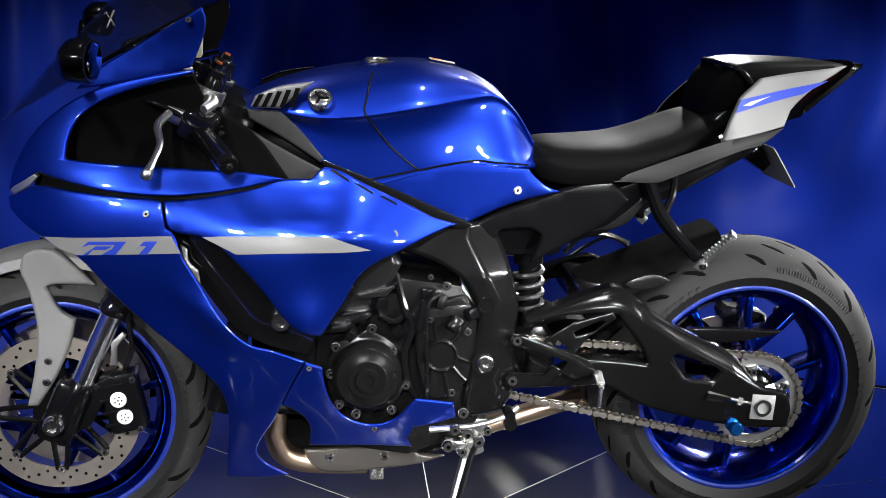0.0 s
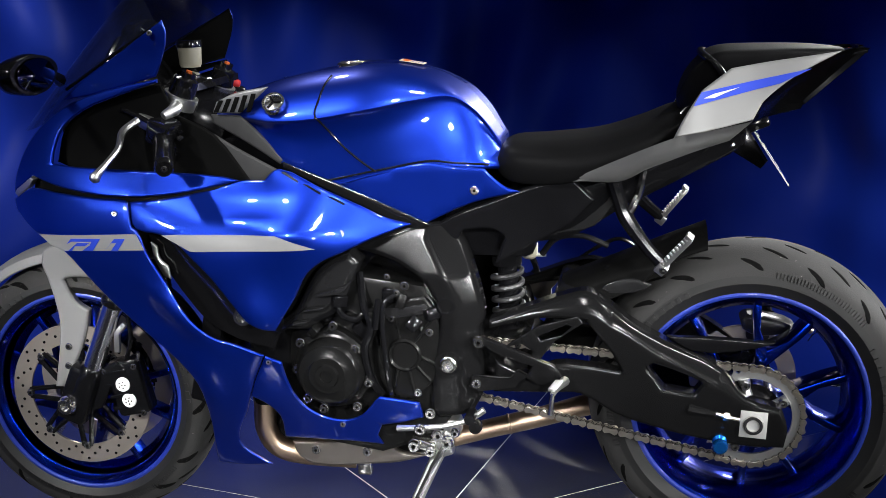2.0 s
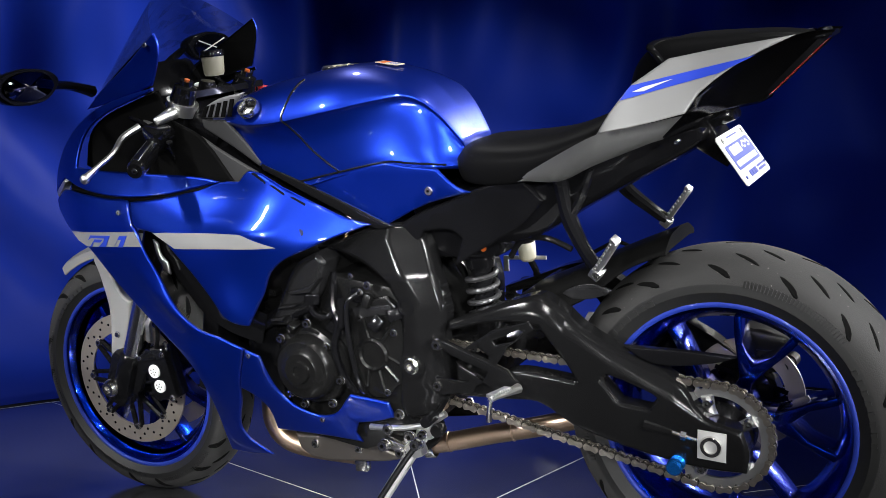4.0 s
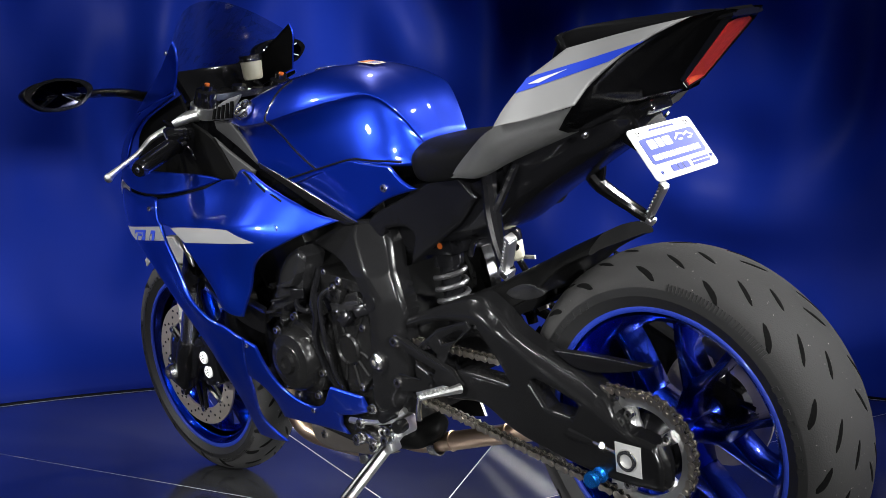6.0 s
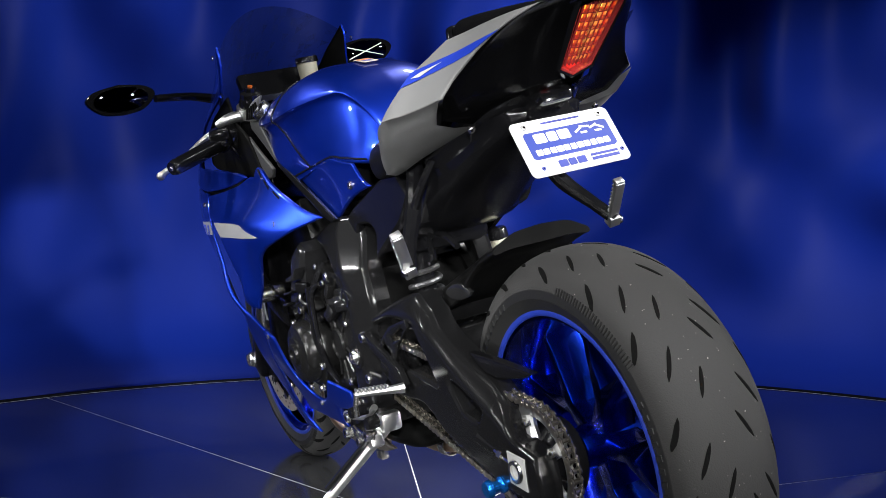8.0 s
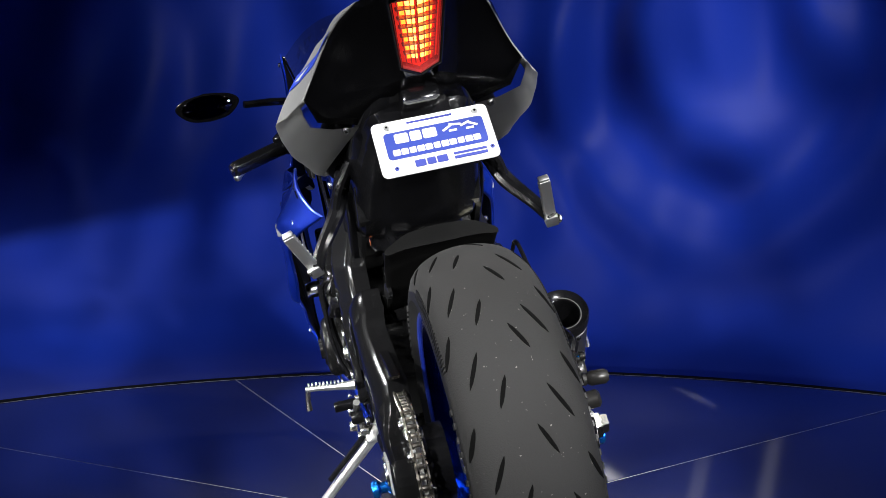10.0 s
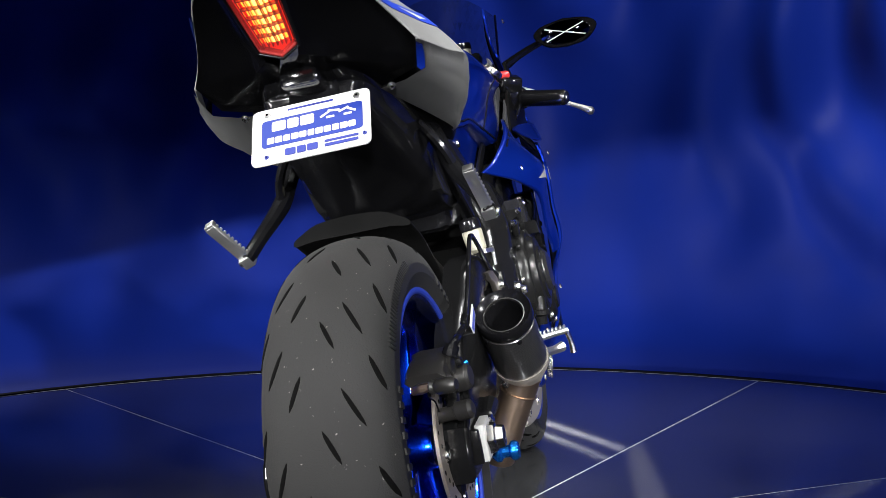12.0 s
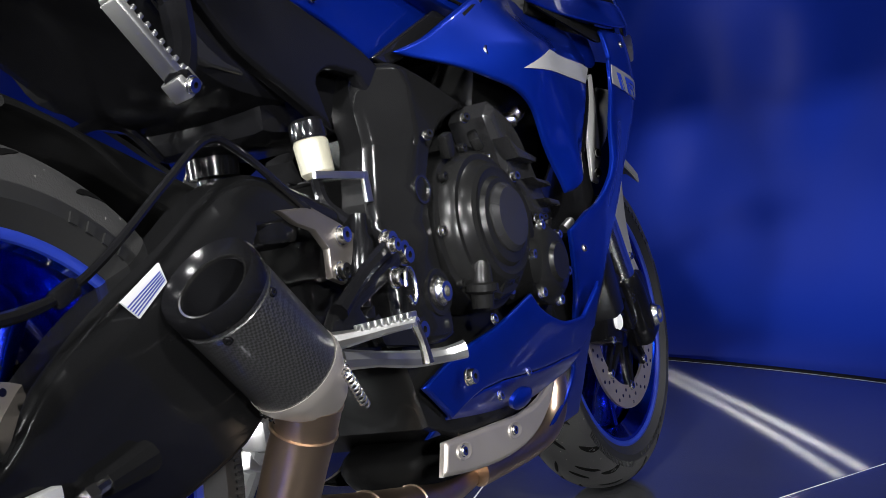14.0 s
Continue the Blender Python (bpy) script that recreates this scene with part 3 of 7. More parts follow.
# side fairings
front_side = both("side_fairing", BLUE, [(-0.703, 0.780), (-0.634, 0.776), (-0.544, 0.768), (-0.484, 0.765), (-0.475, 0.760), (-0.468, 0.716), (-0.457, 0.709), (-0.44, 0.664), (-0.412, 0.615), (-0.384, 0.567), (-0.35, 0.519), (-0.32, 0.494), (-0.283, 0.483), (-0.224, 0.46), (-0.247, 0.415), (-0.27, 0.362), (-0.286, 0.322), (-0.309, 0.281), (-0.318, 0.252), (-0.309, 0.227), (-0.285, 0.206), (-0.258, 0.188), (-0.317, 0.181), (-0.379, 0.183), (-0.376, 0.231), (-0.369, 0.319), (-0.376, 0.387), (-0.41, 0.436), (-0.471, 0.493), (-0.544, 0.559), (-0.583, 0.604), (-0.631, 0.659), (-0.656, 0.668), (-0.692, 0.687), (-0.723, 0.706), (-0.752, 0.733), (-0.755, 0.754)], SIDE, label="glossy metallic blue front side fairing", trim=TRIM_RIGHT + 0.010)
MID_LINE = [(-0.472, 0.762), (-0.416, 0.766), (-0.353, 0.774), (-0.292, 0.787), (-0.26, 0.796), (-0.211, 0.797), (-0.191, 0.816), (-0.181, 0.818), (-0.108, 0.786), (-0.025, 0.745), (0.017, 0.721), (0.063, 0.705), (-0.004, 0.686), (-0.055, 0.666), (-0.097, 0.649), (-0.126, 0.625), (-0.15, 0.581), (-0.173, 0.546), (-0.193, 0.514), (-0.211, 0.517), (-0.247, 0.535), (-0.286, 0.584), (-0.314, 0.623), (-0.354, 0.666), (-0.374, 0.686), (-0.405, 0.702), (-0.455, 0.711), (-0.466, 0.721)]
mid_side = []
for s, depth in ((-1, SIDE), (1, MID_RIGHT)):
    mid_side.append(part("mid_fairing", skin(MID_LINE, depth, side=s), BLUE, BIKE, "glossy metallic blue middle side fairing"))
mid_side[1].location = (0.7 * TRIM_RIGHT, 0, 0.35 * TRIM_RIGHT)
part("belly_fairing", skin([(-0.222, 0.458), (-0.192, 0.445), (-0.186, 0.405), (-0.173, 0.365), (-0.154, 0.337), (-0.122, 0.316), (-0.084, 0.309), (-0.05, 0.321), (-0.021, 0.353), (-0.01, 0.364), (0.066, 0.347), (0.072, 0.314), (0.032, 0.303), (-0.012, 0.297), (-0.024, 0.271), (-0.014, 0.25), (-0.081, 0.257), (-0.216, 0.263), (-0.216, 0.317), (-0.241, 0.349), (-0.268, 0.364), (-0.245, 0.415)], SIDE, side=-1), BLUE, BIKE, "glossy metallic blue belly fairing, cut round the engine cover")
right_belly = part("belly_fairing", skin([(0.134, 0.321), (0.055, 0.354), (-0.005, 0.369), (-0.080, 0.401), (-0.106, 0.380), (-0.150, 0.361), (-0.185, 0.352), (-0.246, 0.352), (-0.290, 0.395), (-0.300, 0.330), (-0.262, 0.305), (-0.200, 0.300), (-0.132, 0.297), (0.010, 0.297), (0.075, 0.274)], over(SIDE, -TRIM_RIGHT), side=1), BLUE, BIKE, "glossy metallic blue belly fairing")
part("lower_face", skin([(0.080, 0.271), (0.010, 0.2955), (-0.132, 0.2955), (-0.200, 0.2985), (-0.262, 0.303), (-0.255, 0.275), (-0.150, 0.250), (-0.020, 0.2505), (0.092, 0.254)], lambda x, z: SIDE(x, z) - TRIM_RIGHT - 0.55 * np.maximum(0, 0.299 - z), side=1), BLUE, right_belly, "blue face turned in below the crease")
part("bulge", lathe([(0, 0.006), (0.010, 0.005), (0.018, 0.0), (0.018, -0.006), (0, -0.006)], along((-0.075, 0.150, 0.268), (0, 1, -0.4)) @ Matrix.Diagonal((1.6, 0.8, 1, 1)), 24), BLUE, right_belly)
bolt((0.018, 0.168, 0.288), (0, 1, 0.1), 0.007, right_belly)
for ob in front_side:
    s = -1 if ob is front_side[0] else 1
    part("stripe", skin([(-0.689, 0.69), (-0.458, 0.703), (-0.442, 0.672), (-0.63, 0.661), (-0.661, 0.671)], over(SIDE, 0.0012 - (TRIM_RIGHT + 0.010 if s > 0 else 0)), 0.001, 0, side=s, smooth=0), DECAL, ob, "silver stripe decal")
    for line in ([(-0.63, 0.661), (-0.618, 0.661), (-0.592, 0.68), (-0.563, 0.681), (-0.575, 0.674), (-0.598, 0.673), (-0.608, 0.662)], [(-0.618, 0.676), (-0.605, 0.688), (-0.537, 0.691), (-0.55, 0.675), (-0.564, 0.675), (-0.558, 0.684), (-0.604, 0.682)], [(-0.583, 0.664), (-0.566, 0.675), (-0.55, 0.675), (-0.558, 0.665)], [(-0.531, 0.666), (-0.506, 0.692), (-0.482, 0.693), (-0.502, 0.667), (-0.517, 0.667), (-0.502, 0.684), (-0.514, 0.683)]):
        part("decal_bar", skin(line, over(SIDE, 0.0022 - (TRIM_RIGHT + 0.010 if s > 0 else 0)), 0.0009, 0, side=s, smooth=0), DECAL_BLUE, ob, "dark blue decal shape")
for ob in mid_side:
    s = -1 if ob is mid_side[0] else 1
    part("stripe", skin([(-0.403, 0.702), (-0.368, 0.704), (-0.176, 0.704), (-0.104, 0.676), (-0.168, 0.675), (-0.345, 0.672), (-0.369, 0.685)], over(MID_RIGHT if s > 0 else SIDE, 0.0012), 0.001, 0, side=s, smooth=0), DECAL, ob, "silver stripe decal")
    for line in ([(-0.178, 0.814), (-0.169, 0.814), (-0.143, 0.797), (-0.143, 0.793)], [(-0.133, 0.791), (-0.125, 0.79), (-0.099, 0.775), (-0.099, 0.771)], [(-0.087, 0.768), (-0.079, 0.767), (-0.055, 0.754), (-0.055, 0.75)]):
        part("vent_slot", skin(line, over(MID_RIGHT if s > 0 else SIDE, 0.0012), 0.002, 0, side=s, smooth=0), BLACK, ob, "black vent slot")

# upper cowl round the nose, with a dark slot below it
both("nose_cowl", BLUE, [(-0.751, 0.77), (-0.747, 0.792), (-0.734, 0.823), (-0.708, 0.866), (-0.672, 0.903), (-0.604, 0.946), (-0.527, 0.97), (-0.418, 0.99), (-0.418, 0.983), (-0.51, 0.957), (-0.581, 0.931), (-0.623, 0.898), (-0.64, 0.857), (-0.643, 0.831), (-0.588, 0.826), (-0.522, 0.823), (-0.416, 0.816), (-0.293, 0.805), (-0.26, 0.797), (-0.313, 0.786), (-0.385, 0.776), (-0.468, 0.772), (-0.544, 0.776), (-0.622, 0.788), (-0.695, 0.806), (-0.722, 0.787)], over(SIDE, 0.003), label="glossy metallic blue nose cowl", trim=TRIM_RIGHT)
# black sheet behind the slot stands in for its shade
both("slot_lining", MATT, [(-0.702, 0.807), (-0.622, 0.791), (-0.544, 0.779), (-0.468, 0.775), (-0.385, 0.778), (-0.313, 0.79), (-0.272, 0.795), (-0.333, 0.772), (-0.416, 0.751), (-0.472, 0.748), (-0.484, 0.754), (-0.544, 0.757), (-0.634, 0.765), (-0.707, 0.772)], over(BODY, -0.022), roll=0, label="black sheet added for the dark of the air slot", trim=TRIM_RIGHT)
both("cockpit_panel", MATT, [(-0.651, 0.829), (-0.627, 0.896), (-0.584, 0.93), (-0.513, 0.956), (-0.421, 0.982), (-0.393, 0.919), (-0.321, 0.882), (-0.251, 0.789), (-0.304, 0.789), (-0.433, 0.8), (-0.54, 0.809), (-0.615, 0.815)], flat(0.165), roll=0.004, label="black inner cockpit panel")
both("screen_cowl", BLUE, [(-0.628, 0.95), (-0.584, 0.989), (-0.539, 1.017), (-0.471, 1.058), (-0.402, 1.099), (-0.395, 1.075), (-0.411, 1.019), (-0.422, 0.994), (-0.472, 0.981), (-0.56, 0.961)], SIDE, label="glossy metallic blue screen surround", trim=TRIM_RIGHT)


# windscreen
def windscreen():
    bm = bmesh.new()
    grid = []
    for j in range(17):
        v = j / 16
        c = Vector((-0.80 + 0.30 * v + 0.03 * v * v - 0.03 * v, 0, 0.87 + 0.315 * v))
        e = Vector((-0.64 + 0.225 * v, 0, 0.965 + 0.125 * v))
        half = 0.115 + 0.045 * v
        grid.append([bm.verts.new((c.x + (e.x - c.x) * abs(u) ** 2.1, u * half, c.z + (e.z - c.z) * abs(u) ** 2.1)) for u in [i / 12 - 1 for i in range(25)]])
    for a, b in zip(grid, grid[1:]):
        for i in range(24):
            bm.faces.new((a[i], a[i + 1], b[i + 1], b[i]))
    bmesh.ops.solidify(bm, geom=bm.faces[:], thickness=0.003)
    return bm


screen = part("windscreen", windscreen(), SCREEN, BIKE, "smoked clear plastic windscreen")

# tank
def tank():
    xs = [-0.345, -0.28, -0.20, -0.11, -0.01, 0.08, 0.14, 0.185, 0.225]
    top = [0.928, 0.955, 0.977, 0.992, 1.001, 0.986, 0.957, 0.914, 0.855]
    yc = [0.10, 0.14, 0.165, 0.168, 0.162, 0.132, 0.106, 0.084, 0.062]
    zc = [0.905, 0.913, 0.906, 0.911, 0.926, 0.938, 0.938, 0.902, 0.842]
    yb = [0.10, 0.13, 0.148, 0.146, 0.139, 0.133, 0.126, 0.116, 0.092]
    zb = [0.895, 0.895, 0.835, 0.787, 0.803, 0.820, 0.816, 0.812, 0.808]
    st = []
    for x, t, a, b, c, d in zip(xs, top, yc, zc, yb, zb):
        st.append((x, [(0, t), (a * 0.42, t - 0.003), (a * 0.78, t - (t - b) * 0.35), (a, b + 0.004), (a - 0.006, b - 0.008), (a * 0.62 + c * 0.38 - 0.009, b * 0.66 + d * 0.34), (a * 0.3 + c * 0.7 - 0.005, b * 0.3 + d * 0.7), (c, d), (c - 0.006, d - 0.010), (c * 0.6, d - 0.014), (0, d - 0.014)]))
    return loft(st, 6, 4)


tank_ob = part("fuel_tank", tank(), BLUE, BIKE, "glossy metallic blue fuel tank")
cap = part("tank_cap", lathe([(0, 0.008), (0.030, 0.008), (0.034, 0.006), (0.036, 0.009), (0.050, 0.009), (0.054, 0.005), (0.055, -0.01), (0, -0.01)], pose(-0.055, 0, 0.9895, 0, 3, 0), 32), STEEL, tank_ob, "bright round filler cap")
for k in range(6):
    a = math.tau * k / 6
    bolt((-0.055 + 0.044 * math.cos(a), 0.044 * math.sin(a), 0.9985), (0, 0, 1), 0.004, cap)
note = part("warning_label", chunk((0.045, 0.0, 0.9982), (0.05, 0.032, 0.0014), 0.0003, (0, 10, 0)), STICKER, tank_ob, "small worn orange and grey label")
part("print_bar", chunk((0.032, 0.0, 1.0012), (0.014, 0.029, 0.0008), 0.0002, (0, 10, 0)), ORANGE, note)
for k in range(4):
    part("print_bar", chunk((0.046 + 0.006 * k, 0.0, 0.9988 - 0.00106 * k), (0.0022, 0.022 - 0.003 * (k % 2), 0.0008), 0.0002, (0, 10, 0)), INK, note)
side_panels = both("side_panel", BLUE, [(-0.109, 0.784), (-0.008, 0.802), (0.089, 0.819), (0.132, 0.813), (0.202, 0.806), (0.213, 0.794), (0.24, 0.772), (0.268, 0.762), (0.176, 0.741), (0.08, 0.698), (0.04, 0.714), (-0.03, 0.747)], flat(0.137), trim=0.022, label="metallic blue panel under the tank")
both("groove_strip", BLACK, [(-0.193, 0.828), (-0.113, 0.794), (-0.007, 0.748), (0.1, 0.7), (0.068, 0.693), (-0.028, 0.733), (-0.113, 0.774), (-0.189, 0.812)], flat(0.150), roll=0.003, trim=0.022, label="black gap strip")
both("tank_vent", TRIM, [(-0.321, 0.921), (-0.312, 0.942), (-0.274, 0.958), (-0.206, 0.969), (-0.237, 0.943), (-0.267, 0.919)], flat(0.156), roll=0.005, label="silver grille trim at the tank front")
for s in (-1, 1):
    # black strips stand in for the dark gaps in the vent
    for k in range(5):
        dx = 0.0165 * k
        part("slat", prism([(-0.318 + dx, 0.922), (-0.309 + dx, 0.922), (-0.296 + dx, 0.945 + 0.003 * k), (-0.305 + dx, 0.945 + 0.003 * k)], s * 0.154, s * 0.1595, 0.001), MATT, BIKE, "black strip for a dark gap in the vent")
    em = part("emblem", lathe([(0, 0.004), (0.017, 0.004), (0.0185, 0.003), (0.019, 0.006), (0.022, 0.006), (0.023, 0), (0.023, -0.006), (0, -0.006)], along((-0.195, s * 0.160, 0.938), (0, s * 0.72, 0.69)), 28), CHROME, tank_ob, "round chrome emblem, plain")
    for k in range(3):
        a = math.tau * k / 3
        part("emblem_bar", tube([Vector((-0.195, s * 0.1635, 0.941)), Vector((-0.195 + 0.016 * math.cos(a), s * (0.1635 - 0.011 * math.sin(a)), 0.941 + 0.011 * math.sin(a)))], 0.0024, 6, 1), BLACK, em)
both("tank_side_trim", DUCT_GREY, [(-0.327, 0.917), (-0.267, 0.914), (-0.227, 0.874), (-0.186, 0.827), (-0.195, 0.819), (-0.251, 0.857), (-0.324, 0.9)], flat(0.150), roll=0.004, label="dark grey trim beside the tank")
both("duct_cover", DUCT_GREY, [(-0.327, 0.884), (-0.282, 0.856), (-0.194, 0.808), (-0.207, 0.789), (-0.242, 0.786), (-0.295, 0.794), (-0.329, 0.811)], flat(0.160), roll=0.004, label="dark grey air duct cover")


# seat and tail
def seat():
    xs = [0.212, 0.245, 0.32, 0.41, 0.49, 0.545, 0.60]
    top = [0.832, 0.847, 0.850, 0.858, 0.881, 0.903, 0.918]
    w = [0.07, 0.115, 0.142, 0.155, 0.155, 0.140, 0.11]
    bot = [0.800, 0.777, 0.774, 0.788, 0.812, 0.845, 0.880]
    return loft([(x, [(0, t), (a * 0.5, t - 0.002), (a * 0.85, t - 0.014), (a, t - (t - b) * 0.5), (a * 0.96, b + 0.006), (a * 0.8, b), (0, b)]) for x, t, a, b in zip(xs, top, w, bot)], 5, 4)


part("rider_seat", seat(), VINYL, BIKE, "black vinyl rider seat")


def pad():
    xs = [0.558, 0.566, 0.580, 0.597, 0.617, 0.65, 0.72, 0.80, 0.855]
    top = [0.930, 0.952, 0.975, 0.993, 1.008, 1.015, 1.016, 1.014, 1.008]
    w = [0.055, 0.074, 0.088, 0.096, 0.102, 0.104, 0.095, 0.075, 0.05]
    bot = [0.905, 0.902, 0.905, 0.912, 0.930, 0.955, 0.982, 0.995, 1.0]
    return loft([(x, [(0, t), (a * 0.7, t - 0.001), (a * 0.94, t - 0.006), (a, t - (t - b) * 0.5), (a * 0.95, b), (0, b)]) for x, t, a, b in zip(xs, top, w, bot)], 4, 3)


pad_ob = part("passenger_seat", pad(), VINYL, BIKE, "small black passenger pad")
strap = tube([(0.645, -0.118, 0.935), (0.622, -0.108, 0.990), (0.610, -0.085, 1.003), (0.606, 0, 1.006), (0.610, 0.085, 1.003), (0.622, 0.108, 0.990), (0.645, 0.118, 0.935)], 0.005, 10)
for v in strap.verts:
    v.co.x = 0.618 + (v.co.x - 0.618) * 1.6 + 3.0 * (v.co.z - 0.97) * (1 if abs(v.co.y) < 0.1 else 0) * 0.02
part("strap", strap, SATIN, pad_ob, "black webbing strap")
wings = both("tail_cowl", SILVER, [(0.55, 0.874), (0.568, 0.907), (0.598, 0.949), (0.65, 0.984), (0.731, 0.995), (0.845, 1.007), (0.772, 0.975), (0.727, 0.946), (0.704, 0.927), (0.686, 0.898), (0.616, 0.884)], TAIL, th=0.008, roll=0.004, corner=16, label="matt silver tail cowl")
for ob in wings:
    s = -1 if ob is wings[0] else 1
    part("stripe", skin([(0.583, 0.925), (0.597, 0.947), (0.79, 0.981), (0.733, 0.957)], over(TAIL, 0.0012), 0.001, 0, side=s, smooth=0), DECAL_BLUE, ob, "blue stripe decal")
    part("decal_bar", skin([(0.601, 0.937), (0.619, 0.944), (0.663, 0.953), (0.637, 0.944), (0.619, 0.937)], over(TAIL, 0.0022), 0.0009, 0, side=s, smooth=0), PLATE_WHITE, ob, "white decal shape")
def tail_flap(s):
    """The cowl's lower face, turned in below the crease to a point."""
    top = [(0.368, 0.140, 0.788), (0.45, 0.180, 0.829), (0.55, 0.219, 0.874), (0.616, 0.200, 0.884), (0.685, 0.177, 0.896)]
    mid = [(0.368, 0.140, 0.787), (0.45, 0.180, 0.806), (0.53, 0.206, 0.833), (0.60, 0.191, 0.854), (0.647, 0.168, 0.861)]
    low = [(0.368, 0.138, 0.786), (0.452, 0.157, 0.785), (0.51, 0.135, 0.808), (0.57, 0.112, 0.829), (0.626, 0.091, 0.848)]
    bm = bmesh.new()
    rows = [curve_through(line, 5) for line in (top, mid, low)]
    rows = [rows[0], [a.lerp(b, 0.5) + Vector((0, 0.002, 0)) for a, b in zip(rows[0], rows[1])], rows[1], [a.lerp(b, 0.5) + Vector((0, 0.004, -0.003)) for a, b in zip(rows[1], rows[2])], rows[2]]
    grid = [[bm.verts.new((p.x, s * p.y, p.z)) for p in row] for row in rows]
    for a, b in zip(grid, grid[1:]):
        for i in range(len(a) - 1):
            bm.faces.new((a[i], a[i + 1], b[i + 1], b[i]))
    bmesh.ops.solidify(bm, geom=bm.faces[:], thickness=0.006)
    return bm


for s, ob in zip((-1, 1), wings):
    part("tail_flap", tail_flap(s), SILVER, ob, "matt silver lower face of the cowl", 70)
def tail_panel(s):
    """The black panel that sweeps from the silver cowl's edge in to the tail lamp."""
    front = [(0.844, 1.006), (0.806, 0.99), (0.772, 0.974), (0.743, 0.956), (0.721, 0.938), (0.702, 0.921), (0.689, 0.9)]
    bm = bmesh.new()
    grid = []
    for k, (x, z) in enumerate(front):
        a = Vector((x, float(TAIL(np.array([x]), np.array([z]))[0]) - 0.004, z))
        v = 0.080 - 0.152 * k / 6
        b = Vector((0.842, 0, 0.954)) + Vector((0.741, 0, 0.671)) * v + Vector((0.671, 0, -0.741)) * -0.001
        b.y = 0.036 - 0.010 * k / 6
        row = []
        for i in range(9):
            u = i / 8
            p = a.lerp(b, u)
            p += Vector((-0.3, -1, 0.5)) * 0.020 * math.sin(math.pi * u) * (0.25 + 0.75 * k / 6)
            row.append(bm.verts.new((p.x, s * p.y, p.z)))
        grid.append(row)
    for a, b in ((Vector((0.640, 0.155, 0.866)), Vector((0.784, 0.024, 0.898))), (Vector((0.622, 0.088, 0.850)), Vector((0.770, 0.014, 0.892)))):
        row = []
        for i in range(9):
            p = a.lerp(b, i / 8) + Vector((-0.2, -0.6, 0.4)) * 0.014 * math.sin(math.pi * i / 8)
            row.append(bm.verts.new((p.x, s * p.y, p.z)))
        grid.append(row)
    for a, b in zip(grid, grid[1:]):
        for i in range(8):
            bm.faces.new((a[i], a[i + 1], b[i + 1], b[i]))
    bmesh.ops.solidify(bm, geom=bm.faces[:], thickness=0.004)
    return bm


for s in (-1, 1):
    part("tail_side_panel", tail_panel(s), SATIN, BIKE, "black tail side panel running in to the lamp", 50)
part("tail_core", loft([(0.47, [(0, 0.845), (0.10, 0.838), (0.115, 0.82), (0.10, 0.77), (0, 0.76)]), (0.53, [(0, 0.880), (0.10, 0.872), (0.112, 0.845), (0.10, 0.79), (0, 0.78)]), (0.60, [(0, 0.945), (0.085, 0.93), (0.10, 0.875), (0.09, 0.82), (0, 0.81)]), (0.70, [(0, 0.985), (0.06, 0.97), (0.075, 0.92), (0.06, 0.882), (0, 0.875)]), (0.765, [(0, 0.997), (0.05, 0.985), (0.055, 0.955), (0.045, 0.930), (0, 0.925)]), (0.83, [(0, 1.004), (0.045, 0.999), (0.05, 0.992), (0.042, 0.982), (0, 0.980)]), (0.895, [(0, 1.008), (0.036, 1.006), (0.042, 1.003), (0.038, 0.999), (0, 0.998)])], 4, 3), BLACK, BIKE, "black tail centre section")
# undertail box
part("undertail", loft([(0.26, [(0, 0.76), (0.10, 0.75), (0.112, 0.71), (0.10, 0.655), (0, 0.645)]), (0.36, [(0, 0.78), (0.105, 0.77), (0.115, 0.73), (0.10, 0.67), (0, 0.66)]), (0.46, [(0, 0.80), (0.10, 0.795), (0.11, 0.77), (0.095, 0.725), (0, 0.715)]), (0.58, [(0, 0.84), (0.09, 0.835), (0.095, 0.82), (0.085, 0.785), (0, 0.775)]), (0.67, [(0, 0.868), (0.072, 0.862), (0.075, 0.848), (0.062, 0.828), (0, 0.822)]), (0.684, [(0, 0.864), (0.050, 0.860), (0.052, 0.852), (0.045, 0.842), (0, 0.840)]), (0.688, [(0, 0.857), (0.010, 0.856), (0.011, 0.854), (0.010, 0.852), (0, 0.851)])], 4, 3), SATIN, BIKE, "black plastic undertail")
both("subframe_cover", SATIN, [(0.1, 0.695), (0.135, 0.715), (0.208, 0.742), (0.315, 0.778), (0.371, 0.783), (0.409, 0.745), (0.36, 0.698), (0.328, 0.679), (0.275, 0.651), (0.215, 0.617), (0.236, 0.673), (0.214, 0.687), (0.154, 0.684), (0.141, 0.662), (0.122, 0.673)], flat(0.128), th=0.01, roll=0.006, label="dark grey subframe cover")
both("subframe_tip", GREYPL, [(0.412, 0.743), (0.468, 0.758), (0.438, 0.727), (0.405, 0.691), (0.331, 0.676)], flat(0.112), th=0.02, label="grey plastic subframe end")

# frame
frame_ridge = fair([0.28, 0.40, 0.55, 0.62, 0.70], [0.150, 0.150, 0.140, 0.118, 0.085])


def FRAME_SIDE(x, z):
    """The spar's outer face, with a ridge behind which it falls away."""
    d = x - frame_ridge(z)
    return 0.170 - np.where(d > 0, 0.55 * d, -0.04 * d) - 0.30 * np.maximum(0, z - 0.605)


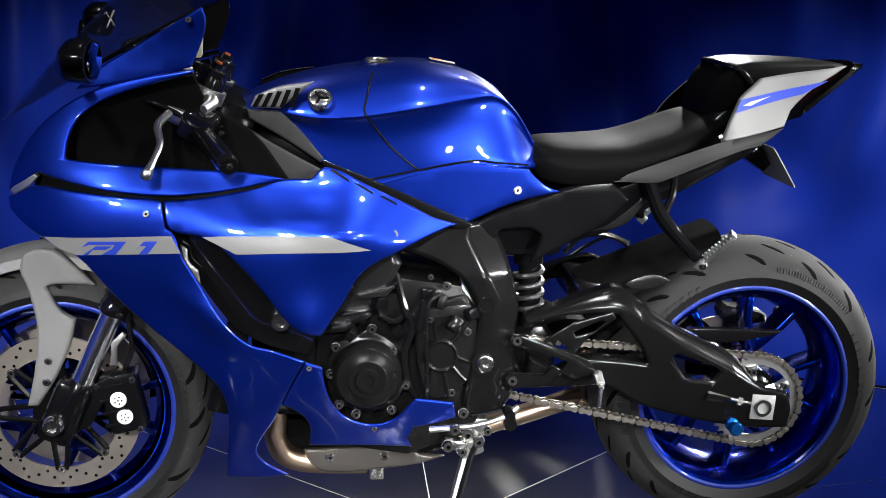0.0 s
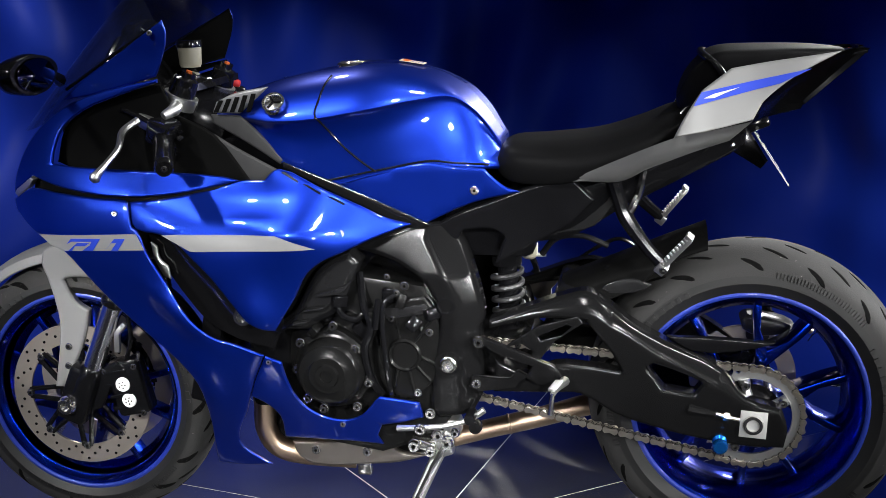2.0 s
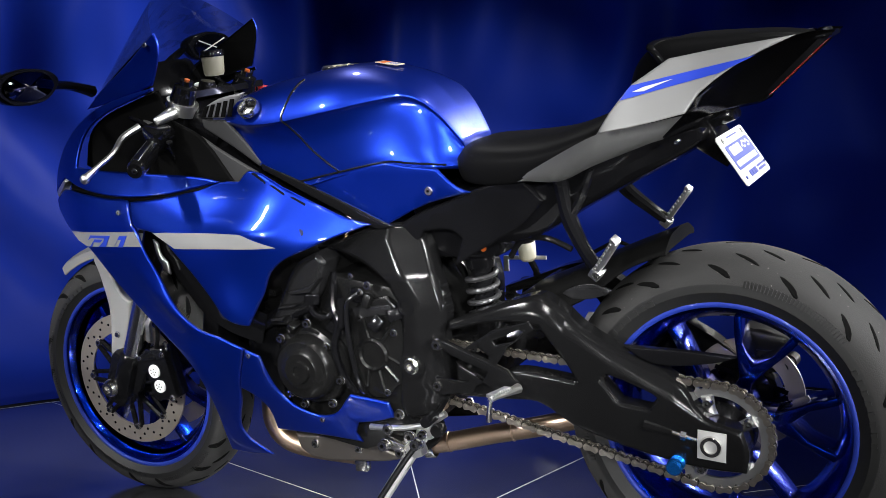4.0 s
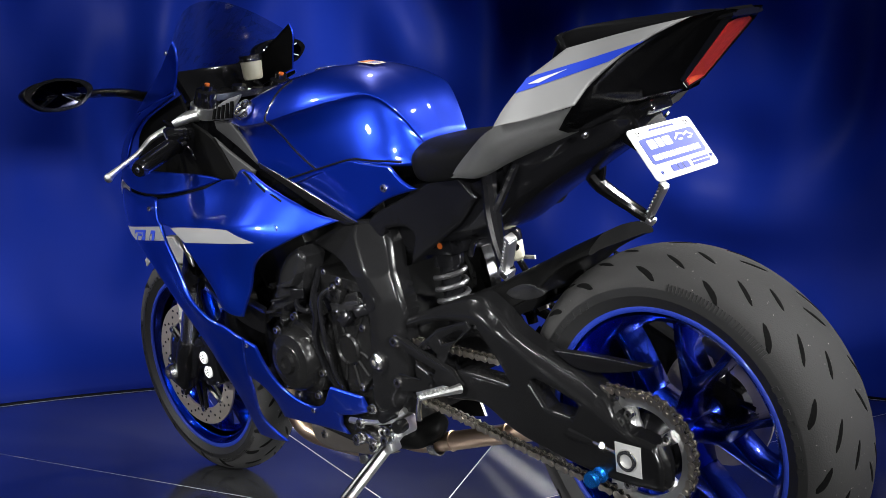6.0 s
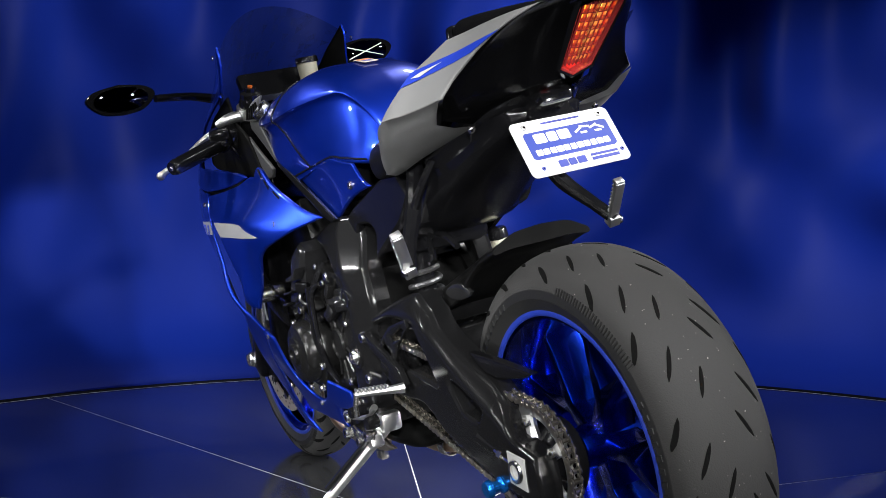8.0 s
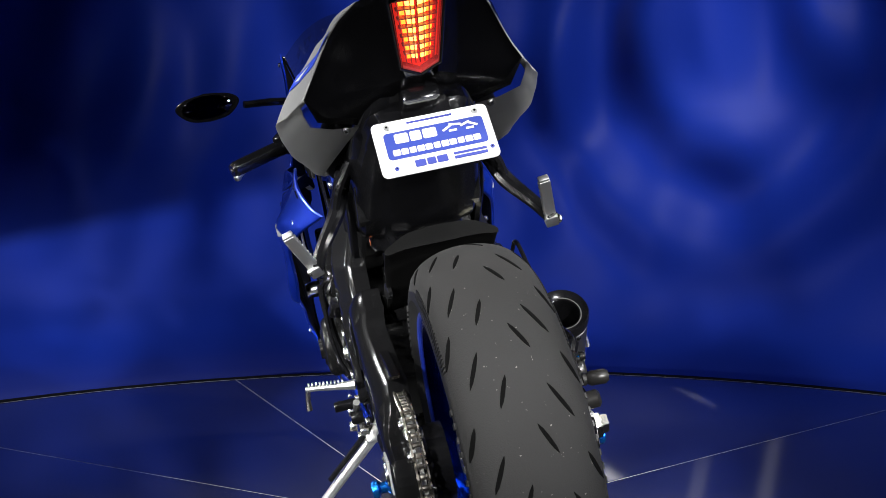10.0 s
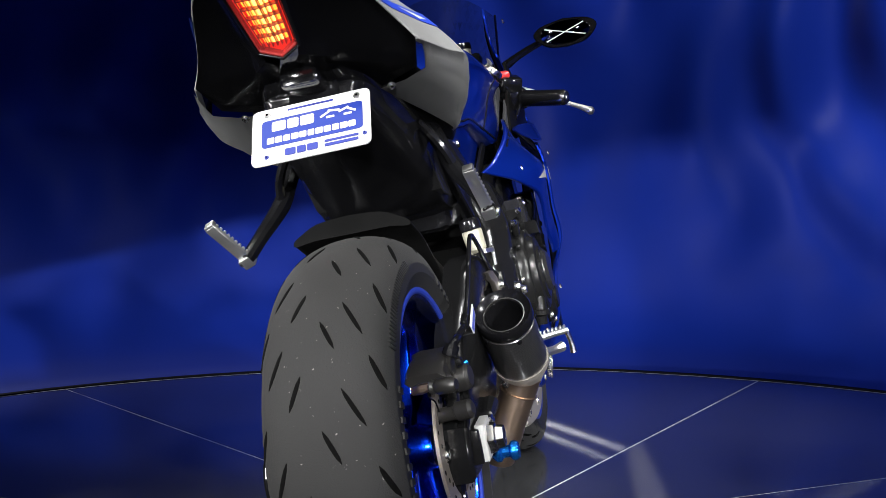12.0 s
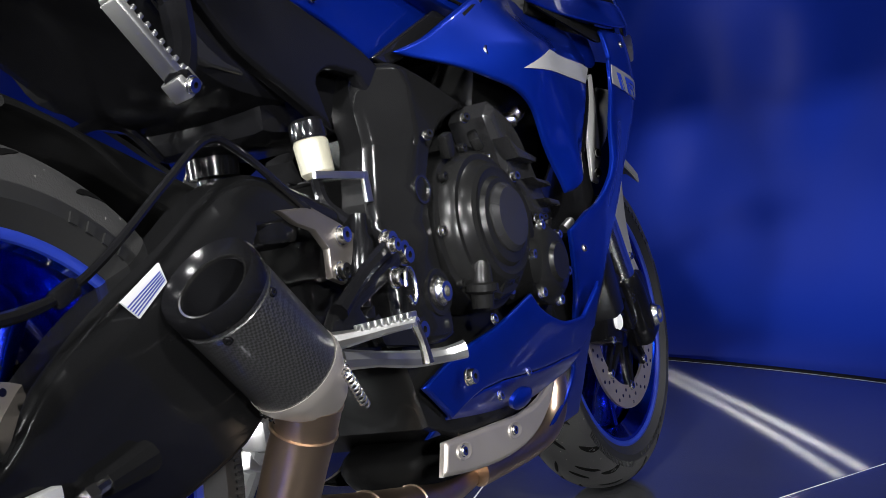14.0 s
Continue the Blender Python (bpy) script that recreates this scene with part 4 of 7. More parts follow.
SPAR = [(-0.103, 0.649), (-0.05, 0.66), (-0.007, 0.676), (0.063, 0.699), (0.101, 0.702), (0.131, 0.702), (0.152, 0.672), (0.174, 0.616), (0.189, 0.56), (0.194, 0.526), (0.188, 0.48), (0.189, 0.363), (0.169, 0.325), (0.1, 0.312), (0.086, 0.344), (0.091, 0.374), (0.097, 0.433), (0.107, 0.479), (0.11, 0.525), (0.1, 0.559), (0.079, 0.593), (0.041, 0.621), (-0.007, 0.64), (-0.051, 0.65)]
SPAR_RIGHT = SPAR[:11] + [(0.189, 0.395), (0.172, 0.374), (0.12, 0.370), (0.094, 0.374)] + SPAR[16:]
for s, line in ((-1, SPAR), (1, SPAR_RIGHT)):
    part("frame_spar", skin(line, FRAME_SIDE, th=0.03, roll=0.010, side=s), FRAME, BIKE, "black cast aluminium frame spar")
arm_ridge = fair([0.20, 0.285, 0.36, 0.40, 0.44, 0.53, 0.64, 0.70, 0.80], [0.505, 0.528, 0.541, 0.538, 0.512, 0.456, 0.398, 0.362, 0.34])


def ARM_SIDE(x, z):
    """The swingarm's outer face, bent in above a ridge and a little at its foot."""
    d = z - arm_ridge(x)
    return 0.162 - 0.38 * (d + np.sqrt(d * d + 0.009 ** 2)) - 0.06 * np.maximum(0, -d - 0.05)


part("swingarm", skin([(0.216, 0.436), (0.278, 0.403), (0.333, 0.427), (0.388, 0.425), (0.46, 0.416), (0.442, 0.451), (0.413, 0.490), (0.392, 0.518), (0.345, 0.522), (0.285, 0.518), (0.206, 0.498), (0.206, 0.514), (0.285, 0.542), (0.357, 0.565), (0.392, 0.570), (0.422, 0.555), (0.473, 0.515), (0.54, 0.475), (0.652, 0.418), (0.69, 0.371), (0.756, 0.35), (0.767, 0.312), (0.761, 0.273), (0.694, 0.273), (0.604, 0.285), (0.526, 0.303), (0.446, 0.328), (0.378, 0.368), (0.323, 0.368), (0.211, 0.367)], ARM_SIDE, th=0.032, roll=0.008, step=0.0075, holes=([(0.506, 0.428), (0.519, 0.437), (0.585, 0.414), (0.61, 0.399), (0.594, 0.377), (0.539, 0.384)],)), FRAME, BIKE, "black cast aluminium swingarm with a through slot")
part("swingarm", skin([(0.216, 0.436), (0.278, 0.403), (0.333, 0.427), (0.388, 0.425), (0.46, 0.416), (0.442, 0.451), (0.413, 0.490), (0.392, 0.518), (0.345, 0.522), (0.285, 0.518), (0.206, 0.498), (0.206, 0.514), (0.285, 0.542), (0.357, 0.567), (0.392, 0.573), (0.430, 0.562), (0.511, 0.512), (0.592, 0.468), (0.668, 0.417), (0.712, 0.372), (0.756, 0.35), (0.767, 0.312), (0.761, 0.273), (0.694, 0.273), (0.604, 0.285), (0.526, 0.303), (0.446, 0.328), (0.378, 0.368), (0.323, 0.368), (0.211, 0.367)], over(lambda x, z: ARM_SIDE(x, z - 0.020), -0.014), side=1, th=0.032, roll=0.008, step=0.0075), FRAME, BIKE, "black cast aluminium swingarm")


# wheels
def wheel(cx, cz, cy, rim_r, rim_w, tyre_r, tyre_w, name, spokes):
    """An alloy wheel with its tyre, hub and forked spokes, about the y axis."""
    root = part(name, lathe([(rim_r - 0.012, -rim_w / 2 + 0.004), (rim_r + 0.002, -rim_w / 2), (rim_r + 0.004, -rim_w / 2 + 0.006), (rim_r - 0.016, -rim_w / 2 + 0.016), (rim_r - 0.03, -rim_w * 0.2), (rim_r - 0.034, 0), (rim_r - 0.03, rim_w * 0.2), (rim_r - 0.016, rim_w / 2 - 0.016), (rim_r + 0.004, rim_w / 2 - 0.006), (rim_r + 0.002, rim_w / 2), (rim_r - 0.012, rim_w / 2 - 0.004), (rim_r - 0.03, rim_w / 2 - 0.03), (rim_r - 0.042, 0), (rim_r - 0.03, -rim_w / 2 + 0.03)], pose(0, 0, 0, 90, 0, 0), 96, closed=True), RIM_BLUE, BIKE, "metallic blue alloy rim")
    root.location = (cx, cy, cz)
    h = tyre_r - rim_r
    prof = []
    for k in range(25):
        a = math.pi * (k / 24) - math.pi / 2
        y = math.sin(a)
        prof.append((rim_r - 0.006 + (h + 0.006) * math.cos(a) ** 0.58 if k not in (0, 24) else rim_r - 0.006, y * tyre_w / 2 * (1 if abs(y) < 0.9 else 0.985)))
    prof[0] = (rim_r - 0.006, -rim_w / 2 + 0.004)
    prof[-1] = (rim_r - 0.006, rim_w / 2 - 0.004)
    tyre = part("tyre", lathe(prof, pose(0, 0, 0, 90, 0, 0), 128), RUBBER, root, "black rubber tyre with worn slanted grooves")
    tyre.data.materials.append(SIDEWALL)
    for f in tyre.data.polygons:
        f.material_index = int(abs(f.center.y) > tyre_w / 2 * 0.965 or f.center.xz.length < rim_r + h * 0.42)
    for e in (-1, 1):
        ring = [(rim_r - 0.001 + 0.0056 * math.cos(math.tau * k / 10), e * (rim_w / 2 - 0.002) + 0.0046 * math.sin(math.tau * k / 10)) for k in range(10)]
        part("rim_lip", lathe(ring, pose(0, 0, 0, 90, 0, 0), 96, closed=True), RIM_EDGE, root, "paler blue rim edge")
    part("hub", lathe([(0.0, -rim_w * 0.42), (0.03, -rim_w * 0.42), (0.036, -rim_w * 0.3), (0.032, 0), (0.036, rim_w * 0.3), (0.03, rim_w * 0.42), (0, rim_w * 0.42)], pose(0, 0, 0, 90, 0, 0), 28), RIM_BLUE, root)
    # one forked spoke: a stem that splits into two flat-sided legs
    end = rim_r - 0.030
    legs = [(-0.018, 0.026), (-0.012, 0.075), (-0.049, end * 0.76), (-end * math.sin(0.325), end * math.cos(0.325)), (-end * math.sin(0.25), end * math.cos(0.25)), (-0.029, end * 0.70), (0.0, 0.105)]
    legs += [(-x, z) for x, z in legs[-2::-1]]
    bm = prism(legs, -rim_w * 0.20, rim_w * 0.20, 0.0025)
    me = mesh_of("spoke", bm, RIM_BLUE, 28)
    for k in range(spokes):
        ob = part("spoke", me, RIM_BLUE, root)
        ob.rotation_euler = (0, math.tau * (k + 0.3) / spokes, 0)
    return root, tyre


def tread(tyre, tyre_r, tyre_w, rim_r, repeats):
    """Slivers on the tyre's crown, dark like shaded slanted cuts, the same set all round."""
    h = tyre_r - rim_r + 0.006
    for j, (y0, slant, ln, off) in enumerate(((-0.84, -0.30, 0.046, 0.0), (-0.58, -0.42, 0.048, 0.35), (-0.27, -0.38, 0.042, 0.65), (0.18, 0.45, 0.042, 0.1), (0.50, 0.5, 0.050, 0.85), (0.80, 0.35, 0.046, 0.5))):
        bm = bmesh.new()
        row = []
        for i in range(7):
            u = i / 6 - 0.5
            wid = 0.0028 * (1 - (2 * u) ** 2) ** 0.5 + 0.0004
            ang = u * ln / tyre_r
            yy = y0 + slant * u * ln / (tyre_w / 2)
            pair = []
            for e in (-1, 1):
                yv = max(-0.98, min(0.98, yy + e * wid / (tyre_w / 2)))
                rr = rim_r - 0.006 + h * math.sqrt(1 - yv * yv) ** 0.58 + 0.0007
                pair.append(bm.verts.new((rr * math.sin(ang), yv * tyre_w / 2, rr * math.cos(ang))))
            row.append(pair)
        for a, b in zip(row, row[1:]):
            bm.faces.new((a[0], a[1], b[1], b[0]))
        ext = bmesh.ops.extrude_face_region(bm, geom=bm.faces[:])
        for v in [g for g in ext["geom"] if isinstance(g, bmesh.types.BMVert)]:
            v.co *= (tyre_r - 0.003) / tyre_r
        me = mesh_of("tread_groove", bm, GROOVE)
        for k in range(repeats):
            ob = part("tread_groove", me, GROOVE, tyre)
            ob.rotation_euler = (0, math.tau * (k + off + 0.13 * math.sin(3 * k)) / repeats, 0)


def sidewall_ribs(tyre, tyre_r, tyre_w, rim_r, arcs):
    """Fine raised ribs in bands on the sidewall, and plain raised marks between them."""
    h = tyre_r - rim_r + 0.006

    def spot(u, y):
        """A point of the sidewall: u from the rim to the crown's edge."""
        yv = math.sqrt(max(0.0, 1 - ((u * 0.75) ** (1 / 0.58)) ** 2))
        return rim_r - 0.006 + h * u * 0.75, y * yv * tyre_w / 2

    for e in (-1, 1):
        bm = bmesh.new()
        for a0, a1, n, u0, u1, wide in arcs:
            for k in range(n):
                a = radians(a0 + (a1 - a0) * k / n)
                quad = []
                for u, da in ((u0, -wide), (u0, wide), (u1, wide), (u1, -wide)):
                    r, y = spot(u, e)
                    quad.append((r, y, a + da))
                lo = [bm.verts.new((r * math.sin(t), y - e * 0.002, r * math.cos(t))) for r, y, t in quad]
                hi = [bm.verts.new((r * math.sin(t), y + e * 0.0009, r * math.cos(t))) for r, y, t in quad]
                bm.faces.new(hi)
                for i in range(4):
                    bm.faces.new((lo[i], lo[(i + 1) % 4], hi[(i + 1) % 4], hi[i]))
        ribs = part("sidewall_rib", bm, SIDEWALL, tyre, "fine raised ribs and marks")
        tagged(ribs, "fine raised ribs and marks", kind="stuff")


rear, rear_tyre = wheel(0.7025, 0.32, 0.018, 0.227, 0.160, 0.318, 0.186, "rear_wheel", 5)
tread(rear_tyre, 0.318, 0.186, 0.227, 15)
front, front_tyre = wheel(-0.71, 0.30, -0.014, 0.224, 0.100, 0.298, 0.122, "front_wheel", 5)
tread(front_tyre, 0.298, 0.122, 0.224, 15)
BANDS = [(b, b + 42, 30, 0.60, 0.76, 0.0045) for b in (10, 130, 250)] + [(b, b + 34, 8, 0.40, 0.54, 0.016) for b in (62, 182, 302)]
sidewall_ribs(rear_tyre, 0.318, 0.186, 0.227, BANDS)
sidewall_ribs(front_tyre, 0.298, 0.122, 0.224, BANDS)


# ---- engine and inner parts ----
part("crankcase", prism([(-0.20, 0.50), (-0.06, 0.60), (0.08, 0.58), (0.125, 0.50), (0.14, 0.36), (0.11, 0.27), (-0.02, 0.225), (-0.17, 0.25), (-0.21, 0.38)], -0.15, 0.118, 0.012), ENGINE, BIKE, "black engine crankcase")
part("cylinder_block", chunk((-0.165, 0, 0.60), (0.20, 0.29, 0.22), 0.012, (0, -25, 0)), ENGINE, BIKE, "black cylinder block")
part("airbox", chunk((-0.13, 0, 0.80), (0.50, 0.22, 0.14), 0.02), SATIN, BIKE, "black airbox under the tank")
part("radiator", chunk((-0.35, 0, 0.50), (0.045, 0.36, 0.34), 0.008, (0, 14, 0)), SATIN, BIKE, "black radiator behind the fairing")
part("steering_head", chunk((-0.43, 0, 0.78), (0.14, 0.24, 0.34), 0.03, (0, 24, 0)), SATIN, BIKE, "black steering head cover")
part("rear_core", chunk((0.20, 0, 0.69), (0.18, 0.18, 0.14), 0.02), SATIN, BIKE, "black battery and tray cover")
# black block added so the gap ahead of the engine reads dark
part("engine_front", chunk((-0.245, 0, 0.43), (0.10, 0.29, 0.24), 0.02), SATIN, BIKE, "black block added to fill the gap ahead of the engine")
# black sheets added behind the openings stand in for their dark depth
both("duct_lining", BLACK, [(-0.464, 0.709), (-0.403, 0.706), (-0.352, 0.669), (-0.309, 0.627), (-0.241, 0.54), (-0.193, 0.519), (-0.22, 0.455), (-0.294, 0.476), (-0.354, 0.513), (-0.39, 0.56), (-0.423, 0.614), (-0.449, 0.662)], over(BODY, -0.055), roll=0, label="black sheet added for the dark behind the side opening", trim=TRIM_RIGHT)
part("duct_bracket", skin([(-0.448, 0.678), (-0.435, 0.669), (-0.432, 0.645), (-0.416, 0.629), (-0.413, 0.603), (-0.428, 0.611), (-0.443, 0.645)], flat(0.213), th=0.004, roll=0.002), ALLOY, BIKE, "grey alloy bracket in the side opening")
# right-hand sheet outlined to fill the gap in the camera's view
part("duct_lining", skin([(-0.447, 0.740), (-0.620, 0.745), (-0.576, 0.658), (-0.489, 0.522), (-0.318, 0.523)], flat(0.150), roll=0, side=1), MATT, BIKE, "black sheet added to fill the see-through side opening")
for line, y in (([(-0.412, 0.700), (-0.462, 0.714), (-0.456, 0.651), (-0.436, 0.561), (-0.417, 0.539), (-0.394, 0.544), (-0.405, 0.623)], 0.168), ([(-0.499, 0.696), (-0.551, 0.694), (-0.506, 0.617), (-0.462, 0.589)], 0.160)):
    part("duct_bracket", skin(line, flat(y), th=0.004, roll=0.002, side=1), BLOCK, BIKE, "dull alloy bracket in the side opening")
for x, z in ((-0.424, 0.586), (-0.412, 0.556)):
    bolt((x, 0.169, z), (0.3, 1, 0), 0.008, BIKE)
both("intake_duct", GREYPL, [(-0.101, 0.634), (-0.059, 0.652), (-0.041, 0.632), (-0.058, 0.596), (-0.072, 0.562), (-0.106, 0.53), (-0.145, 0.496), (-0.203, 0.493), (-0.176, 0.53), (-0.153, 0.57), (-0.128, 0.611)], flat(0.185), th=0.05, roll=0.012, label="dark grey ribbed intake duct")
for s in (-1, 1):
    for k, line in enumerate(([(-0.123, 0.575), (-0.071, 0.589), (-0.049, 0.602), (-0.071, 0.575), (-0.12, 0.568)], [(-0.148, 0.543), (-0.104, 0.549), (-0.116, 0.542), (-0.157, 0.536)], [(-0.173, 0.516), (-0.138, 0.521), (-0.147, 0.513), (-0.176, 0.509)])):
        part("duct_rib", prism(line, s * 0.178, s * 0.204, 0.003), GREYPL, BIKE)
    if s < 0:
        part("duct_bolt", lathe([(0, 0.004), (0.008, 0.004), (0.010, 0.010), (0.016, 0.010), (0.019, 0.004), (0.019, -0.05), (0, -0.05)], along((-0.268, s * 0.218, 0.532), (0, s, 0)), 20), STEEL, BIKE, "bright round frame slider bolt")

# left engine covers
stator = part("stator_cover", lathe([(0, 0.052), (0.012, 0.052), (0.013, 0.056), (0.022, 0.056), (0.024, 0.049), (0.036, 0.049), (0.040, 0.046), (0.058, 0.043), (0.066, 0.034), (0.069, 0.014), (0.078, 0.010), (0.078, -0.03), (0, -0.03)], along((-0.106, -0.170, 0.414), (0, -1, 0)), 40), ENGINE, BIKE, "black round engine cover on the left")
part("cover_neck", prism([(-0.165, 0.478), (-0.13, 0.49), (-0.105, 0.505), (-0.075, 0.49), (-0.05, 0.47), (-0.03, 0.44), (-0.028, 0.39), (-0.055, 0.345), (-0.10, 0.334), (-0.15, 0.345), (-0.18, 0.385), (-0.182, 0.43)], -0.14, -0.182, 0.008, 2), ENGINE, stator)
for x, z in ((-0.166, 0.470), (-0.057, 0.459), (-0.176, 0.416), (-0.048, 0.408), (-0.031, 0.391), (-0.159, 0.353), (-0.057, 0.340), (-0.126, 0.333), (-0.097, 0.506)):
    bolt((x, -0.186, z), (0, -1, 0), 0.0095, stator, h=0.9)
sprocket_cover = part("sprocket_cover", prism([(-0.012, 0.515), (0.013, 0.544), (0.080, 0.562), (0.104, 0.532), (0.108, 0.455), (0.098, 0.392), (0.052, 0.350), (0.012, 0.356), (-0.008, 0.423)], -0.15, -0.1635, 0.006, 3), ENGINE, BIKE, "black ribbed sprocket cover")
part("cover_top", prism([(0.0, 0.536), (0.086, 0.547), (0.094, 0.528), (0.005, 0.515)], -0.160, -0.168, 0.003), GREYPL, sprocket_cover)
part("cover_boss", lathe([(0, 0.006), (0.026, 0.006), (0.030, 0.010), (0.034, 0.006), (0.035, -0.004), (0, -0.004)], along((0.039, -0.1635, 0.443), (0, -1, 0)), 28), ENGINE, sprocket_cover)
for a, b in (((0.06, 0.468), (0.094, 0.515)), ((0.072, 0.438), (0.100, 0.425)), ((0.046, 0.410), (0.055, 0.365)), ((0.024, 0.416), (0.014, 0.375)), ((0.062, 0.420), (0.088, 0.390)), ((0.03, 0.475), (0.022, 0.52))):
    part("rib", tube([(a[0], -0.1645, a[1]), (b[0], -0.1645, b[1])], 0.004, 6, 1), ENGINE, sprocket_cover)
for x, z in ((0.016, 0.517), (0.062, 0.365), (0.09, 0.49)):
    bolt((x, -0.166, z), (0, -1, 0), 0.008, sprocket_cover)
for pts, r, mat, nm in (
        ([(0.030, -0.185, 0.572), (0.010, -0.195, 0.557), (0.005, -0.198, 0.519), (0.008, -0.198, 0.454), (0.010, -0.190, 0.40), (0.011, -0.175, 0.36)], 0.005, BLACK, "clutch_cable"),
        ([(-0.05, -0.14, 0.60), (-0.035, -0.18, 0.545), (-0.02, -0.190, 0.51), (-0.035, -0.190, 0.46), (-0.028, -0.18, 0.40), (-0.01, -0.17, 0.36)], 0.008, SATIN, "coolant_hose"),
        ([(-0.10, -0.15, 0.58), (-0.08, -0.19, 0.535), (-0.05, -0.185, 0.52), (-0.03, -0.17, 0.54)], 0.006, SATIN, "breather_hose"),
        ([(-0.18, -0.15, 0.50), (-0.15, -0.17, 0.515), (-0.12, -0.175, 0.525), (-0.09, -0.16, 0.54)], 0.010, SATIN, "coolant_hose"),
        ([(-0.28, -0.15, 0.47), (-0.22, -0.17, 0.49), (-0.17, -0.17, 0.525)], 0.011, SATIN, "coolant_hose"),
        ([(0.30, -0.05, 0.62), (0.33, -0.06, 0.655), (0.38, -0.06, 0.66), (0.43, -0.06, 0.64)], 0.006, BLACK, "wiring_loom")):
    part(nm, tube(pts, r, 8), mat, BIKE)
part("cable_ferrule", lathe([(0, -0.03), (0.006, -0.03), (0.007, 0.0), (0.006, 0.03), (0, 0.03)], pose(-0.005, -0.198, 0.535, 0, 8, 0), 10), SATIN, BIKE)
for k in range(14):
    x, z = -0.19 + 0.022 * k + 0.01 * math.sin(7 * k), 0.53 + 0.035 * math.sin(5 * k + 1)
    part("engine_fitting", chunk((x, -0.155 - 0.012 * (k % 3), z), (0.018 + 0.006 * (k % 2), 0.03, 0.015 + 0.004 * (k % 3)), 0.004, (10 * k, 20 * k, 0)), (ENGINE, SATIN)[k % 2], BIKE)
for p, r in (((0.046, -0.172, 0.585), 0.009), ((0.03, -0.176, 0.572), 0.007), ((0.014, -0.18, 0.605), 0.006)):
    bolt(p, (0, -1, 0), r, BIKE)

# right engine covers
clutch = part("clutch_cover", lathe([(0, 0.046), (0.040, 0.046), (0.052, 0.044), (0.056, 0.039), (0.060, 0.038), (0.066, 0.040), (0.072, 0.037), (0.076, 0.028), (0.080, 0.024), (0.087, 0.024), (0.092, 0.018), (0.094, 0.006), (0.103, 0.004), (0.103, -0.04), (0, -0.04)], along((0.005, 0.165, 0.495), (0, 1, 0.05)), 56), ENGINE, BIKE, "black round clutch cover on the right")
for k in range(5):
    a = radians(150 + 32 * k)
    part("rib", tube([(0.005 + 0.060 * math.cos(a), 0.203, 0.495 + 0.060 * math.sin(a)), (0.005 + 0.090 * math.cos(a), 0.186, 0.495 + 0.090 * math.sin(a))], 0.004, 6, 1), ENGINE, clutch)
part("cover_cap", lathe([(0, 0.014), (0.036, 0.012), (0.043, 0.006), (0.045, -0.006), (0, -0.006)], along((0.003, 0.207, 0.500), (0, 1, 0.05)), 32), GREYPL, clutch, "smooth raised round cap")
for k in range(9):
    a = math.tau * k / 9
    bolt((0.005 + 0.098 * math.cos(a), 0.172, 0.495 + 0.098 * math.sin(a)), (0, 1, 0), 0.007, clutch, ENGINE if k % 3 else STEEL, h=0.9)
pickup = part("ignition_cover", lathe([(0, 0.024), (0.024, 0.024), (0.028, 0.019), (0.042, 0.016), (0.050, 0.008), (0.055, 0.004), (0.056, -0.05), (0, -0.05)], along((-0.135, 0.185, 0.435), (0, 1, 0)), 32), ENGINE, BIKE, "black ignition cover")
for k in range(6):
    a = math.tau * k / 6 + 0.3
    bolt((-0.135 + 0.052 * math.cos(a), 0.190, 0.435 + 0.052 * math.sin(a)), (0, 1, 0), 0.008, pickup, h=0.9)
(wx, wz), = [(0.059, 0.429)]
pump = part("sensor_neck", lathe([(0, 0.05), (0.006, 0.05), (0.007, 0.03), (0.013, 0.02), (0.014, 0.0), (0.020, -0.002), (0.020, -0.010), (0.014, -0.014), (0.013, -0.03), (0, -0.03)], along((wx, 0.190, wz), (0, 0.1, 1)), 20), ENGINE, BIKE, "black stepped sensor on the clutch cover")
bolt((wx - 0.004, 0.196, wz - 0.045), (0, 1, 0.2), 0.007, pump)
for x, z in [(-0.079, 0.552), (-0.13, 0.495), (-0.015, 0.425), (-0.103, 0.418)]:
    bolt((x, 0.186, z), (0.2, 1, 0.1), 0.007, BIKE, h=1.2)
for x, z in [(-0.251, 0.482)]:
    part("hose_union", lathe([(0, 0.012), (0.005, 0.012), (0.007, 0.008), (0.007, -0.01), (0, -0.01)], along((x, 0.175, z), (-0.8, 0.3, 0.5)), 14), ALLOY, BIKE, "bright hose union")
for pts, r in (([(-0.05, 0.165, 0.40), (-0.06, 0.175, 0.45), (-0.09, 0.175, 0.53), (-0.12, 0.16, 0.58)], 0.009), ([(-0.10, 0.17, 0.55), (-0.10, 0.185, 0.50), (-0.10, 0.18, 0.44)], 0.008)):
    part("coolant_hose", tube(pts, r, 8), SATIN, BIKE)
for k in range(10):
    x, z = -0.14 + 0.025 * k, 0.585 + 0.018 * math.sin(4 * k)
    part("engine_fitting", chunk((x, 0.150 + 0.012 * (k % 3), z), (0.02, 0.03, 0.014), 0.004, (12 * k, 25 * k, 0)), ENGINE, BIKE)

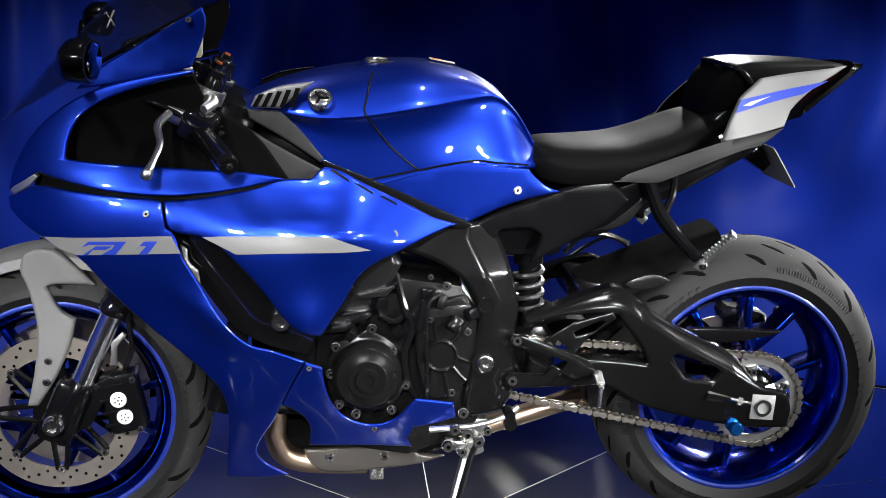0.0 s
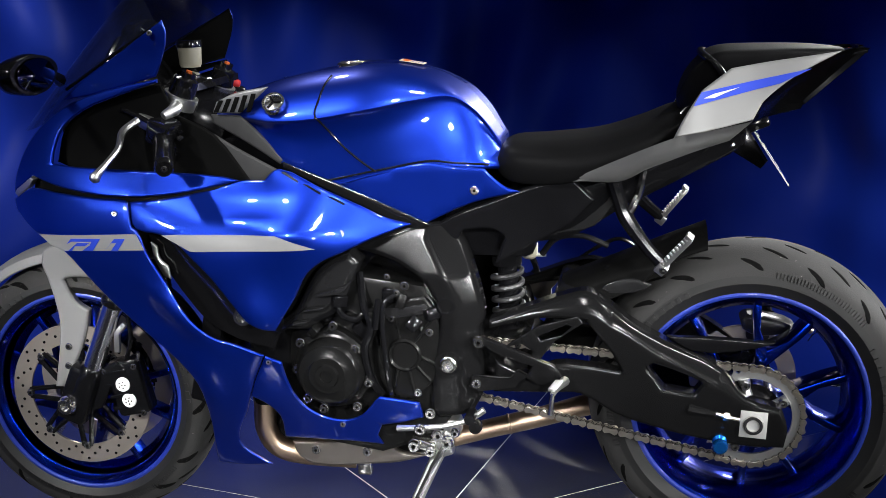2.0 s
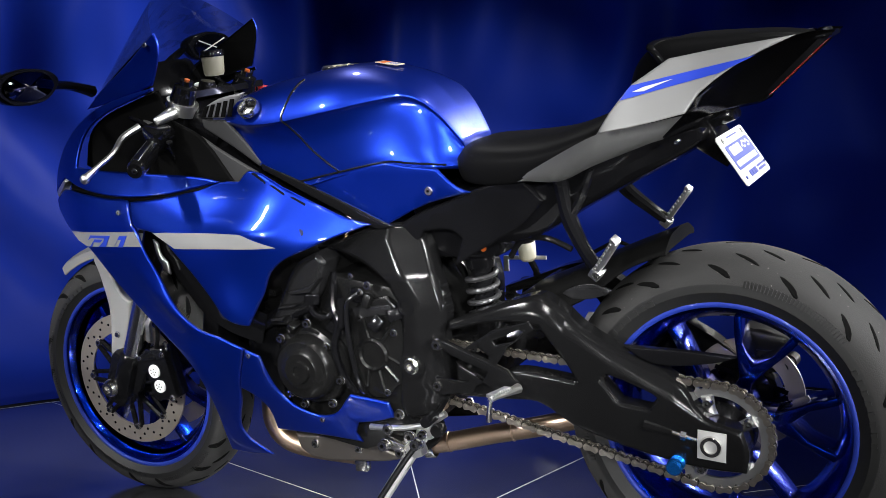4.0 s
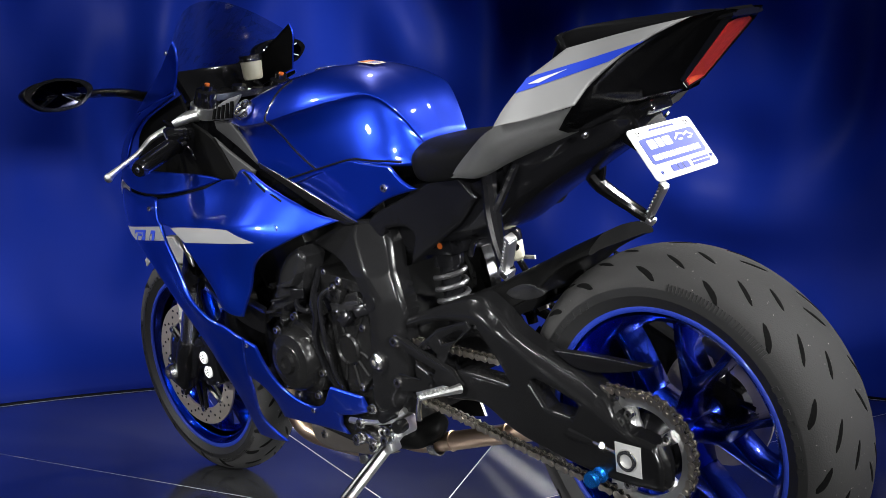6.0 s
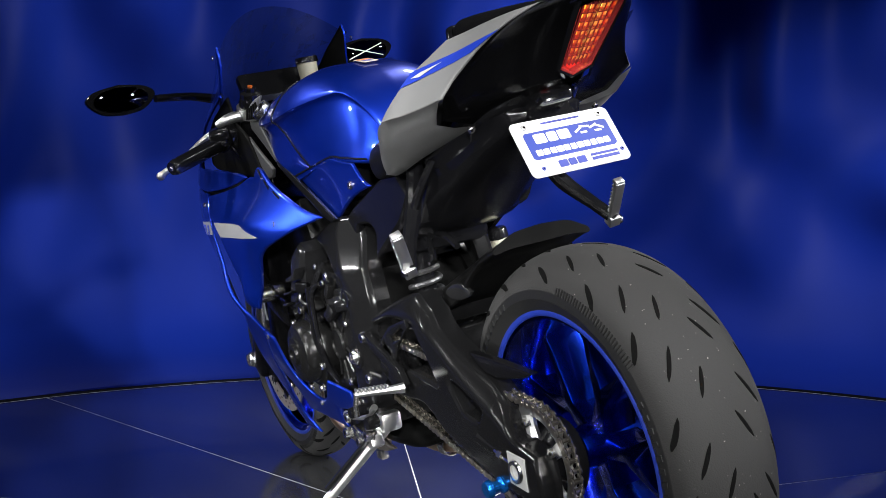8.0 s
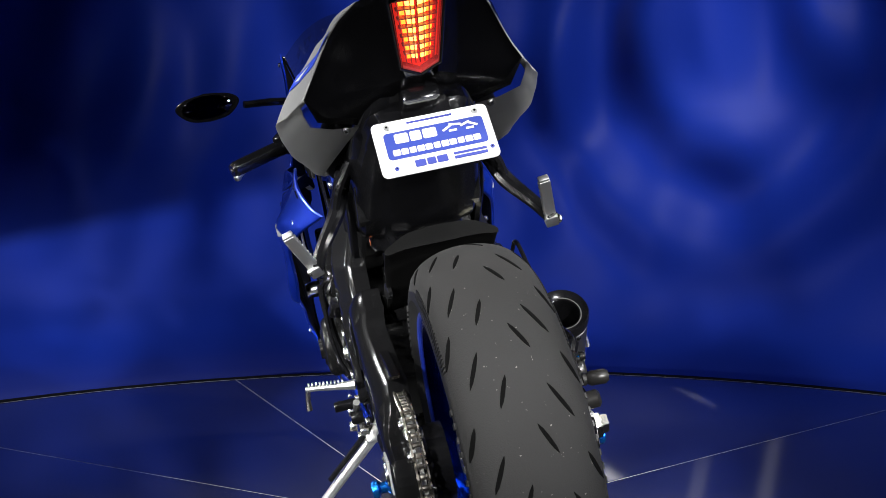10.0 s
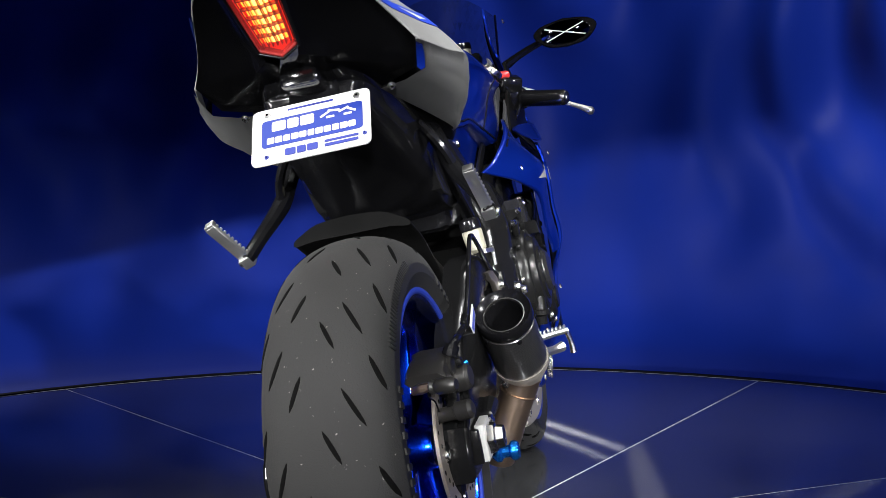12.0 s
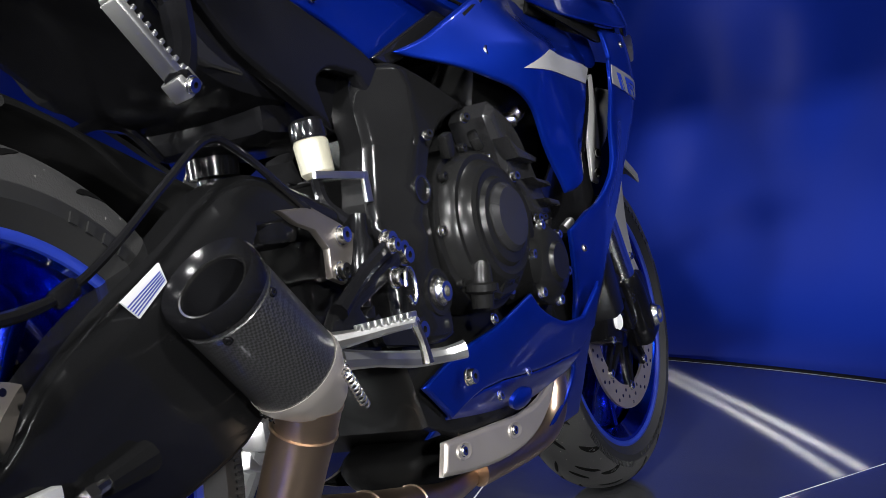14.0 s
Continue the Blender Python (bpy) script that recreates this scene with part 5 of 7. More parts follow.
# frame details
for s in (-1, 1):
    piv = part("pivot_nut", lathe([(0, 0.003), (0.006, 0.003), (0.0065, 0.011), (0.0115, 0.011), (0.0135, 0.006), (0.0165, 0.004), (0.0175, 0.0), (0.0175, -0.01), (0, -0.01)], along((0.126, s * 0.170, 0.427), (0, s, 0)), 24), STEEL, BIKE, "bright swingarm pivot nut")
    part("pivot_ring", lathe([(0.0175, 0.0), (0.023, 0.002), (0.027, 0.0015), (0.028, -0.002), (0.028, -0.01), (0.0175, -0.01)], along((0.126, s * 0.170, 0.427), (0, s, 0)), 28), FRAME, piv, "black recessed ring")
    part("frame_plug", lathe([(0, -0.002), (0.012, -0.002), (0.014, 0.003), (0.017, 0.003), (0.018, -0.01), (0, -0.01)], along((0.125, s * 0.168, 0.545), (0, s, 0)), 20), BLACK, BIKE, "black frame plug")
    for x, z, r in ((0.187, 0.474, 0.012), (0.181, 0.391, 0.012), (0.086, 0.323, 0.011)):
        bolt((x, s * 0.168, z), (0, s, 0), r, BIKE, h=0.8)
    part("frame_seam", tube([(0.045, s * 0.1575, 0.625), (0.055, s * 0.1452, 0.655), (0.07, s * 0.1345, 0.682)], 0.0016, 6), BLACK, BIKE)
    bracket = part("footrest_bracket", prism([(0.176, 0.484), (0.198, 0.484), (0.330, 0.432), (0.352, 0.405), (0.335, 0.388), (0.300, 0.392), (0.262, 0.415), (0.246, 0.398), (0.22, 0.398), (0.175, 0.402), (0.170, 0.385), (0.188, 0.378), (0.255, 0.388), (0.262, 0.400), (0.28, 0.41), (0.29, 0.428), (0.215, 0.455)], s * 0.160, s * 0.174, 0.003), FRAME, BIKE, "black footrest bracket")
    peg = part("footrest", tube([(0.352, s * 0.176, 0.402), (0.345, s * 0.215, 0.405), (0.340, s * 0.240, 0.408), (0.337, s * 0.266, 0.410)], [0.010, 0.006, 0.0055, 0.005], 8), ALLOY, BIKE, "ribbed bright alloy footrest")
    for k in range(9):
        part("rib", chunk((0.344 - 0.001 * k, s * (0.205 + 0.0068 * k), 0.4115 + 0.0006 * k), (0.016, 0.0035, 0.007), 0.001), ALLOY, peg)
    part("feeler", tube([(0.337, s * 0.262, 0.410), (0.334, s * 0.266, 0.39), (0.332, s * 0.267, 0.370)], [0.005, 0.0045, 0.006], 8), STEEL, peg)
    # passenger footrest on its stay
    stay = part("footrest_stay", tube([(0.438, s * 0.118, 0.795), (0.452, s * 0.135, 0.752), (0.468, s * 0.152, 0.714), (0.505, s * 0.185, 0.668), (0.538, s * 0.204, 0.636)], [0.015, 0.014, 0.015, 0.012, 0.012], 10), SATIN, BIKE, "black passenger footrest stay")
    part("strut", tube([(0.498, s * 0.112, 0.800), (0.488, s * 0.138, 0.758), (0.470, s * 0.150, 0.722)], 0.008, 8), BLACK, stay)
    out = 0.038 if s < 0 else -0.012
    d = Vector((0.058, s * out, 0.072))
    m = along(Vector((0.528, s * 0.202, 0.632)), d)
    turn = Matrix.Rotation(math.atan2(*(m.inverted().to_3x3() @ Vector((-0.78, 0, 0.62))).yx), 4, "Z")
    bm = bmesh.new()
    for c, size in (((0, 0, 0.006), (0.020, 0.022, 0.020)), ((0, 0, 0.050), (0.009, 0.019, 0.086)), ((0.004, 0, 0.093), (0.014, 0.018, 0.008))):
        chunk(c, size, 0.002, bm=bm)
    bm.transform(m @ turn)
    peg = part("passenger_footrest", bm, ALLOY, BIKE, "flat serrated alloy passenger footrest")
    for k in range(9):
        for e in (-1, 1):
            bm = chunk((0.0055, e * 0.0075, 0.018 + 0.0085 * k), (0.005, 0.006, 0.0045), 0.001)
            bm.transform(m @ turn)
            part("tooth", bm, ALLOY, peg)
    bolt((0.534, s * 0.214, 0.634), (0, s, -0.3), 0.008, peg)

# gear lever, side stand, brake pedal
lever = part("gear_lever", tube([(0.020, -0.175, 0.292), (0.06, -0.182, 0.297), (0.11, -0.184, 0.303), (0.16, -0.182, 0.316), (0.195, -0.178, 0.338)], [0.007, 0.006, 0.0055, 0.006, 0.007], 8), ALLOY, BIKE, "bright alloy gear lever")
part("toe_rubber", lathe([(0, -0.022), (0.010, -0.022), (0.011, -0.015), (0.010, 0.0), (0.011, 0.015), (0.010, 0.022), (0, 0.022)], pose(0.172, -0.200, 0.333, 90, 0, 0), 14), SATIN, lever, "black rubber toe piece")
bolt((0.068, -0.190, 0.297), (0, -1, 0), 0.012, lever)
part("rod_end", lathe([(0, -0.012), (0.012, -0.012), (0.014, 0), (0.012, 0.012), (0, 0.012)], pose(0.178, -0.182, 0.305, 90, 0, 0), 16), FRAME, lever)
stand = part("side_stand", tube([(0.112, -0.135, 0.268), (0.098, -0.165, 0.235), (0.06, -0.245, 0.155), (0.026, -0.318, 0.082), (0.018, -0.334, 0.072)], [0.016, 0.013, 0.011, 0.010, 0.014], 10), ALLOY, BIKE, "silver side stand, down on the floor")
part("stand_bracket", chunk((0.105, -0.125, 0.282), (0.07, 0.045, 0.04), 0.008), ALLOY, stand)
part("spring", tube([(0.125, -0.16, 0.27), (0.10, -0.19, 0.235), (0.065, -0.262, 0.165)], 0.006, 8), BLACK, stand, "black return spring")
part("foot", lathe([(0, 0.0), (0.026, 0.0), (0.028, 0.004), (0.020, 0.012), (0.0, 0.016)], pose(0.014, -0.338, 0.069, -11.5, 0, 0), 20), ALLOY, stand)
bolt((0.098, -0.158, 0.272), (0, -1, 0), 0.014, stand)
part("brake_pedal", tube([(0.352, 0.182, 0.384), (0.31, 0.196, 0.377), (0.26, 0.205, 0.368), (0.222, 0.220, 0.365), (0.204, 0.236, 0.367)], [0.011, 0.008, 0.009, 0.008, 0.010], 8), ALLOY, BIKE, "bright alloy brake pedal")
part("rear_master_cylinder", lathe([(0, -0.05), (0.011, -0.05), (0.012, -0.03), (0.016, -0.028), (0.016, 0.02), (0.011, 0.03), (0.010, 0.05), (0, 0.05)], pose(0.245, 0.150, 0.475, 0, -12, 0), 16), SATIN, BIKE)
for x, z in ((0.228, 0.492), (0.222, 0.452)):
    bolt((x, 0.176, z), (0, 1, 0), 0.012, BIKE, h=0.8)
res = part("rear_reservoir", lathe([(0, -0.026), (0.013, -0.024), (0.018, -0.018), (0.019, 0.014), (0.017, 0.018), (0, 0.018)], pose(0.256, 0.122, 0.592, 6, 0, 0), 20), MILKY, BIKE, "milky brake fluid reservoir with black cap")
part("cap", lathe([(0, 0.018), (0.019, 0.018), (0.020, 0.022), (0.019, 0.036), (0.015, 0.040), (0, 0.040)], pose(0.256, 0.122, 0.592, 6, 0, 0), 20), BLACK, res, "black screw cap")
part("reservoir_stay", prism([(0.290, 0.5735), (0.192, 0.5715), (0.190, 0.538), (0.202, 0.538), (0.203, 0.5635), (0.290, 0.5655)], 0.140, 0.145, 0.001), ALLOY, BIKE, "bent alloy stay of the reservoir")
part("reservoir_hose", tube([(0.262, 0.125, 0.566), (0.268, 0.135, 0.54), (0.255, 0.148, 0.52)], 0.007, 8), SATIN, BIKE)


# ---- rear wheel drive ----
def gear(teeth, r, depth_, hole, y, c, th):
    """A toothed ring about the y axis."""
    outer = []
    for k in range(teeth):
        for f, rr in ((0, r - depth_), (0.3, r - depth_ * 0.6), (0.5, r), (0.7, r - depth_ * 0.6)):
            a = math.tau * (k + f) / teeth
            outer.append((rr * math.cos(a), rr * math.sin(a)))
    bm = bmesh.new()
    n = len(outer)
    rings = []
    for yy in (y, y + th):
        rings.append([bm.verts.new((c[0] + p[0], yy, c[1] + p[1])) for p in outer])
        rings.append([bm.verts.new((c[0] + hole * math.cos(math.tau * k / n), yy, c[1] + hole * math.sin(math.tau * k / n))) for k in range(n)])
    for k in range(n):
        j = (k + 1) % n
        for a, b in ((0, 1), (1, 3), (3, 2), (2, 0)):
            bm.faces.new((rings[a][k], rings[a][j], rings[b][j], rings[b][k]))
    return bm


sprocket = part("rear_sprocket", gear(41, 0.099, 0.009, 0.077, -0.121, (0.7025, 0.32), 0.006), ALLOY, BIKE, "steel rear sprocket ring")
for k in range(5):
    a = math.tau * k / 5 + 0.5
    d = Vector((math.cos(a), 0, math.sin(a)))
    c = Vector((0.7025, -0.118, 0.32))
    part("arm", tube([c + d * 0.03, c + d * 0.055, c + d * 0.078], [0.014, 0.010, 0.012], 8), ALLOY, sprocket)
    bolt(c + d * 0.066 - Vector((0, 0.006, 0)), (0, -1, 0), 0.010, sprocket, h=0.9)
part("carrier", lathe([(0, 0.02), (0.03, 0.02), (0.045, 0.01), (0.06, 0.0), (0.062, -0.03), (0, -0.03)], along((0.7025, -0.10, 0.32), (0, -1, 0)), 32), SATIN, sprocket)


def chain_links():
    """Links one after another round both sprockets."""
    c0, r0, c1, r1 = Vector((0.165, 0.405)), 0.058, Vector((0.7025, 0.32)), 0.097
    d = c1 - c0
    base = math.atan2(d.y, d.x)
    lean = math.acos((r0 - r1) / d.length)
    up, dn = base + lean, base - lean
    pt = lambda c, r, a: c + Vector((math.cos(a), math.sin(a))) * r
    line = [pt(c0, r0, up), pt(c1, r1, up)]
    for k in range(1, 24):
        line.append(pt(c1, r1, up + (dn - up) * k / 24))
    line += [pt(c1, r1, dn), pt(c0, r0, dn)]
    span = (math.tau - (up - dn))
    for k in range(1, 16):
        line.append(pt(c0, r0, dn - span * k / 16))
    line.append(line[0])
    return line


def chain():
    root = tagged(part("drive_chain", tube([(0.165, -0.118, 0.463), (0.17, -0.118, 0.463)], 0.003, 6, 1), CHAIN, BIKE), "oiled steel drive chain")
    line = chain_links()
    run = [0.0]
    for a, b in zip(line, line[1:]):
        run.append(run[-1] + (b - a).length)
    count = 2 * round(run[-1] / 0.0159 / 2)
    pitch = run[-1] / count
    meshes = []
    for wide in (0.0085, 0.0062):
        bm = bmesh.new()
        for s in (-1, 1):
            w = s * wide
            out = []
            hgt = 0.0072 if wide > 0.007 else 0.0060
            for e in (1, -1):
                for k in range(5):
                    a = radians(-72 + 36 * k)
                    out.append((e * (pitch / 2 + hgt * math.cos(a)), e * hgt * math.sin(a)))
                out.append((0, e * hgt * 0.55))
            lo = [bm.verts.new((x, w - 0.0012, z)) for x, z in out]
            hi = [bm.verts.new((x, w + 0.0012, z)) for x, z in out]
            bm.faces.new(lo)
            bm.faces.new(hi[::-1])
            for k in range(12):
                bm.faces.new((lo[k], lo[(k + 1) % 12], hi[(k + 1) % 12], hi[k]))
        for x in (-pitch / 2, pitch / 2):
            lathe([(0, -wide - 0.002), (0.0026, -wide - 0.002), (0.0042, -wide * 0.6), (0.0042, wide * 0.6), (0.0026, wide + 0.002), (0, wide + 0.002)], pose(x, 0, 0, 90, 0, 0), 8, bm=bm)
        # inner links coloured darker, for the shade between the outer plates
        meshes.append(mesh_of("link", bm, CHAIN if wide > 0.007 else CHAIN_DARK))
    for k in range(count):
        s = (k + 0.5) * pitch
        i = max(j for j in range(len(run) - 1) if run[j] <= s)
        p = line[i].lerp(line[i + 1], (s - run[i]) / (run[i + 1] - run[i]))
        i2 = max(j for j in range(len(run) - 1) if run[j] <= (k + 0.02) * pitch)
        q0 = line[i2].lerp(line[i2 + 1], ((k + 0.02) * pitch - run[i2]) / (run[i2 + 1] - run[i2]))
        dirn = p - q0
        ob = part("link", meshes[k % 2], CHAIN, root)
        ob.location = (p.x, -0.118, p.y)
        ob.rotation_euler = (0, -math.atan2(dirn.y, dirn.x), 0)


chain()
for s in (-1, 1):
    block = part("axle_block", prism([(0.678, 0.296), (0.728, 0.292), (0.731, 0.345), (0.681, 0.349)], s * 0.150, s * 0.164, 0.002), BLOCK, BIKE, "bright square axle block")
    part("axle_nut", lathe([(0, -0.006), (0.011, -0.006), (0.012, 0.004), (0.018, 0.004), (0.020, 0.0), (0.020, -0.008)] if s < 0 else [(0, 0.004), (0.010, 0.006), (0.011, 0.022), (0.016, 0.022), (0.018, 0.012), (0.022, 0.010), (0.024, 0.0), (0.024, -0.006), (0, -0.006)], along((0.7035, s * 0.164, 0.32), (0, s, 0)), 6 if s > 0 else 24), STEEL, block)
    part("adjuster", tube([(0.61, s * 0.158, 0.345), (0.682, s * 0.158, 0.328)], 0.005, 8, 1), STEEL, block)
    part("adjuster_boss", tube([(0.585, s * 0.152, 0.348), (0.635, s * 0.154, 0.338)], [0.014, 0.010], 10, 1), FRAME, block)
    part("stand_bobbin", lathe([(0, 0.030), (0.012, 0.030), (0.0145, 0.026), (0.0145, 0.020), (0.009, 0.016), (0.009, 0.006), (0.014, 0.002), (0.014, -0.004), (0.008, -0.01), (0, -0.01)], along((0.643, s * 0.162, 0.284), (0, s, 0)), 24), ANODISED, BIKE, "blue anodised paddock stand bobbin")
    part("slot_rim", tube([(x, s * 0.1555 - (0.016 if s > 0 else 0), z) for x, z in [(0.506, 0.431), (0.519, 0.439), (0.585, 0.416), (0.613, 0.399), (0.596, 0.375), (0.536, 0.382), (0.506, 0.431)]], 0.0035, 6, 2), FRAME, BIKE)
part("chain_guard_fin", skin([(0.543, 0.481), (0.642, 0.479), (0.744, 0.472), (0.704, 0.46), (0.591, 0.453)], flat(0.132), th=0.012, roll=0.003), SATIN, BIKE, "black chain guard fin")
part("chain_guard_plate", skin([(0.238, 0.464), (0.250, 0.474), (0.302, 0.507), (0.378, 0.528), (0.386, 0.514), (0.330, 0.475), (0.302, 0.436), (0.285, 0.437), (0.290, 0.456), (0.270, 0.470)], flat(0.164), th=0.004, roll=0.0015, step=0.012, smooth=0, holes=([(0.300, 0.486), (0.356, 0.511), (0.366, 0.507), (0.345, 0.488), (0.306, 0.478)],)), FRAME, BIKE, "black slotted guard plate over the chain")
for x, z in ((0.262, 0.468), (0.293, 0.444)):
    bolt((x, -0.165, z), (0, -1, 0), 0.006, BIKE, FRAME)
part("arm_cross", chunk((0.36, 0, 0.53), (0.07, 0.29, 0.06), 0.015), FRAME, BIKE)
part("arm_pivot", chunk((0.20, 0, 0.42), (0.16, 0.22, 0.09), 0.02), FRAME, BIKE)


def hugger():
    """A long cover from the swingarm's bridge back over the tyre, hollow towards the wheel."""
    st = []
    for x, top in ((0.335, 0.560), (0.40, 0.586), (0.47, 0.614), (0.54, 0.643), (0.595, 0.664), (0.618, 0.673)):
        low = 0.32 + math.sqrt(max(0.0, 0.335 ** 2 - (x - 0.7025) ** 2)) if x > 0.46 else 0.515 + 0.25 * (x - 0.335)
        low = min(low, top - 0.012)
        st.append((x, [(0, top), (0.05, top - 0.004), (0.078, top - 0.016), (0.092, max(low + 0.004, top - 0.045)), (0.090, max(0.30, low - 0.004)), (0.06, low), (0, low)]))
    return loft(st, 4, 3)


hug = part("rear_hugger", hugger(), MATT, BIKE, "black rear wheel hugger")
part("hugger_wing", skin([(0.418, 0.563), (0.429, 0.572), (0.478, 0.584), (0.514, 0.572), (0.501, 0.563), (0.435, 0.554)], flat(0.094), th=0.006, roll=0.002), GREYPL, hug)


# shock absorber
def coil(p, q, r, turns, wire):
    p, q = Vector(p), Vector(q)
    d = (q - p).normalized()
    u = d.orthogonal().normalized()
    v = d.cross(u)
    n = int(turns * 14)
    return tube([p.lerp(q, k / n) + (u * math.cos(k * math.tau / 14) + v * math.sin(k * math.tau / 14)) * r for k in range(n + 1)], wire, 7, 1)


shock = part("shock_absorber", lathe([(0, -0.12), (0.018, -0.12), (0.020, -0.07), (0.020, 0.05), (0.030, 0.052), (0.031, 0.075), (0.018, 0.08), (0.016, 0.12), (0, 0.12)], along((0.230, -0.040, 0.545), (-0.02, 0, 1)), 20), SATIN, BIKE, "black shock absorber")
part("spring", coil((0.231, -0.040, 0.492), (0.228, -0.040, 0.585), 0.030, 4, 0.0055), SPRING, shock, "dark grey coil spring")
part("adjuster", lathe([(0, -0.006), (0.006, -0.006), (0.0065, 0.006), (0, 0.006)], along((0.262, -0.085, 0.645), (0, -1, 0)), 14), ORANGE, shock, "orange damping adjuster")

# rear brake
def brake_disc(name, r, inner, y, c, arms, parent=None):
    disc = part(name, lathe([(inner, -0.0025), (r, -0.0025), (r, 0.0025), (inner, 0.0025)], pose(c[0], y, c[1], 90, 0, 0), 64, closed=True), DISC, parent or BIKE, "worn steel brake disc")
    s = -1 if y < 0 else 1
    # black discs on the face stand in for the shaded drill holes
    hole = mesh_of("drill_hole", lathe([(0, 0.0), (0.0034, 0.0), (0.0034, -0.002), (0, -0.002)], None, 8), BLACK)
    for k in range(int(arms * 7)):
        a = math.tau * k / (arms * 7)
        rr = inner + (r - inner) * (0.22, 0.5, 0.78, 0.5)[k % 4]
        ob = part("drill_hole", hole, BLACK, disc)
        ob.matrix_basis = along((c[0] + rr * math.cos(a), y + s * 0.0031, c[1] + rr * math.sin(a)), (0, s, 0))
    part("carrier", lathe([(0.022, -0.004), (0.05, -0.004), (0.05, 0.004), (0.022, 0.004)], pose(c[0], y, c[1], 90, 0, 0), 32, closed=True), SATIN, disc, "black disc carrier")
    for k in range(arms):
        a = math.tau * k / arms
        for f in (-0.22, 0.22):
            part("carrier_arm", tube([Vector((c[0] + 0.04 * math.cos(a + f * 2), y, c[1] + 0.04 * math.sin(a + f * 2))), Vector((c[0] + (inner + 0.004) * math.cos(a + f * 0.3), y, c[1] + (inner + 0.004) * math.sin(a + f * 0.3)))], 0.006, 6, 1), SATIN, disc)
    for k in range(arms):
        a = math.tau * k / arms
        bolt((c[0] + (inner + 0.002) * math.cos(a), y + s * 0.003, c[1] + (inner + 0.002) * math.sin(a)), (0, s, 0), 0.009, disc, h=0.5)
    return disc


brake_disc("rear_brake_disc", 0.110, 0.074, 0.112, (0.7025, 0.32), 5)
calr = part("rear_caliper", prism([(0.803, 0.437), (0.783, 0.448), (0.746, 0.456), (0.709, 0.46), (0.694, 0.449), (0.7, 0.428), (0.722, 0.415), (0.76, 0.415), (0.796, 0.421)], 0.082, 0.140, 0.010, 2), DUSTY, BIKE, "black rear brake caliper")
(px, pz), (bx, bz), (sx, sz), (hx, hz), (qx, qz) = [(0.736, 0.417), (0.751, 0.46), (0.84, 0.426), (0.698, 0.464), (0.78, 0.378)]
part("piston_housing", lathe([(0, 0.013), (0.014, 0.012), (0.0185, 0.008), (0.020, 0.0), (0.021, -0.028), (0.024, -0.05), (0, -0.05)], along((px, 0.150, pz), (0.1, 1, 0.05)), 24), DUSTY, calr)
part("bridge", prism([(0.774, 0.444), (0.75, 0.455), (0.719, 0.448), (0.707, 0.432), (0.716, 0.422), (0.735, 0.43), (0.759, 0.423), (0.769, 0.431)], 0.118, 0.145, 0.006, 2), DUSTY, calr)
part("pin_boot", lathe([(0, -0.012), (0.008, -0.012), (0.010, -0.01), (0.008, -0.005), (0.011, 0), (0.011, 0.02), (0.007, 0.026), (0, 0.026)], along((sx + 0.012, 0.14, sz), (0.25, 1, 0)), 16), DUSTY, calr)
part("slide_pin", tube([(sx, 0.125, sz), (sx - 0.002, 0.112, sz - 0.002), (sx - 0.004, 0.100, sz - 0.004)], [0.006, 0.0075, 0.005], 10), TITAN, calr, "worn steel slide pin")
part("lower_pin", lathe([(0, -0.04), (0.010, -0.04), (0.0105, -0.01), (0.0135, -0.008), (0.0135, 0.012), (0.008, 0.016), (0, 0.016)], along((qx, 0.15, qz), (0.2, 1, 0.1)), 18), DUSTY, calr)
part("spring_clip", tube([(sx + 0.02, 0.125, sz - 0.01), (sx + 0.006, 0.13, sz - 0.02), (sx - 0.004, 0.13, sz - 0.035)], 0.0012, 6), SATIN, calr)
banjo = part("banjo_bolt", lathe([(0, 0.012), (0.005, 0.012), (0.0055, 0.006), (0.010, 0.006), (0.011, 0.0), (0.011, -0.01), (0, -0.01)], along((bx, 0.145, bz), (-0.2, 0.5, 1)), 10), SATIN, calr)
part("bleed_nipple", tube([(bx - 0.016, 0.150, bz - 0.028), (bx - 0.020, 0.160, bz - 0.024)], [0.004, 0.0035], 8, 1), ANODISED, calr, "pale blue bleed nipple")
for dx, dz in ((0.012, -0.018), (-0.022, -0.052)):
    bolt((bx + dx, 0.152, bz + dz), (0.1, 1, 0.1), 0.008, calr, ENGINE, h=0.8)
part("caliper_bracket", prism([(0.756, 0.41), (0.736, 0.405), (0.742, 0.376), (0.688, 0.367), (0.649, 0.372), (0.631, 0.367), (0.639, 0.359), (0.694, 0.347), (0.751, 0.357), (0.778, 0.372), (0.782, 0.387), (0.761, 0.394)], 0.128, 0.142, 0.004), ENGINE, BIKE, "black caliper bracket on the axle")
hose = [(0.724, 0.469), (0.680, 0.474), (0.637, 0.485), (0.589, 0.511), (0.515, 0.564), (0.453, 0.603), (0.407, 0.590), (0.36, 0.56), (0.30, 0.52)]
part("brake_hose", tube([(bx, 0.146, bz)] + [(x, 0.150, z) for x, z in hose], [0.006, 0.006, 0.0055, 0.004, 0.004, 0.004, 0.004, 0.004, 0.004, 0.004], 8), BLACK, BIKE)
part("hose_guide", chunk((0.640, 0.150, 0.484), (0.026, 0.012, 0.016), 0.004, (0, 25, 0)), SATIN, BIKE)
label = part("swingarm_label", prism([(0.582, 0.471), (0.533, 0.499), (0.527, 0.482), (0.564, 0.456)], 0.1445, 0.1465, 0), PLATE_WHITE, BIKE, "white specification label with fine print")
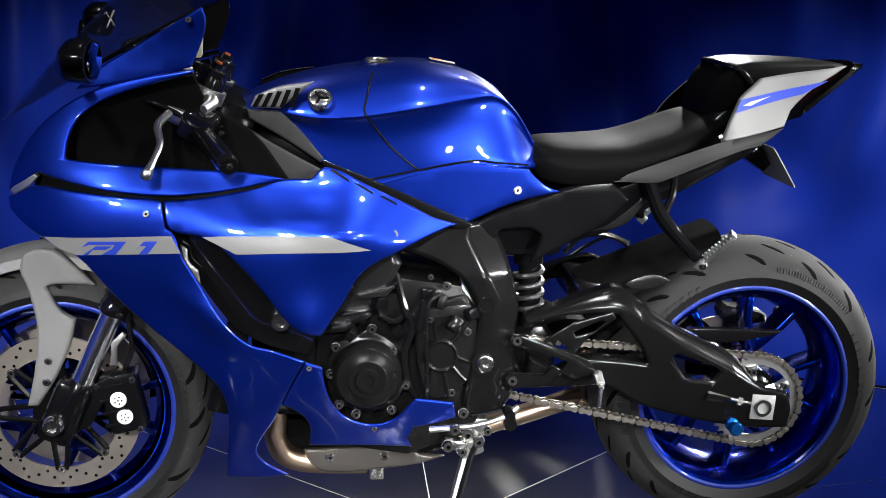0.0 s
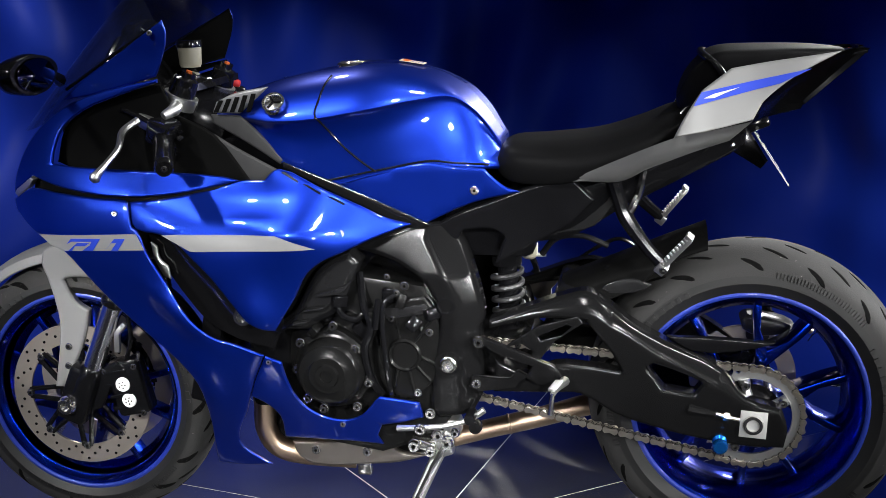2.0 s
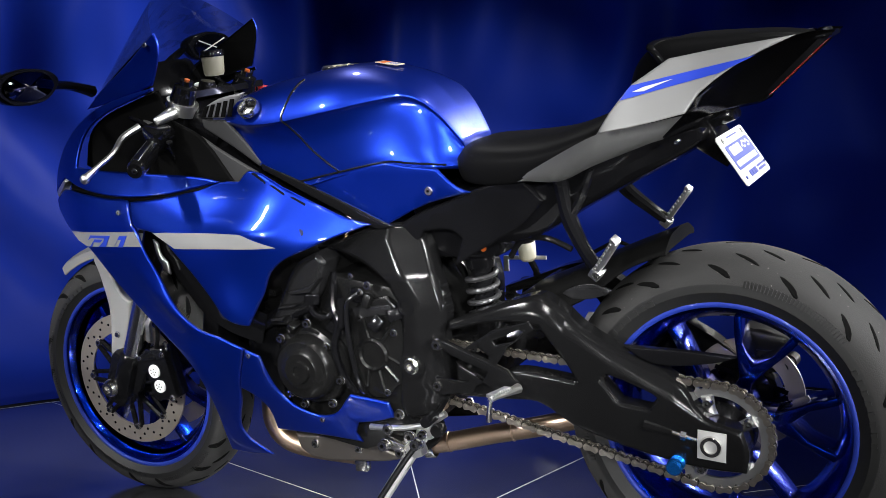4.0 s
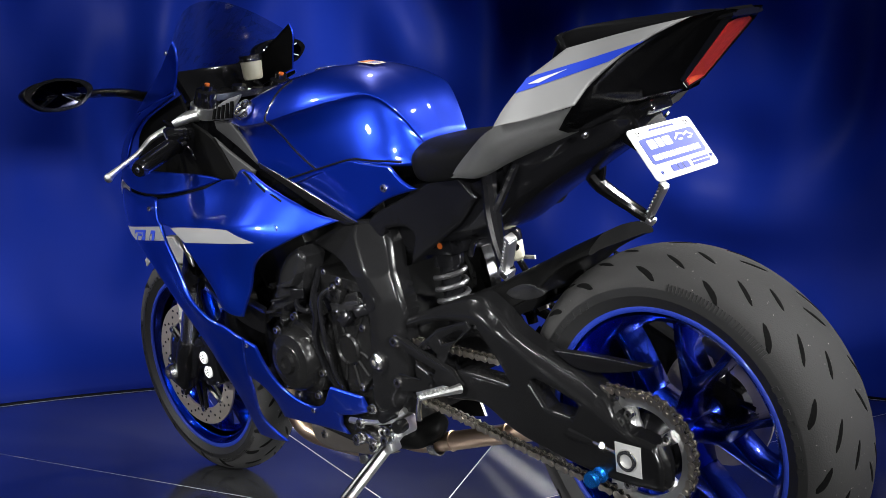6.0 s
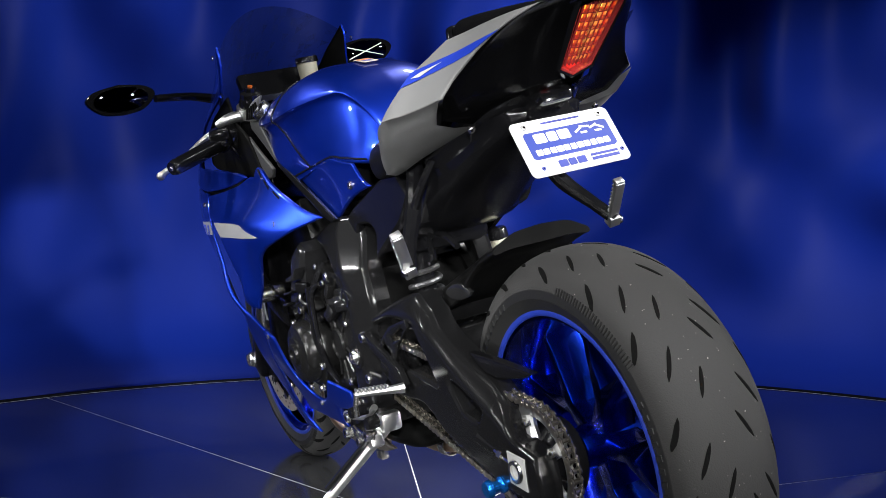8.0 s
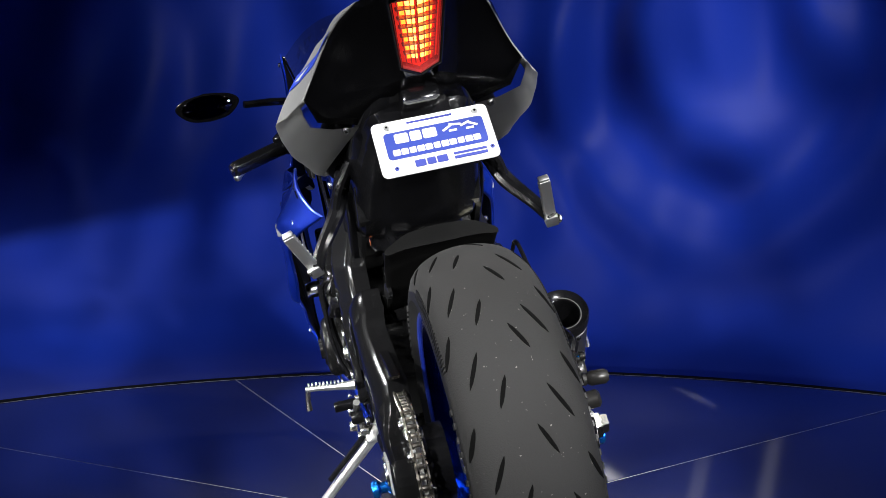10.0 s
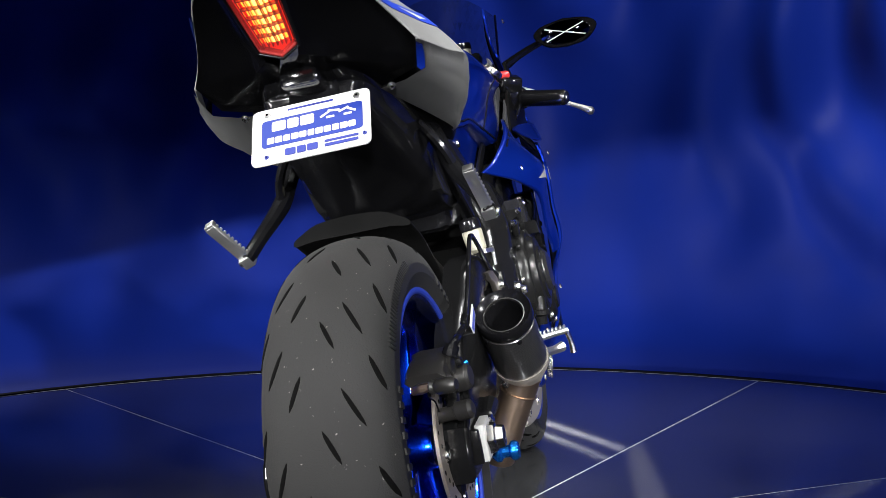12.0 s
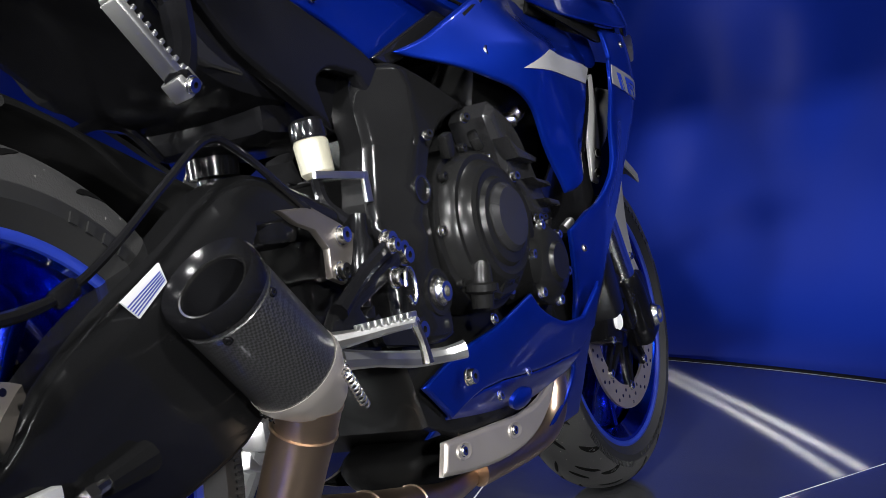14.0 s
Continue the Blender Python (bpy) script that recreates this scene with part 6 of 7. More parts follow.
for k in range(5):
    a, b = Vector((0.576, 0.4660)).lerp(Vector((0.564, 0.4565)), k / 5), Vector((0.5335, 0.4915)).lerp(Vector((0.5285, 0.4825)), k / 5)
    d = (b - a).orthogonal().normalized() * 0.0006
    part("print_bar", prism([tuple(p) for p in (a + d, b + d, b - d, a - d)], 0.1464, 0.1470, 0), INK, label)

# ---- exhaust ----
header = part("exhaust_header", tube([(-0.29, -0.09, 0.36), (-0.283, -0.095, 0.30), (-0.284, -0.095, 0.25), (-0.265, -0.09, 0.208), (-0.215, -0.08, 0.186), (-0.10, -0.06, 0.172)], 0.023, 14), TITAN, BIKE, "heat-tinted exhaust header pipe")
part("exhaust_header", tube([(-0.29, 0.09, 0.36), (-0.283, 0.095, 0.30), (-0.284, 0.095, 0.25), (-0.265, 0.09, 0.208), (-0.215, 0.08, 0.186), (-0.10, 0.05, 0.172)], 0.023, 14), TITAN, BIKE, "heat-tinted exhaust header pipe")
link = part("exhaust_link_pipe", tube([(-0.11, 0.03, 0.168), (-0.02, 0.035, 0.160), (0.07, 0.050, 0.174), (0.17, 0.072, 0.194), (0.26, 0.090, 0.212), (0.33, 0.104, 0.228)], [0.021, 0.021, 0.021, 0.021, 0.022, 0.022], 18), TITAN, BIKE, "heat-tinted titanium link pipe")
elbow = part("exhaust_elbow", tube([(0.395, 0.112, 0.224), (0.401, 0.124, 0.246), (0.406, 0.152, 0.298), (0.409, 0.176, 0.340), (0.414, 0.190, 0.368)], [0.029, 0.030, 0.030, 0.030, 0.031], 22), TITAN, BIKE, "wide heat-tinted exhaust elbow")
part("elbow_end", lathe([(0, -0.006), (0.024, -0.005), (0.029, 0.0), (0.029, 0.01)], along((0.395, 0.112, 0.224), (0.006, 0.012, 0.022)), 22), TITAN, elbow)
part("pipe_joint", tube([(0.32, 0.102, 0.226), (0.36, 0.109, 0.236), (0.392, 0.115, 0.243)], [0.022, 0.023, 0.024], 16), TITAN, link)
for p, d in (((0.07, 0.050, 0.174), (1, 0.2, 0.16)), ((0.21, 0.080, 0.202), (1, 0.2, 0.18))):
    part("weld_ring", lathe([(0.0205, -0.003), (0.0232, -0.0015), (0.0232, 0.0015), (0.0205, 0.003)], along(p, d), 20), TITAN, link)
for p in ((0.4085, 0.170, 0.330), (0.412, 0.184, 0.357)):
    part("weld_ring", lathe([(0.030, -0.002), (0.0325, -0.001), (0.0325, 0.001), (0.030, 0.002)], along(p, (0.1, 0.45, 0.85)), 24), TITAN, elbow)
clamp = part("pipe_clamp", lathe([(0.0215, -0.011), (0.0245, -0.010), (0.0245, 0.010), (0.0215, 0.011)], along((0.03, 0.038, 0.163), (1, 0.1, 0.06)), 20), STEEL, link, "bright pipe clamp")
bolt((0.03, 0.066, 0.150), (0, 1, 0), 0.006, clamp, h=1.4)
mdir = Vector((0.101, 0.0, 0.098)).normalized()
mbase = Vector((0.412, 0.190, 0.366))
muffler = part("muffler", lathe([(0.0272, -0.012), (0.0326, 0.0), (0.0431, 0.022), (0.0454, 0.030), (0.0449, 0.132), (0.0449, 0.134), (0.0435, 0.135), (0.0435, 0.146), (0.0309, 0.150), (0.0299, 0.146), (0.0299, 0.06), (0, 0.06)], along(mbase, mdir), 40), CARBON, BIKE, "short carbon fibre muffler")
ring = part("end_ring", lathe([(0.0450, 0.140), (0.0463, 0.142), (0.0463, 0.158), (0.0444, 0.162), (0.0356, 0.152), (0.0300, 0.150), (0.0300, 0.140), (0.0450, 0.142)], along(mbase, mdir), 48), SATIN, muffler, "black knurled end ring")
part("mouth_ring", lathe([(0.0329, 0.148), (0.0337, 0.1535), (0.0319, 0.1535), (0.0313, 0.148)], along(mbase, mdir), 40), STEEL, ring, "bright inner lip")
part("steel_collar", lathe([(0.0276, -0.016), (0.0340, -0.002), (0.0445, 0.020), (0.0464, 0.027), (0.0464, 0.034), (0.0449, 0.034)], along(mbase, mdir), 40), PLATE_METAL, muffler, "dull steel collar")
for k in range(5):
    a = math.tau * k / 5 + 0.4
    u = mdir.orthogonal().normalized()
    n_ = u * math.cos(a) + mdir.cross(u) * math.sin(a)
    bolt(mbase + mdir * 0.130 + n_ * 0.0450, n_, 0.0045, muffler, SATIN)
    if k % 2 == 0:
        part("spring", coil(mbase - mdir * 0.035 + n_ * 0.036, mbase + mdir * 0.018 + n_ * 0.046, 0.004, 9, 0.0011), STEEL, muffler, "small steel retaining spring")
sh = part("heat_shield", skin([(-0.227, 0.221), (-0.019, 0.223), (0.01, 0.207), (0.06, 0.2), (0.004, 0.184), (-0.067, 0.176), (-0.184, 0.171), (-0.219, 0.187)], flat(0.102), th=0.006, roll=0.006), SHIELD, BIKE, "grey metal heat shield plate")
for x in (-0.175, -0.065):
    bolt((x, -0.103, 0.205), (0, -1, 0), 0.010, sh)
sh = part("heat_shield", skin([(0.095, 0.250), (-0.020, 0.246), (-0.144, 0.246), (-0.235, 0.272), (-0.190, 0.232), (-0.138, 0.208), (-0.057, 0.198), (0.030, 0.202), (0.110, 0.212)], flat(0.130), th=0.006, roll=0.006, side=1), PLATE_METAL, BIKE, "grey metal heat shield plate")
for x, z in ((0.062, 0.232), (-0.075, 0.228)):
    part("pressed_slot", lathe([(0, -0.001), (0.010, 0.000), (0.014, 0.002), (0.016, -0.002)], along((x, 0.1305, z), (0, 1, 0)) @ Matrix.Diagonal((1.2, 0.7, 1, 1)), 20), PLATE_METAL, sh)
    bolt((x, 0.130, z), (0, 1, 0), 0.007, sh)
part("shield_clamp", chunk((-0.078, -0.075, 0.158), (0.03, 0.02, 0.03), 0.004), STEEL, BIKE, "bright exhaust clamp")
part("belly_pan", loft([(-0.30, [(0, 0.19), (0.06, 0.20), (0.085, 0.26), (0.05, 0.30), (0, 0.30)]), (-0.18, [(0, 0.165), (0.05, 0.175), (0.08, 0.22), (0.05, 0.26), (0, 0.26)]), (0.03, [(0, 0.175), (0.04, 0.18), (0.07, 0.21), (0.05, 0.24), (0, 0.24)]), (0.07, [(0, 0.195), (0.02, 0.198), (0.03, 0.212), (0.02, 0.228), (0, 0.23)]), (0.08, [(0, 0.208), (0.004, 0.209), (0.005, 0.212), (0.004, 0.215), (0, 0.216)])], 4, 3), MATT, BIKE, "black collector box under the engine")

# ---- front end ----
STEER = Vector((0.407, 0, 0.914))
FRONT_END = []
for s in (-1, 1):
    f0 = Vector((-0.688, s * 0.116, 0.30))
    before = set(bpy.data.objects)
    leg = part("fork_leg", lathe([(0, 0.05), (0.0215, 0.05), (0.0215, 0.28), (0, 0.28)], along(f0, STEER), 24), CHROME, BIKE, "bright fork slider")
    part("lower_leg", lathe([(0, -0.03), (0.024, -0.03), (0.030, -0.01), (0.030, 0.06), (0.026, 0.085), (0.0228, 0.09), (0, 0.09)], along(f0, STEER), 24), SATIN, leg, "black lower fork casting")
    part("fork_foot", chunk(f0 + Vector((0.0, 0, 0.02)), (0.07, 0.05, 0.13), 0.014, (0, 24, 0)), SATIN, leg, "black axle clamp")
    part("upper_tube", lathe([(0, 0.240), (0.026, 0.240), (0.029, 0.246), (0.029, 0.258), (0.0265, 0.262), (0.0265, 0.274), (0.029, 0.278), (0.029, 0.294), (0.0275, 0.298), (0.0275, 0.72), (0.025, 0.735), (0, 0.735)], along(f0, STEER), 24), BLACK, leg, "black upper fork tube")
    part("fork_cap", lathe([(0, 0.735), (0.024, 0.735), (0.024, 0.748), (0.014, 0.752), (0.014, 0.762), (0, 0.762)], along(f0, STEER), 20), BLACK, leg)
    part("preload_knob", lathe([(0, 0.760), (0.006, 0.760), (0.006, 0.765), (0, 0.765)], along(f0, STEER), 12), ORANGE, leg, "orange anodised fork adjuster")
    part("clamp_ring", lathe([(0.0276, 0.69), (0.034, 0.69), (0.034, 0.715), (0.0276, 0.715)], along(f0, STEER), 24, closed=True), ALLOY, leg, "bare alloy handlebar clamp")
    part("axle_nut", lathe([(0, 0.004), (0.009, 0.004), (0.010, 0.014), (0.016, 0.014), (0.018, 0.008), (0.021, 0.004), (0.022, -0.02), (0, -0.02)], along((-0.705, s * (0.146 if s < 0 else 0.139), 0.303), (0, s, 0)), 12), STEEL, leg, "bright axle nut")
    brake_disc("front_brake_disc", 0.160, 0.118, s * 0.072, (-0.71, 0.30), 8)
    cal = part("front_caliper", chunk((-0.578, s * 0.098, 0.335), (0.075, 0.05, 0.125), 0.012, (0, -12, 0)), SATIN, BIKE, "black radial brake caliper")
    part("caliper_arm", prism([(-0.70, 0.33), (-0.655, 0.36), (-0.60, 0.395), (-0.575, 0.385), (-0.61, 0.345), (-0.64, 0.29), (-0.68, 0.275)], s * 0.108, s * 0.124, 0.004), SATIN, cal)
    for x, z in ((-0.585, 0.345), (-0.574, 0.310)):
        part("piston_cap", lathe([(0, 0.003), (0.013, 0.003), (0.0155, 0.001), (0.0165, -0.006), (0, -0.006)], along((x, s * 0.125, z), (0, s, 0)), 20), WHITE, cal, "white round piston cap")
    for k in range(4):
        part("fin", chunk((-0.60 + 0.004 * k, s * 0.122, 0.372 - 0.026 * k), (0.05, 0.008, 0.008), 0.002, (0, -12, 0)), SATIN, cal)
    for x, z in ((-0.558, 0.385), (-0.545, 0.282), (-0.625, 0.372)):
        bolt((x, s * 0.122, z), (0, s, 0), 0.007, cal)
    part("bleed_nipple", tube([(-0.553, s * 0.11, 0.395), (-0.548, s * 0.115, 0.415)], 0.004, 6, 1), STEEL, cal)
    part("hose", tube([(-0.575, s * 0.115, 0.40), (-0.555, s * 0.125, 0.45), (-0.56, s * 0.12, 0.52), (-0.55, s * 0.11, 0.60)], 0.005, 8), BLACK, cal)
    part("caliper_stay", prism([(-0.598, 0.415), (-0.586, 0.415), (-0.582, 0.455), (-0.565, 0.475), (-0.572, 0.482), (-0.594, 0.462)], s * 0.112, s * 0.122, 0.002), ALLOY, cal)
    if s > 0:
        FRONT_END += [ob for ob in bpy.data.objects if ob not in before and ob.parent is BIKE]
    # clip-on bar
    grip0, grip1 = Vector((-0.425, s * 0.155, 0.893)), Vector((-0.351, -0.330, 0.847)) if s < 0 else Vector((-0.372, 0.286, 0.864))
    bar = part("handlebar", tube([(-0.405, s * 0.110, 0.915), grip0, grip1], [0.013, 0.0125, 0.0125], 12, 4), BLACK, BIKE, "black clip-on handlebar")
    part("grip", tube([grip0.lerp(grip1, 0.28), grip0.lerp(grip1, 0.33), grip0.lerp(grip1, 0.93), grip0.lerp(grip1, 0.95)], [0.024, 0.0195, 0.0190, 0.017], 16, 3), SATIN, bar, "black rubber grip")
    part("bar_end", tube([grip0.lerp(grip1, 0.95), grip0.lerp(grip1, 1.0), grip0.lerp(grip1, 1.06)], [0.018, 0.019, 0.015], 16, 2), BLACK, bar, "black bar end weight")
    bolt(grip0.lerp(grip1, 1.06), grip1 - grip0, 0.006, bar)
    part("switchgear", chunk(grip0.lerp(grip1, 0.10), (0.045, 0.055, 0.05), 0.008, (0, 20, s * 20)), BLACK, bar)
    part("lever_clamp", chunk(grip0.lerp(grip1, 0.02) + Vector((-0.025, 0, 0.012)), (0.05, 0.03, 0.03), 0.006, (0, 20, s * 20)), ALLOY if s < 0 else BLACK, bar)
    part("control_lever", tube([(-0.462, s * 0.185, 0.912), (-0.478, s * 0.220, 0.895), (-0.470, s * 0.262, 0.870), (-0.476, s * 0.305, 0.848), (-0.483, s * 0.334, 0.831)], [0.008, 0.0075, 0.006, 0.0055, 0.009], 8), ALLOY, bar, "bright alloy lever with ball end")
    part("lever_ball", lathe([(0.0105 * math.sin(math.pi * k / 8), -0.0105 * math.cos(math.pi * k / 8)) for k in range(9)], pose(-0.484, s * 0.336, 0.829), 14), ALLOY, bar)
    # mirror on its arm
    mir = part("mirror", loft([(-0.505, [(0, 1.03), (0.02, 1.025), (0.03, 1.01), (0.02, 0.99), (0, 0.985)]), (-0.490, [(0, 1.045), (0.055, 1.035), (0.075, 1.015), (0.045, 0.985), (0, 0.978)]), (-0.462, [(0, 1.048), (0.060, 1.038), (0.082, 1.015), (0.05, 0.983), (0, 0.975)]), (-0.455, [(0, 1.046), (0.058, 1.036), (0.080, 1.015), (0.048, 0.985), (0, 0.977)])], 3, 4), SATIN, BIKE, "black rear-view mirror")
    mir.location = (-0.10, -0.375, 0.008) if s < 0 else (-0.19, 0.304, 0.038)
    part("mirror_glass", lathe([(0, 0.001), (0.028, 0.001), (0.029, 0), (0, -0.001)], Matrix.Translation((-0.4525, 0, 1.012)) @ Matrix.Diagonal((1, 2.2, 1, 1)) @ pose(0, 0, 0, 0, 90, 0), 28), DARK_GLASS, mir, "mirror glass, coloured dark for the dim room it reflects")
    if s > 0:
        for e in (-1, 1):
            part("tape", tube([(-0.4505, -0.05, 1.012 - e * 0.016), (-0.4505, 0.05, 1.012 + e * 0.016)], 0.0016, 6, 1), WHITE, mir, "white tape cross")
    part("mirror_arm", tube([(-0.66, s * 0.105, 0.985), (-0.635, -0.19, 1.005), (-0.60, -0.285, 1.012)] if s < 0 else [(-0.66, 0.105, 0.985), (-0.675, 0.17, 1.02), (-0.685, 0.235, 1.044)], [0.014, 0.010, 0.009], 8), BLACK, BIKE, "black mirror arm")
    # headlamp corner
    part("position_lamp", skin([(-0.751, 0.766), (-0.739, 0.788), (-0.703, 0.802), (-0.695, 0.797), (-0.709, 0.781), (-0.743, 0.76)], over(BODY, 0.001 - (TRIM_RIGHT if s > 0 else 0)), th=0.02, roll=0.003, side=s), ALLOY, BIKE, "bright position lamp lens")
    for (x, z), d in (((-0.501, 0.741), BODY), ((-0.060, 0.700), BODY), ((-0.216, 0.446), BODY), ((-0.09, 0.30), BODY)):
        y = float(d(np.array([x]), np.array([z]))[0]) - (TRIM_RIGHT if s > 0 else 0)
        if x < 0.05 and z > 0.2:
            e = 1 if s > 0 and z > 0.6 else 0
            bolt((x + 0.019 * e, s * (y + 0.001), z + 0.010 * e), (0, s, 0.2), 0.0095 if z > 0.69 and x > -0.1 else 0.006, BIKE)
    bolt((0.182, -0.138, 0.765) if s < 0 else (0.205, 0.117, 0.772), (0, s, 0.1), 0.0085, BIKE)

part("front_fender", lathe([(0.300, -0.068), (0.318, -0.064), (0.328, -0.045), (0.332, -0.02), (0.333, 0), (0.332, 0.02), (0.328, 0.045), (0.318, 0.064), (0.300, 0.068), (0.298, 0.066), (0.324, 0.04), (0.329, 0), (0.324, -0.04), (0.298, -0.066)], pose(-0.71, 0, 0.30, 90, 0, 0), 24, arc=(62, 124), closed=True), SILVER, BIKE, "matt silver front fender")
both("fender_side", SILVER, [(-0.765, 0.594), (-0.758, 0.625), (-0.738, 0.635), (-0.7, 0.636), (-0.682, 0.622), (-0.626, 0.564), (-0.701, 0.566), (-0.717, 0.562), (-0.694, 0.512), (-0.667, 0.494), (-0.679, 0.446), (-0.712, 0.372), (-0.747, 0.318), (-0.767, 0.318), (-0.749, 0.396), (-0.739, 0.47), (-0.746, 0.524), (-0.756, 0.568)], flat(0.082), th=0.012, roll=0.006, label="matt silver fender side")
for s in (-1, 1):
    for x, z in ((-0.722, 0.412), (-0.728, 0.368)):
        bolt((x, s * 0.083, z), (0, s, 0), 0.008, BIKE)

# cockpit
part("top_yoke", prism([(-0.46, 0.935), (-0.37, 0.958), (-0.37, 0.972), (-0.46, 0.952)], -0.135, 0.135, 0.006), BLACK, BIKE, "black top yoke")
part("ignition_switch", lathe([(0, 0.018), (0.016, 0.018), (0.019, 0.010), (0.019, -0.02), (0, -0.02)], pose(-0.42, -0.005, 0.968, 0, 15, 0), 20), BLACK, BIKE)
part("key", chunk((-0.445, 0.025, 0.972), (0.05, 0.026, 0.008), 0.003, (0, 15, 20)), WHITE, BIKE, "white key fob tag")
part("dashboard", chunk((-0.52, 0, 0.985), (0.03, 0.19, 0.11), 0.012, (0, -35, 0)), BLACK, BIKE, "black instrument panel")
part("inner_cowl", chunk((-0.55, 0, 0.88), (0.22, 0.26, 0.12), 0.03, (0, -20, 0)), SATIN, BIKE, "black inner cowl")
fres = part("front_reservoir", lathe([(0, -0.028), (0.020, -0.026), (0.023, -0.02), (0.025, 0.016), (0, 0.016)], pose(-0.447, 0.060, 1.018), 20), MILKY, BIKE, "milky front brake fluid reservoir")
part("cap", lathe([(0, 0.016), (0.027, 0.016), (0.028, 0.020), (0.027, 0.030), (0, 0.031)], pose(-0.447, 0.060, 1.018), 20), BLACK, fres, "black reservoir cap")
part("stay", tube([(-0.445, 0.06, 0.99), (-0.435, 0.08, 0.965), (-0.43, 0.12, 0.945)], 0.006, 8), SATIN, fres)
part("switch_button", chunk((-0.389, 0.158, 0.948), (0.024, 0.026, 0.016), 0.005, (0, 15, 20)), RED, BIKE, "red stop switch")
part("yoke_nut", lathe([(0, 0.012), (0.014, 0.012), (0.018, 0.006), (0.018, -0.01), (0, -0.01)], pose(-0.41, 0.04, 0.962, 0, 15, 0), 6), BLACK, BIKE)
for k in range(6):
    y0 = -0.12 + 0.045 * k
    part("cable", tube([(-0.42, y0 * 1.1, 0.90), (-0.46, y0 * 0.9, 0.87 - 0.01 * (k % 3)), (-0.47, y0 * 0.6, 0.80), (-0.42, y0 * 0.5, 0.74)], 0.0045, 7), BLACK, BIKE)
for s in (-1, 1):
    part("screen_edge", tube([(-0.64, s * 0.117, 0.967), (-0.53, s * 0.140, 1.030), (-0.415, s * 0.162, 1.092)], 0.003, 6), BLACK, BIKE)
    bolt((-0.425, s * 0.176, 1.076), (0, s, 0.2), 0.006, BIKE)


# tank seams
TANK_SHAPE = BVHTree.FromPolygons([v.co.copy() for v in tank_ob.data.vertices], [tuple(f.vertices) for f in tank_ob.data.polygons])


def seam(points, r=0.0022):
    """A dark joint that lies on the tank's skin."""
    for s in (-1, 1):
        line = []
        for p in curve_through([(x, s * y, z) for x, y, z in points], 6):
            spot, nrm, _, _ = TANK_SHAPE.find_nearest(p)
            line.append(spot + nrm * 0.0007)
        part("panel_seam", tube(line, r, 6, 1), BLACK, tank_ob, "dark panel seam")


seam([(-0.095, 0.10, 0.984), (-0.107, 0.145, 0.945), (-0.112, 0.171, 0.912), (-0.075, 0.158, 0.862), (-0.04, 0.150, 0.828), (-0.008, 0.143, 0.803)])
seam([(-0.105, 0.150, 0.786), (-0.05, 0.146, 0.796), (-0.008, 0.142, 0.804), (0.09, 0.134, 0.821), (0.14, 0.128, 0.817), (0.21, 0.11, 0.81)])

# ---- number plate and tail lamp ----
UP, RIGHT = Vector((-0.545, 0, 0.838)), Vector((0, 1, 0))
OUT = RIGHT.cross(UP)
PLATE = Matrix.Translation((0.735, 0.006, 0.801)) @ Matrix((RIGHT, UP, OUT)).transposed().to_4x4()


def sheet_card(w, h, r, th, m, z=0.0):
    """A thin card with rounded corners."""
    pts = []
    for cx, cy, a0 in ((w / 2 - r, h / 2 - r, 0), (-w / 2 + r, h / 2 - r, 90), (-w / 2 + r, -h / 2 + r, 180), (w / 2 - r, -h / 2 + r, 270)):
        pts += [(cx + r * math.cos(radians(a0 + 22.5 * k)), cy + r * math.sin(radians(a0 + 22.5 * k))) for k in range(5)]
    bm = bmesh.new()
    f = bm.faces.new([bm.verts.new((x, y, z)) for x, y in pts])
    ext = bmesh.ops.extrude_face_region(bm, geom=[f])
    for v in [g for g in ext["geom"] if isinstance(g, bmesh.types.BMVert)]:
        v.co.z += th
    bm.transform(m)
    return bm


plate = part("licence_plate", sheet_card(0.178, 0.098, 0.009, 0.002, PLATE), PLATE_WHITE, BIKE, "white dealer plate with a blue panel")
part("blue_panel", sheet_card(0.152, 0.048, 0.006, 0.0008, PLATE @ Matrix.Translation((0.002, 0.004, 0.002))), PLATE_BLUE, plate, "blue printed panel")
part("top_strip", sheet_card(0.172, 0.012, 0.003, 0.0004, PLATE @ Matrix.Translation((0, 0.040, 0.002))), WHITE, plate)


def print_bar(x, y, w, h, mat, z=0.0028, turn=0):
    part("print_bar", sheet_card(w, h, min(w, h) * 0.16, 0.0005, PLATE @ Matrix.Translation((x, y, z)) @ pose(0, 0, 0, 0, 0, turn)), mat, plate)


for k, w in enumerate((0.021, 0.017, 0.021)):
    print_bar(-0.048 + 0.0215 * k, 0.015, w, 0.017, PLATE_WHITE)
for k in range(11):
    print_bar(-0.060 + 0.0122 * k, -0.009, (0.0112, 0.0106, 0.0098)[k % 3], 0.0105, PLATE_WHITE)
for k, (x, y, w, t) in enumerate(((0.022, 0.017, 0.016, 30), (0.035, 0.021, 0.018, -8), (0.050, 0.019, 0.016, 20), (0.062, 0.016, 0.014, -30), (0.030, 0.011, 0.012, 0), (0.056, 0.010, 0.012, 0))):
    print_bar(x, y, w, 0.0035, PLATE_WHITE, turn=t)
for k, w in enumerate((0.016, 0.013, 0.016)):
    print_bar(-0.030 + 0.0165 * k, -0.034, w, 0.012, INK)
print_bar(0.046, -0.030, 0.05, 0.004, INK)
print_bar(0.046, -0.037, 0.05, 0.005, INK)
print_bar(0.0, 0.040, 0.07, 0.0035, INK)
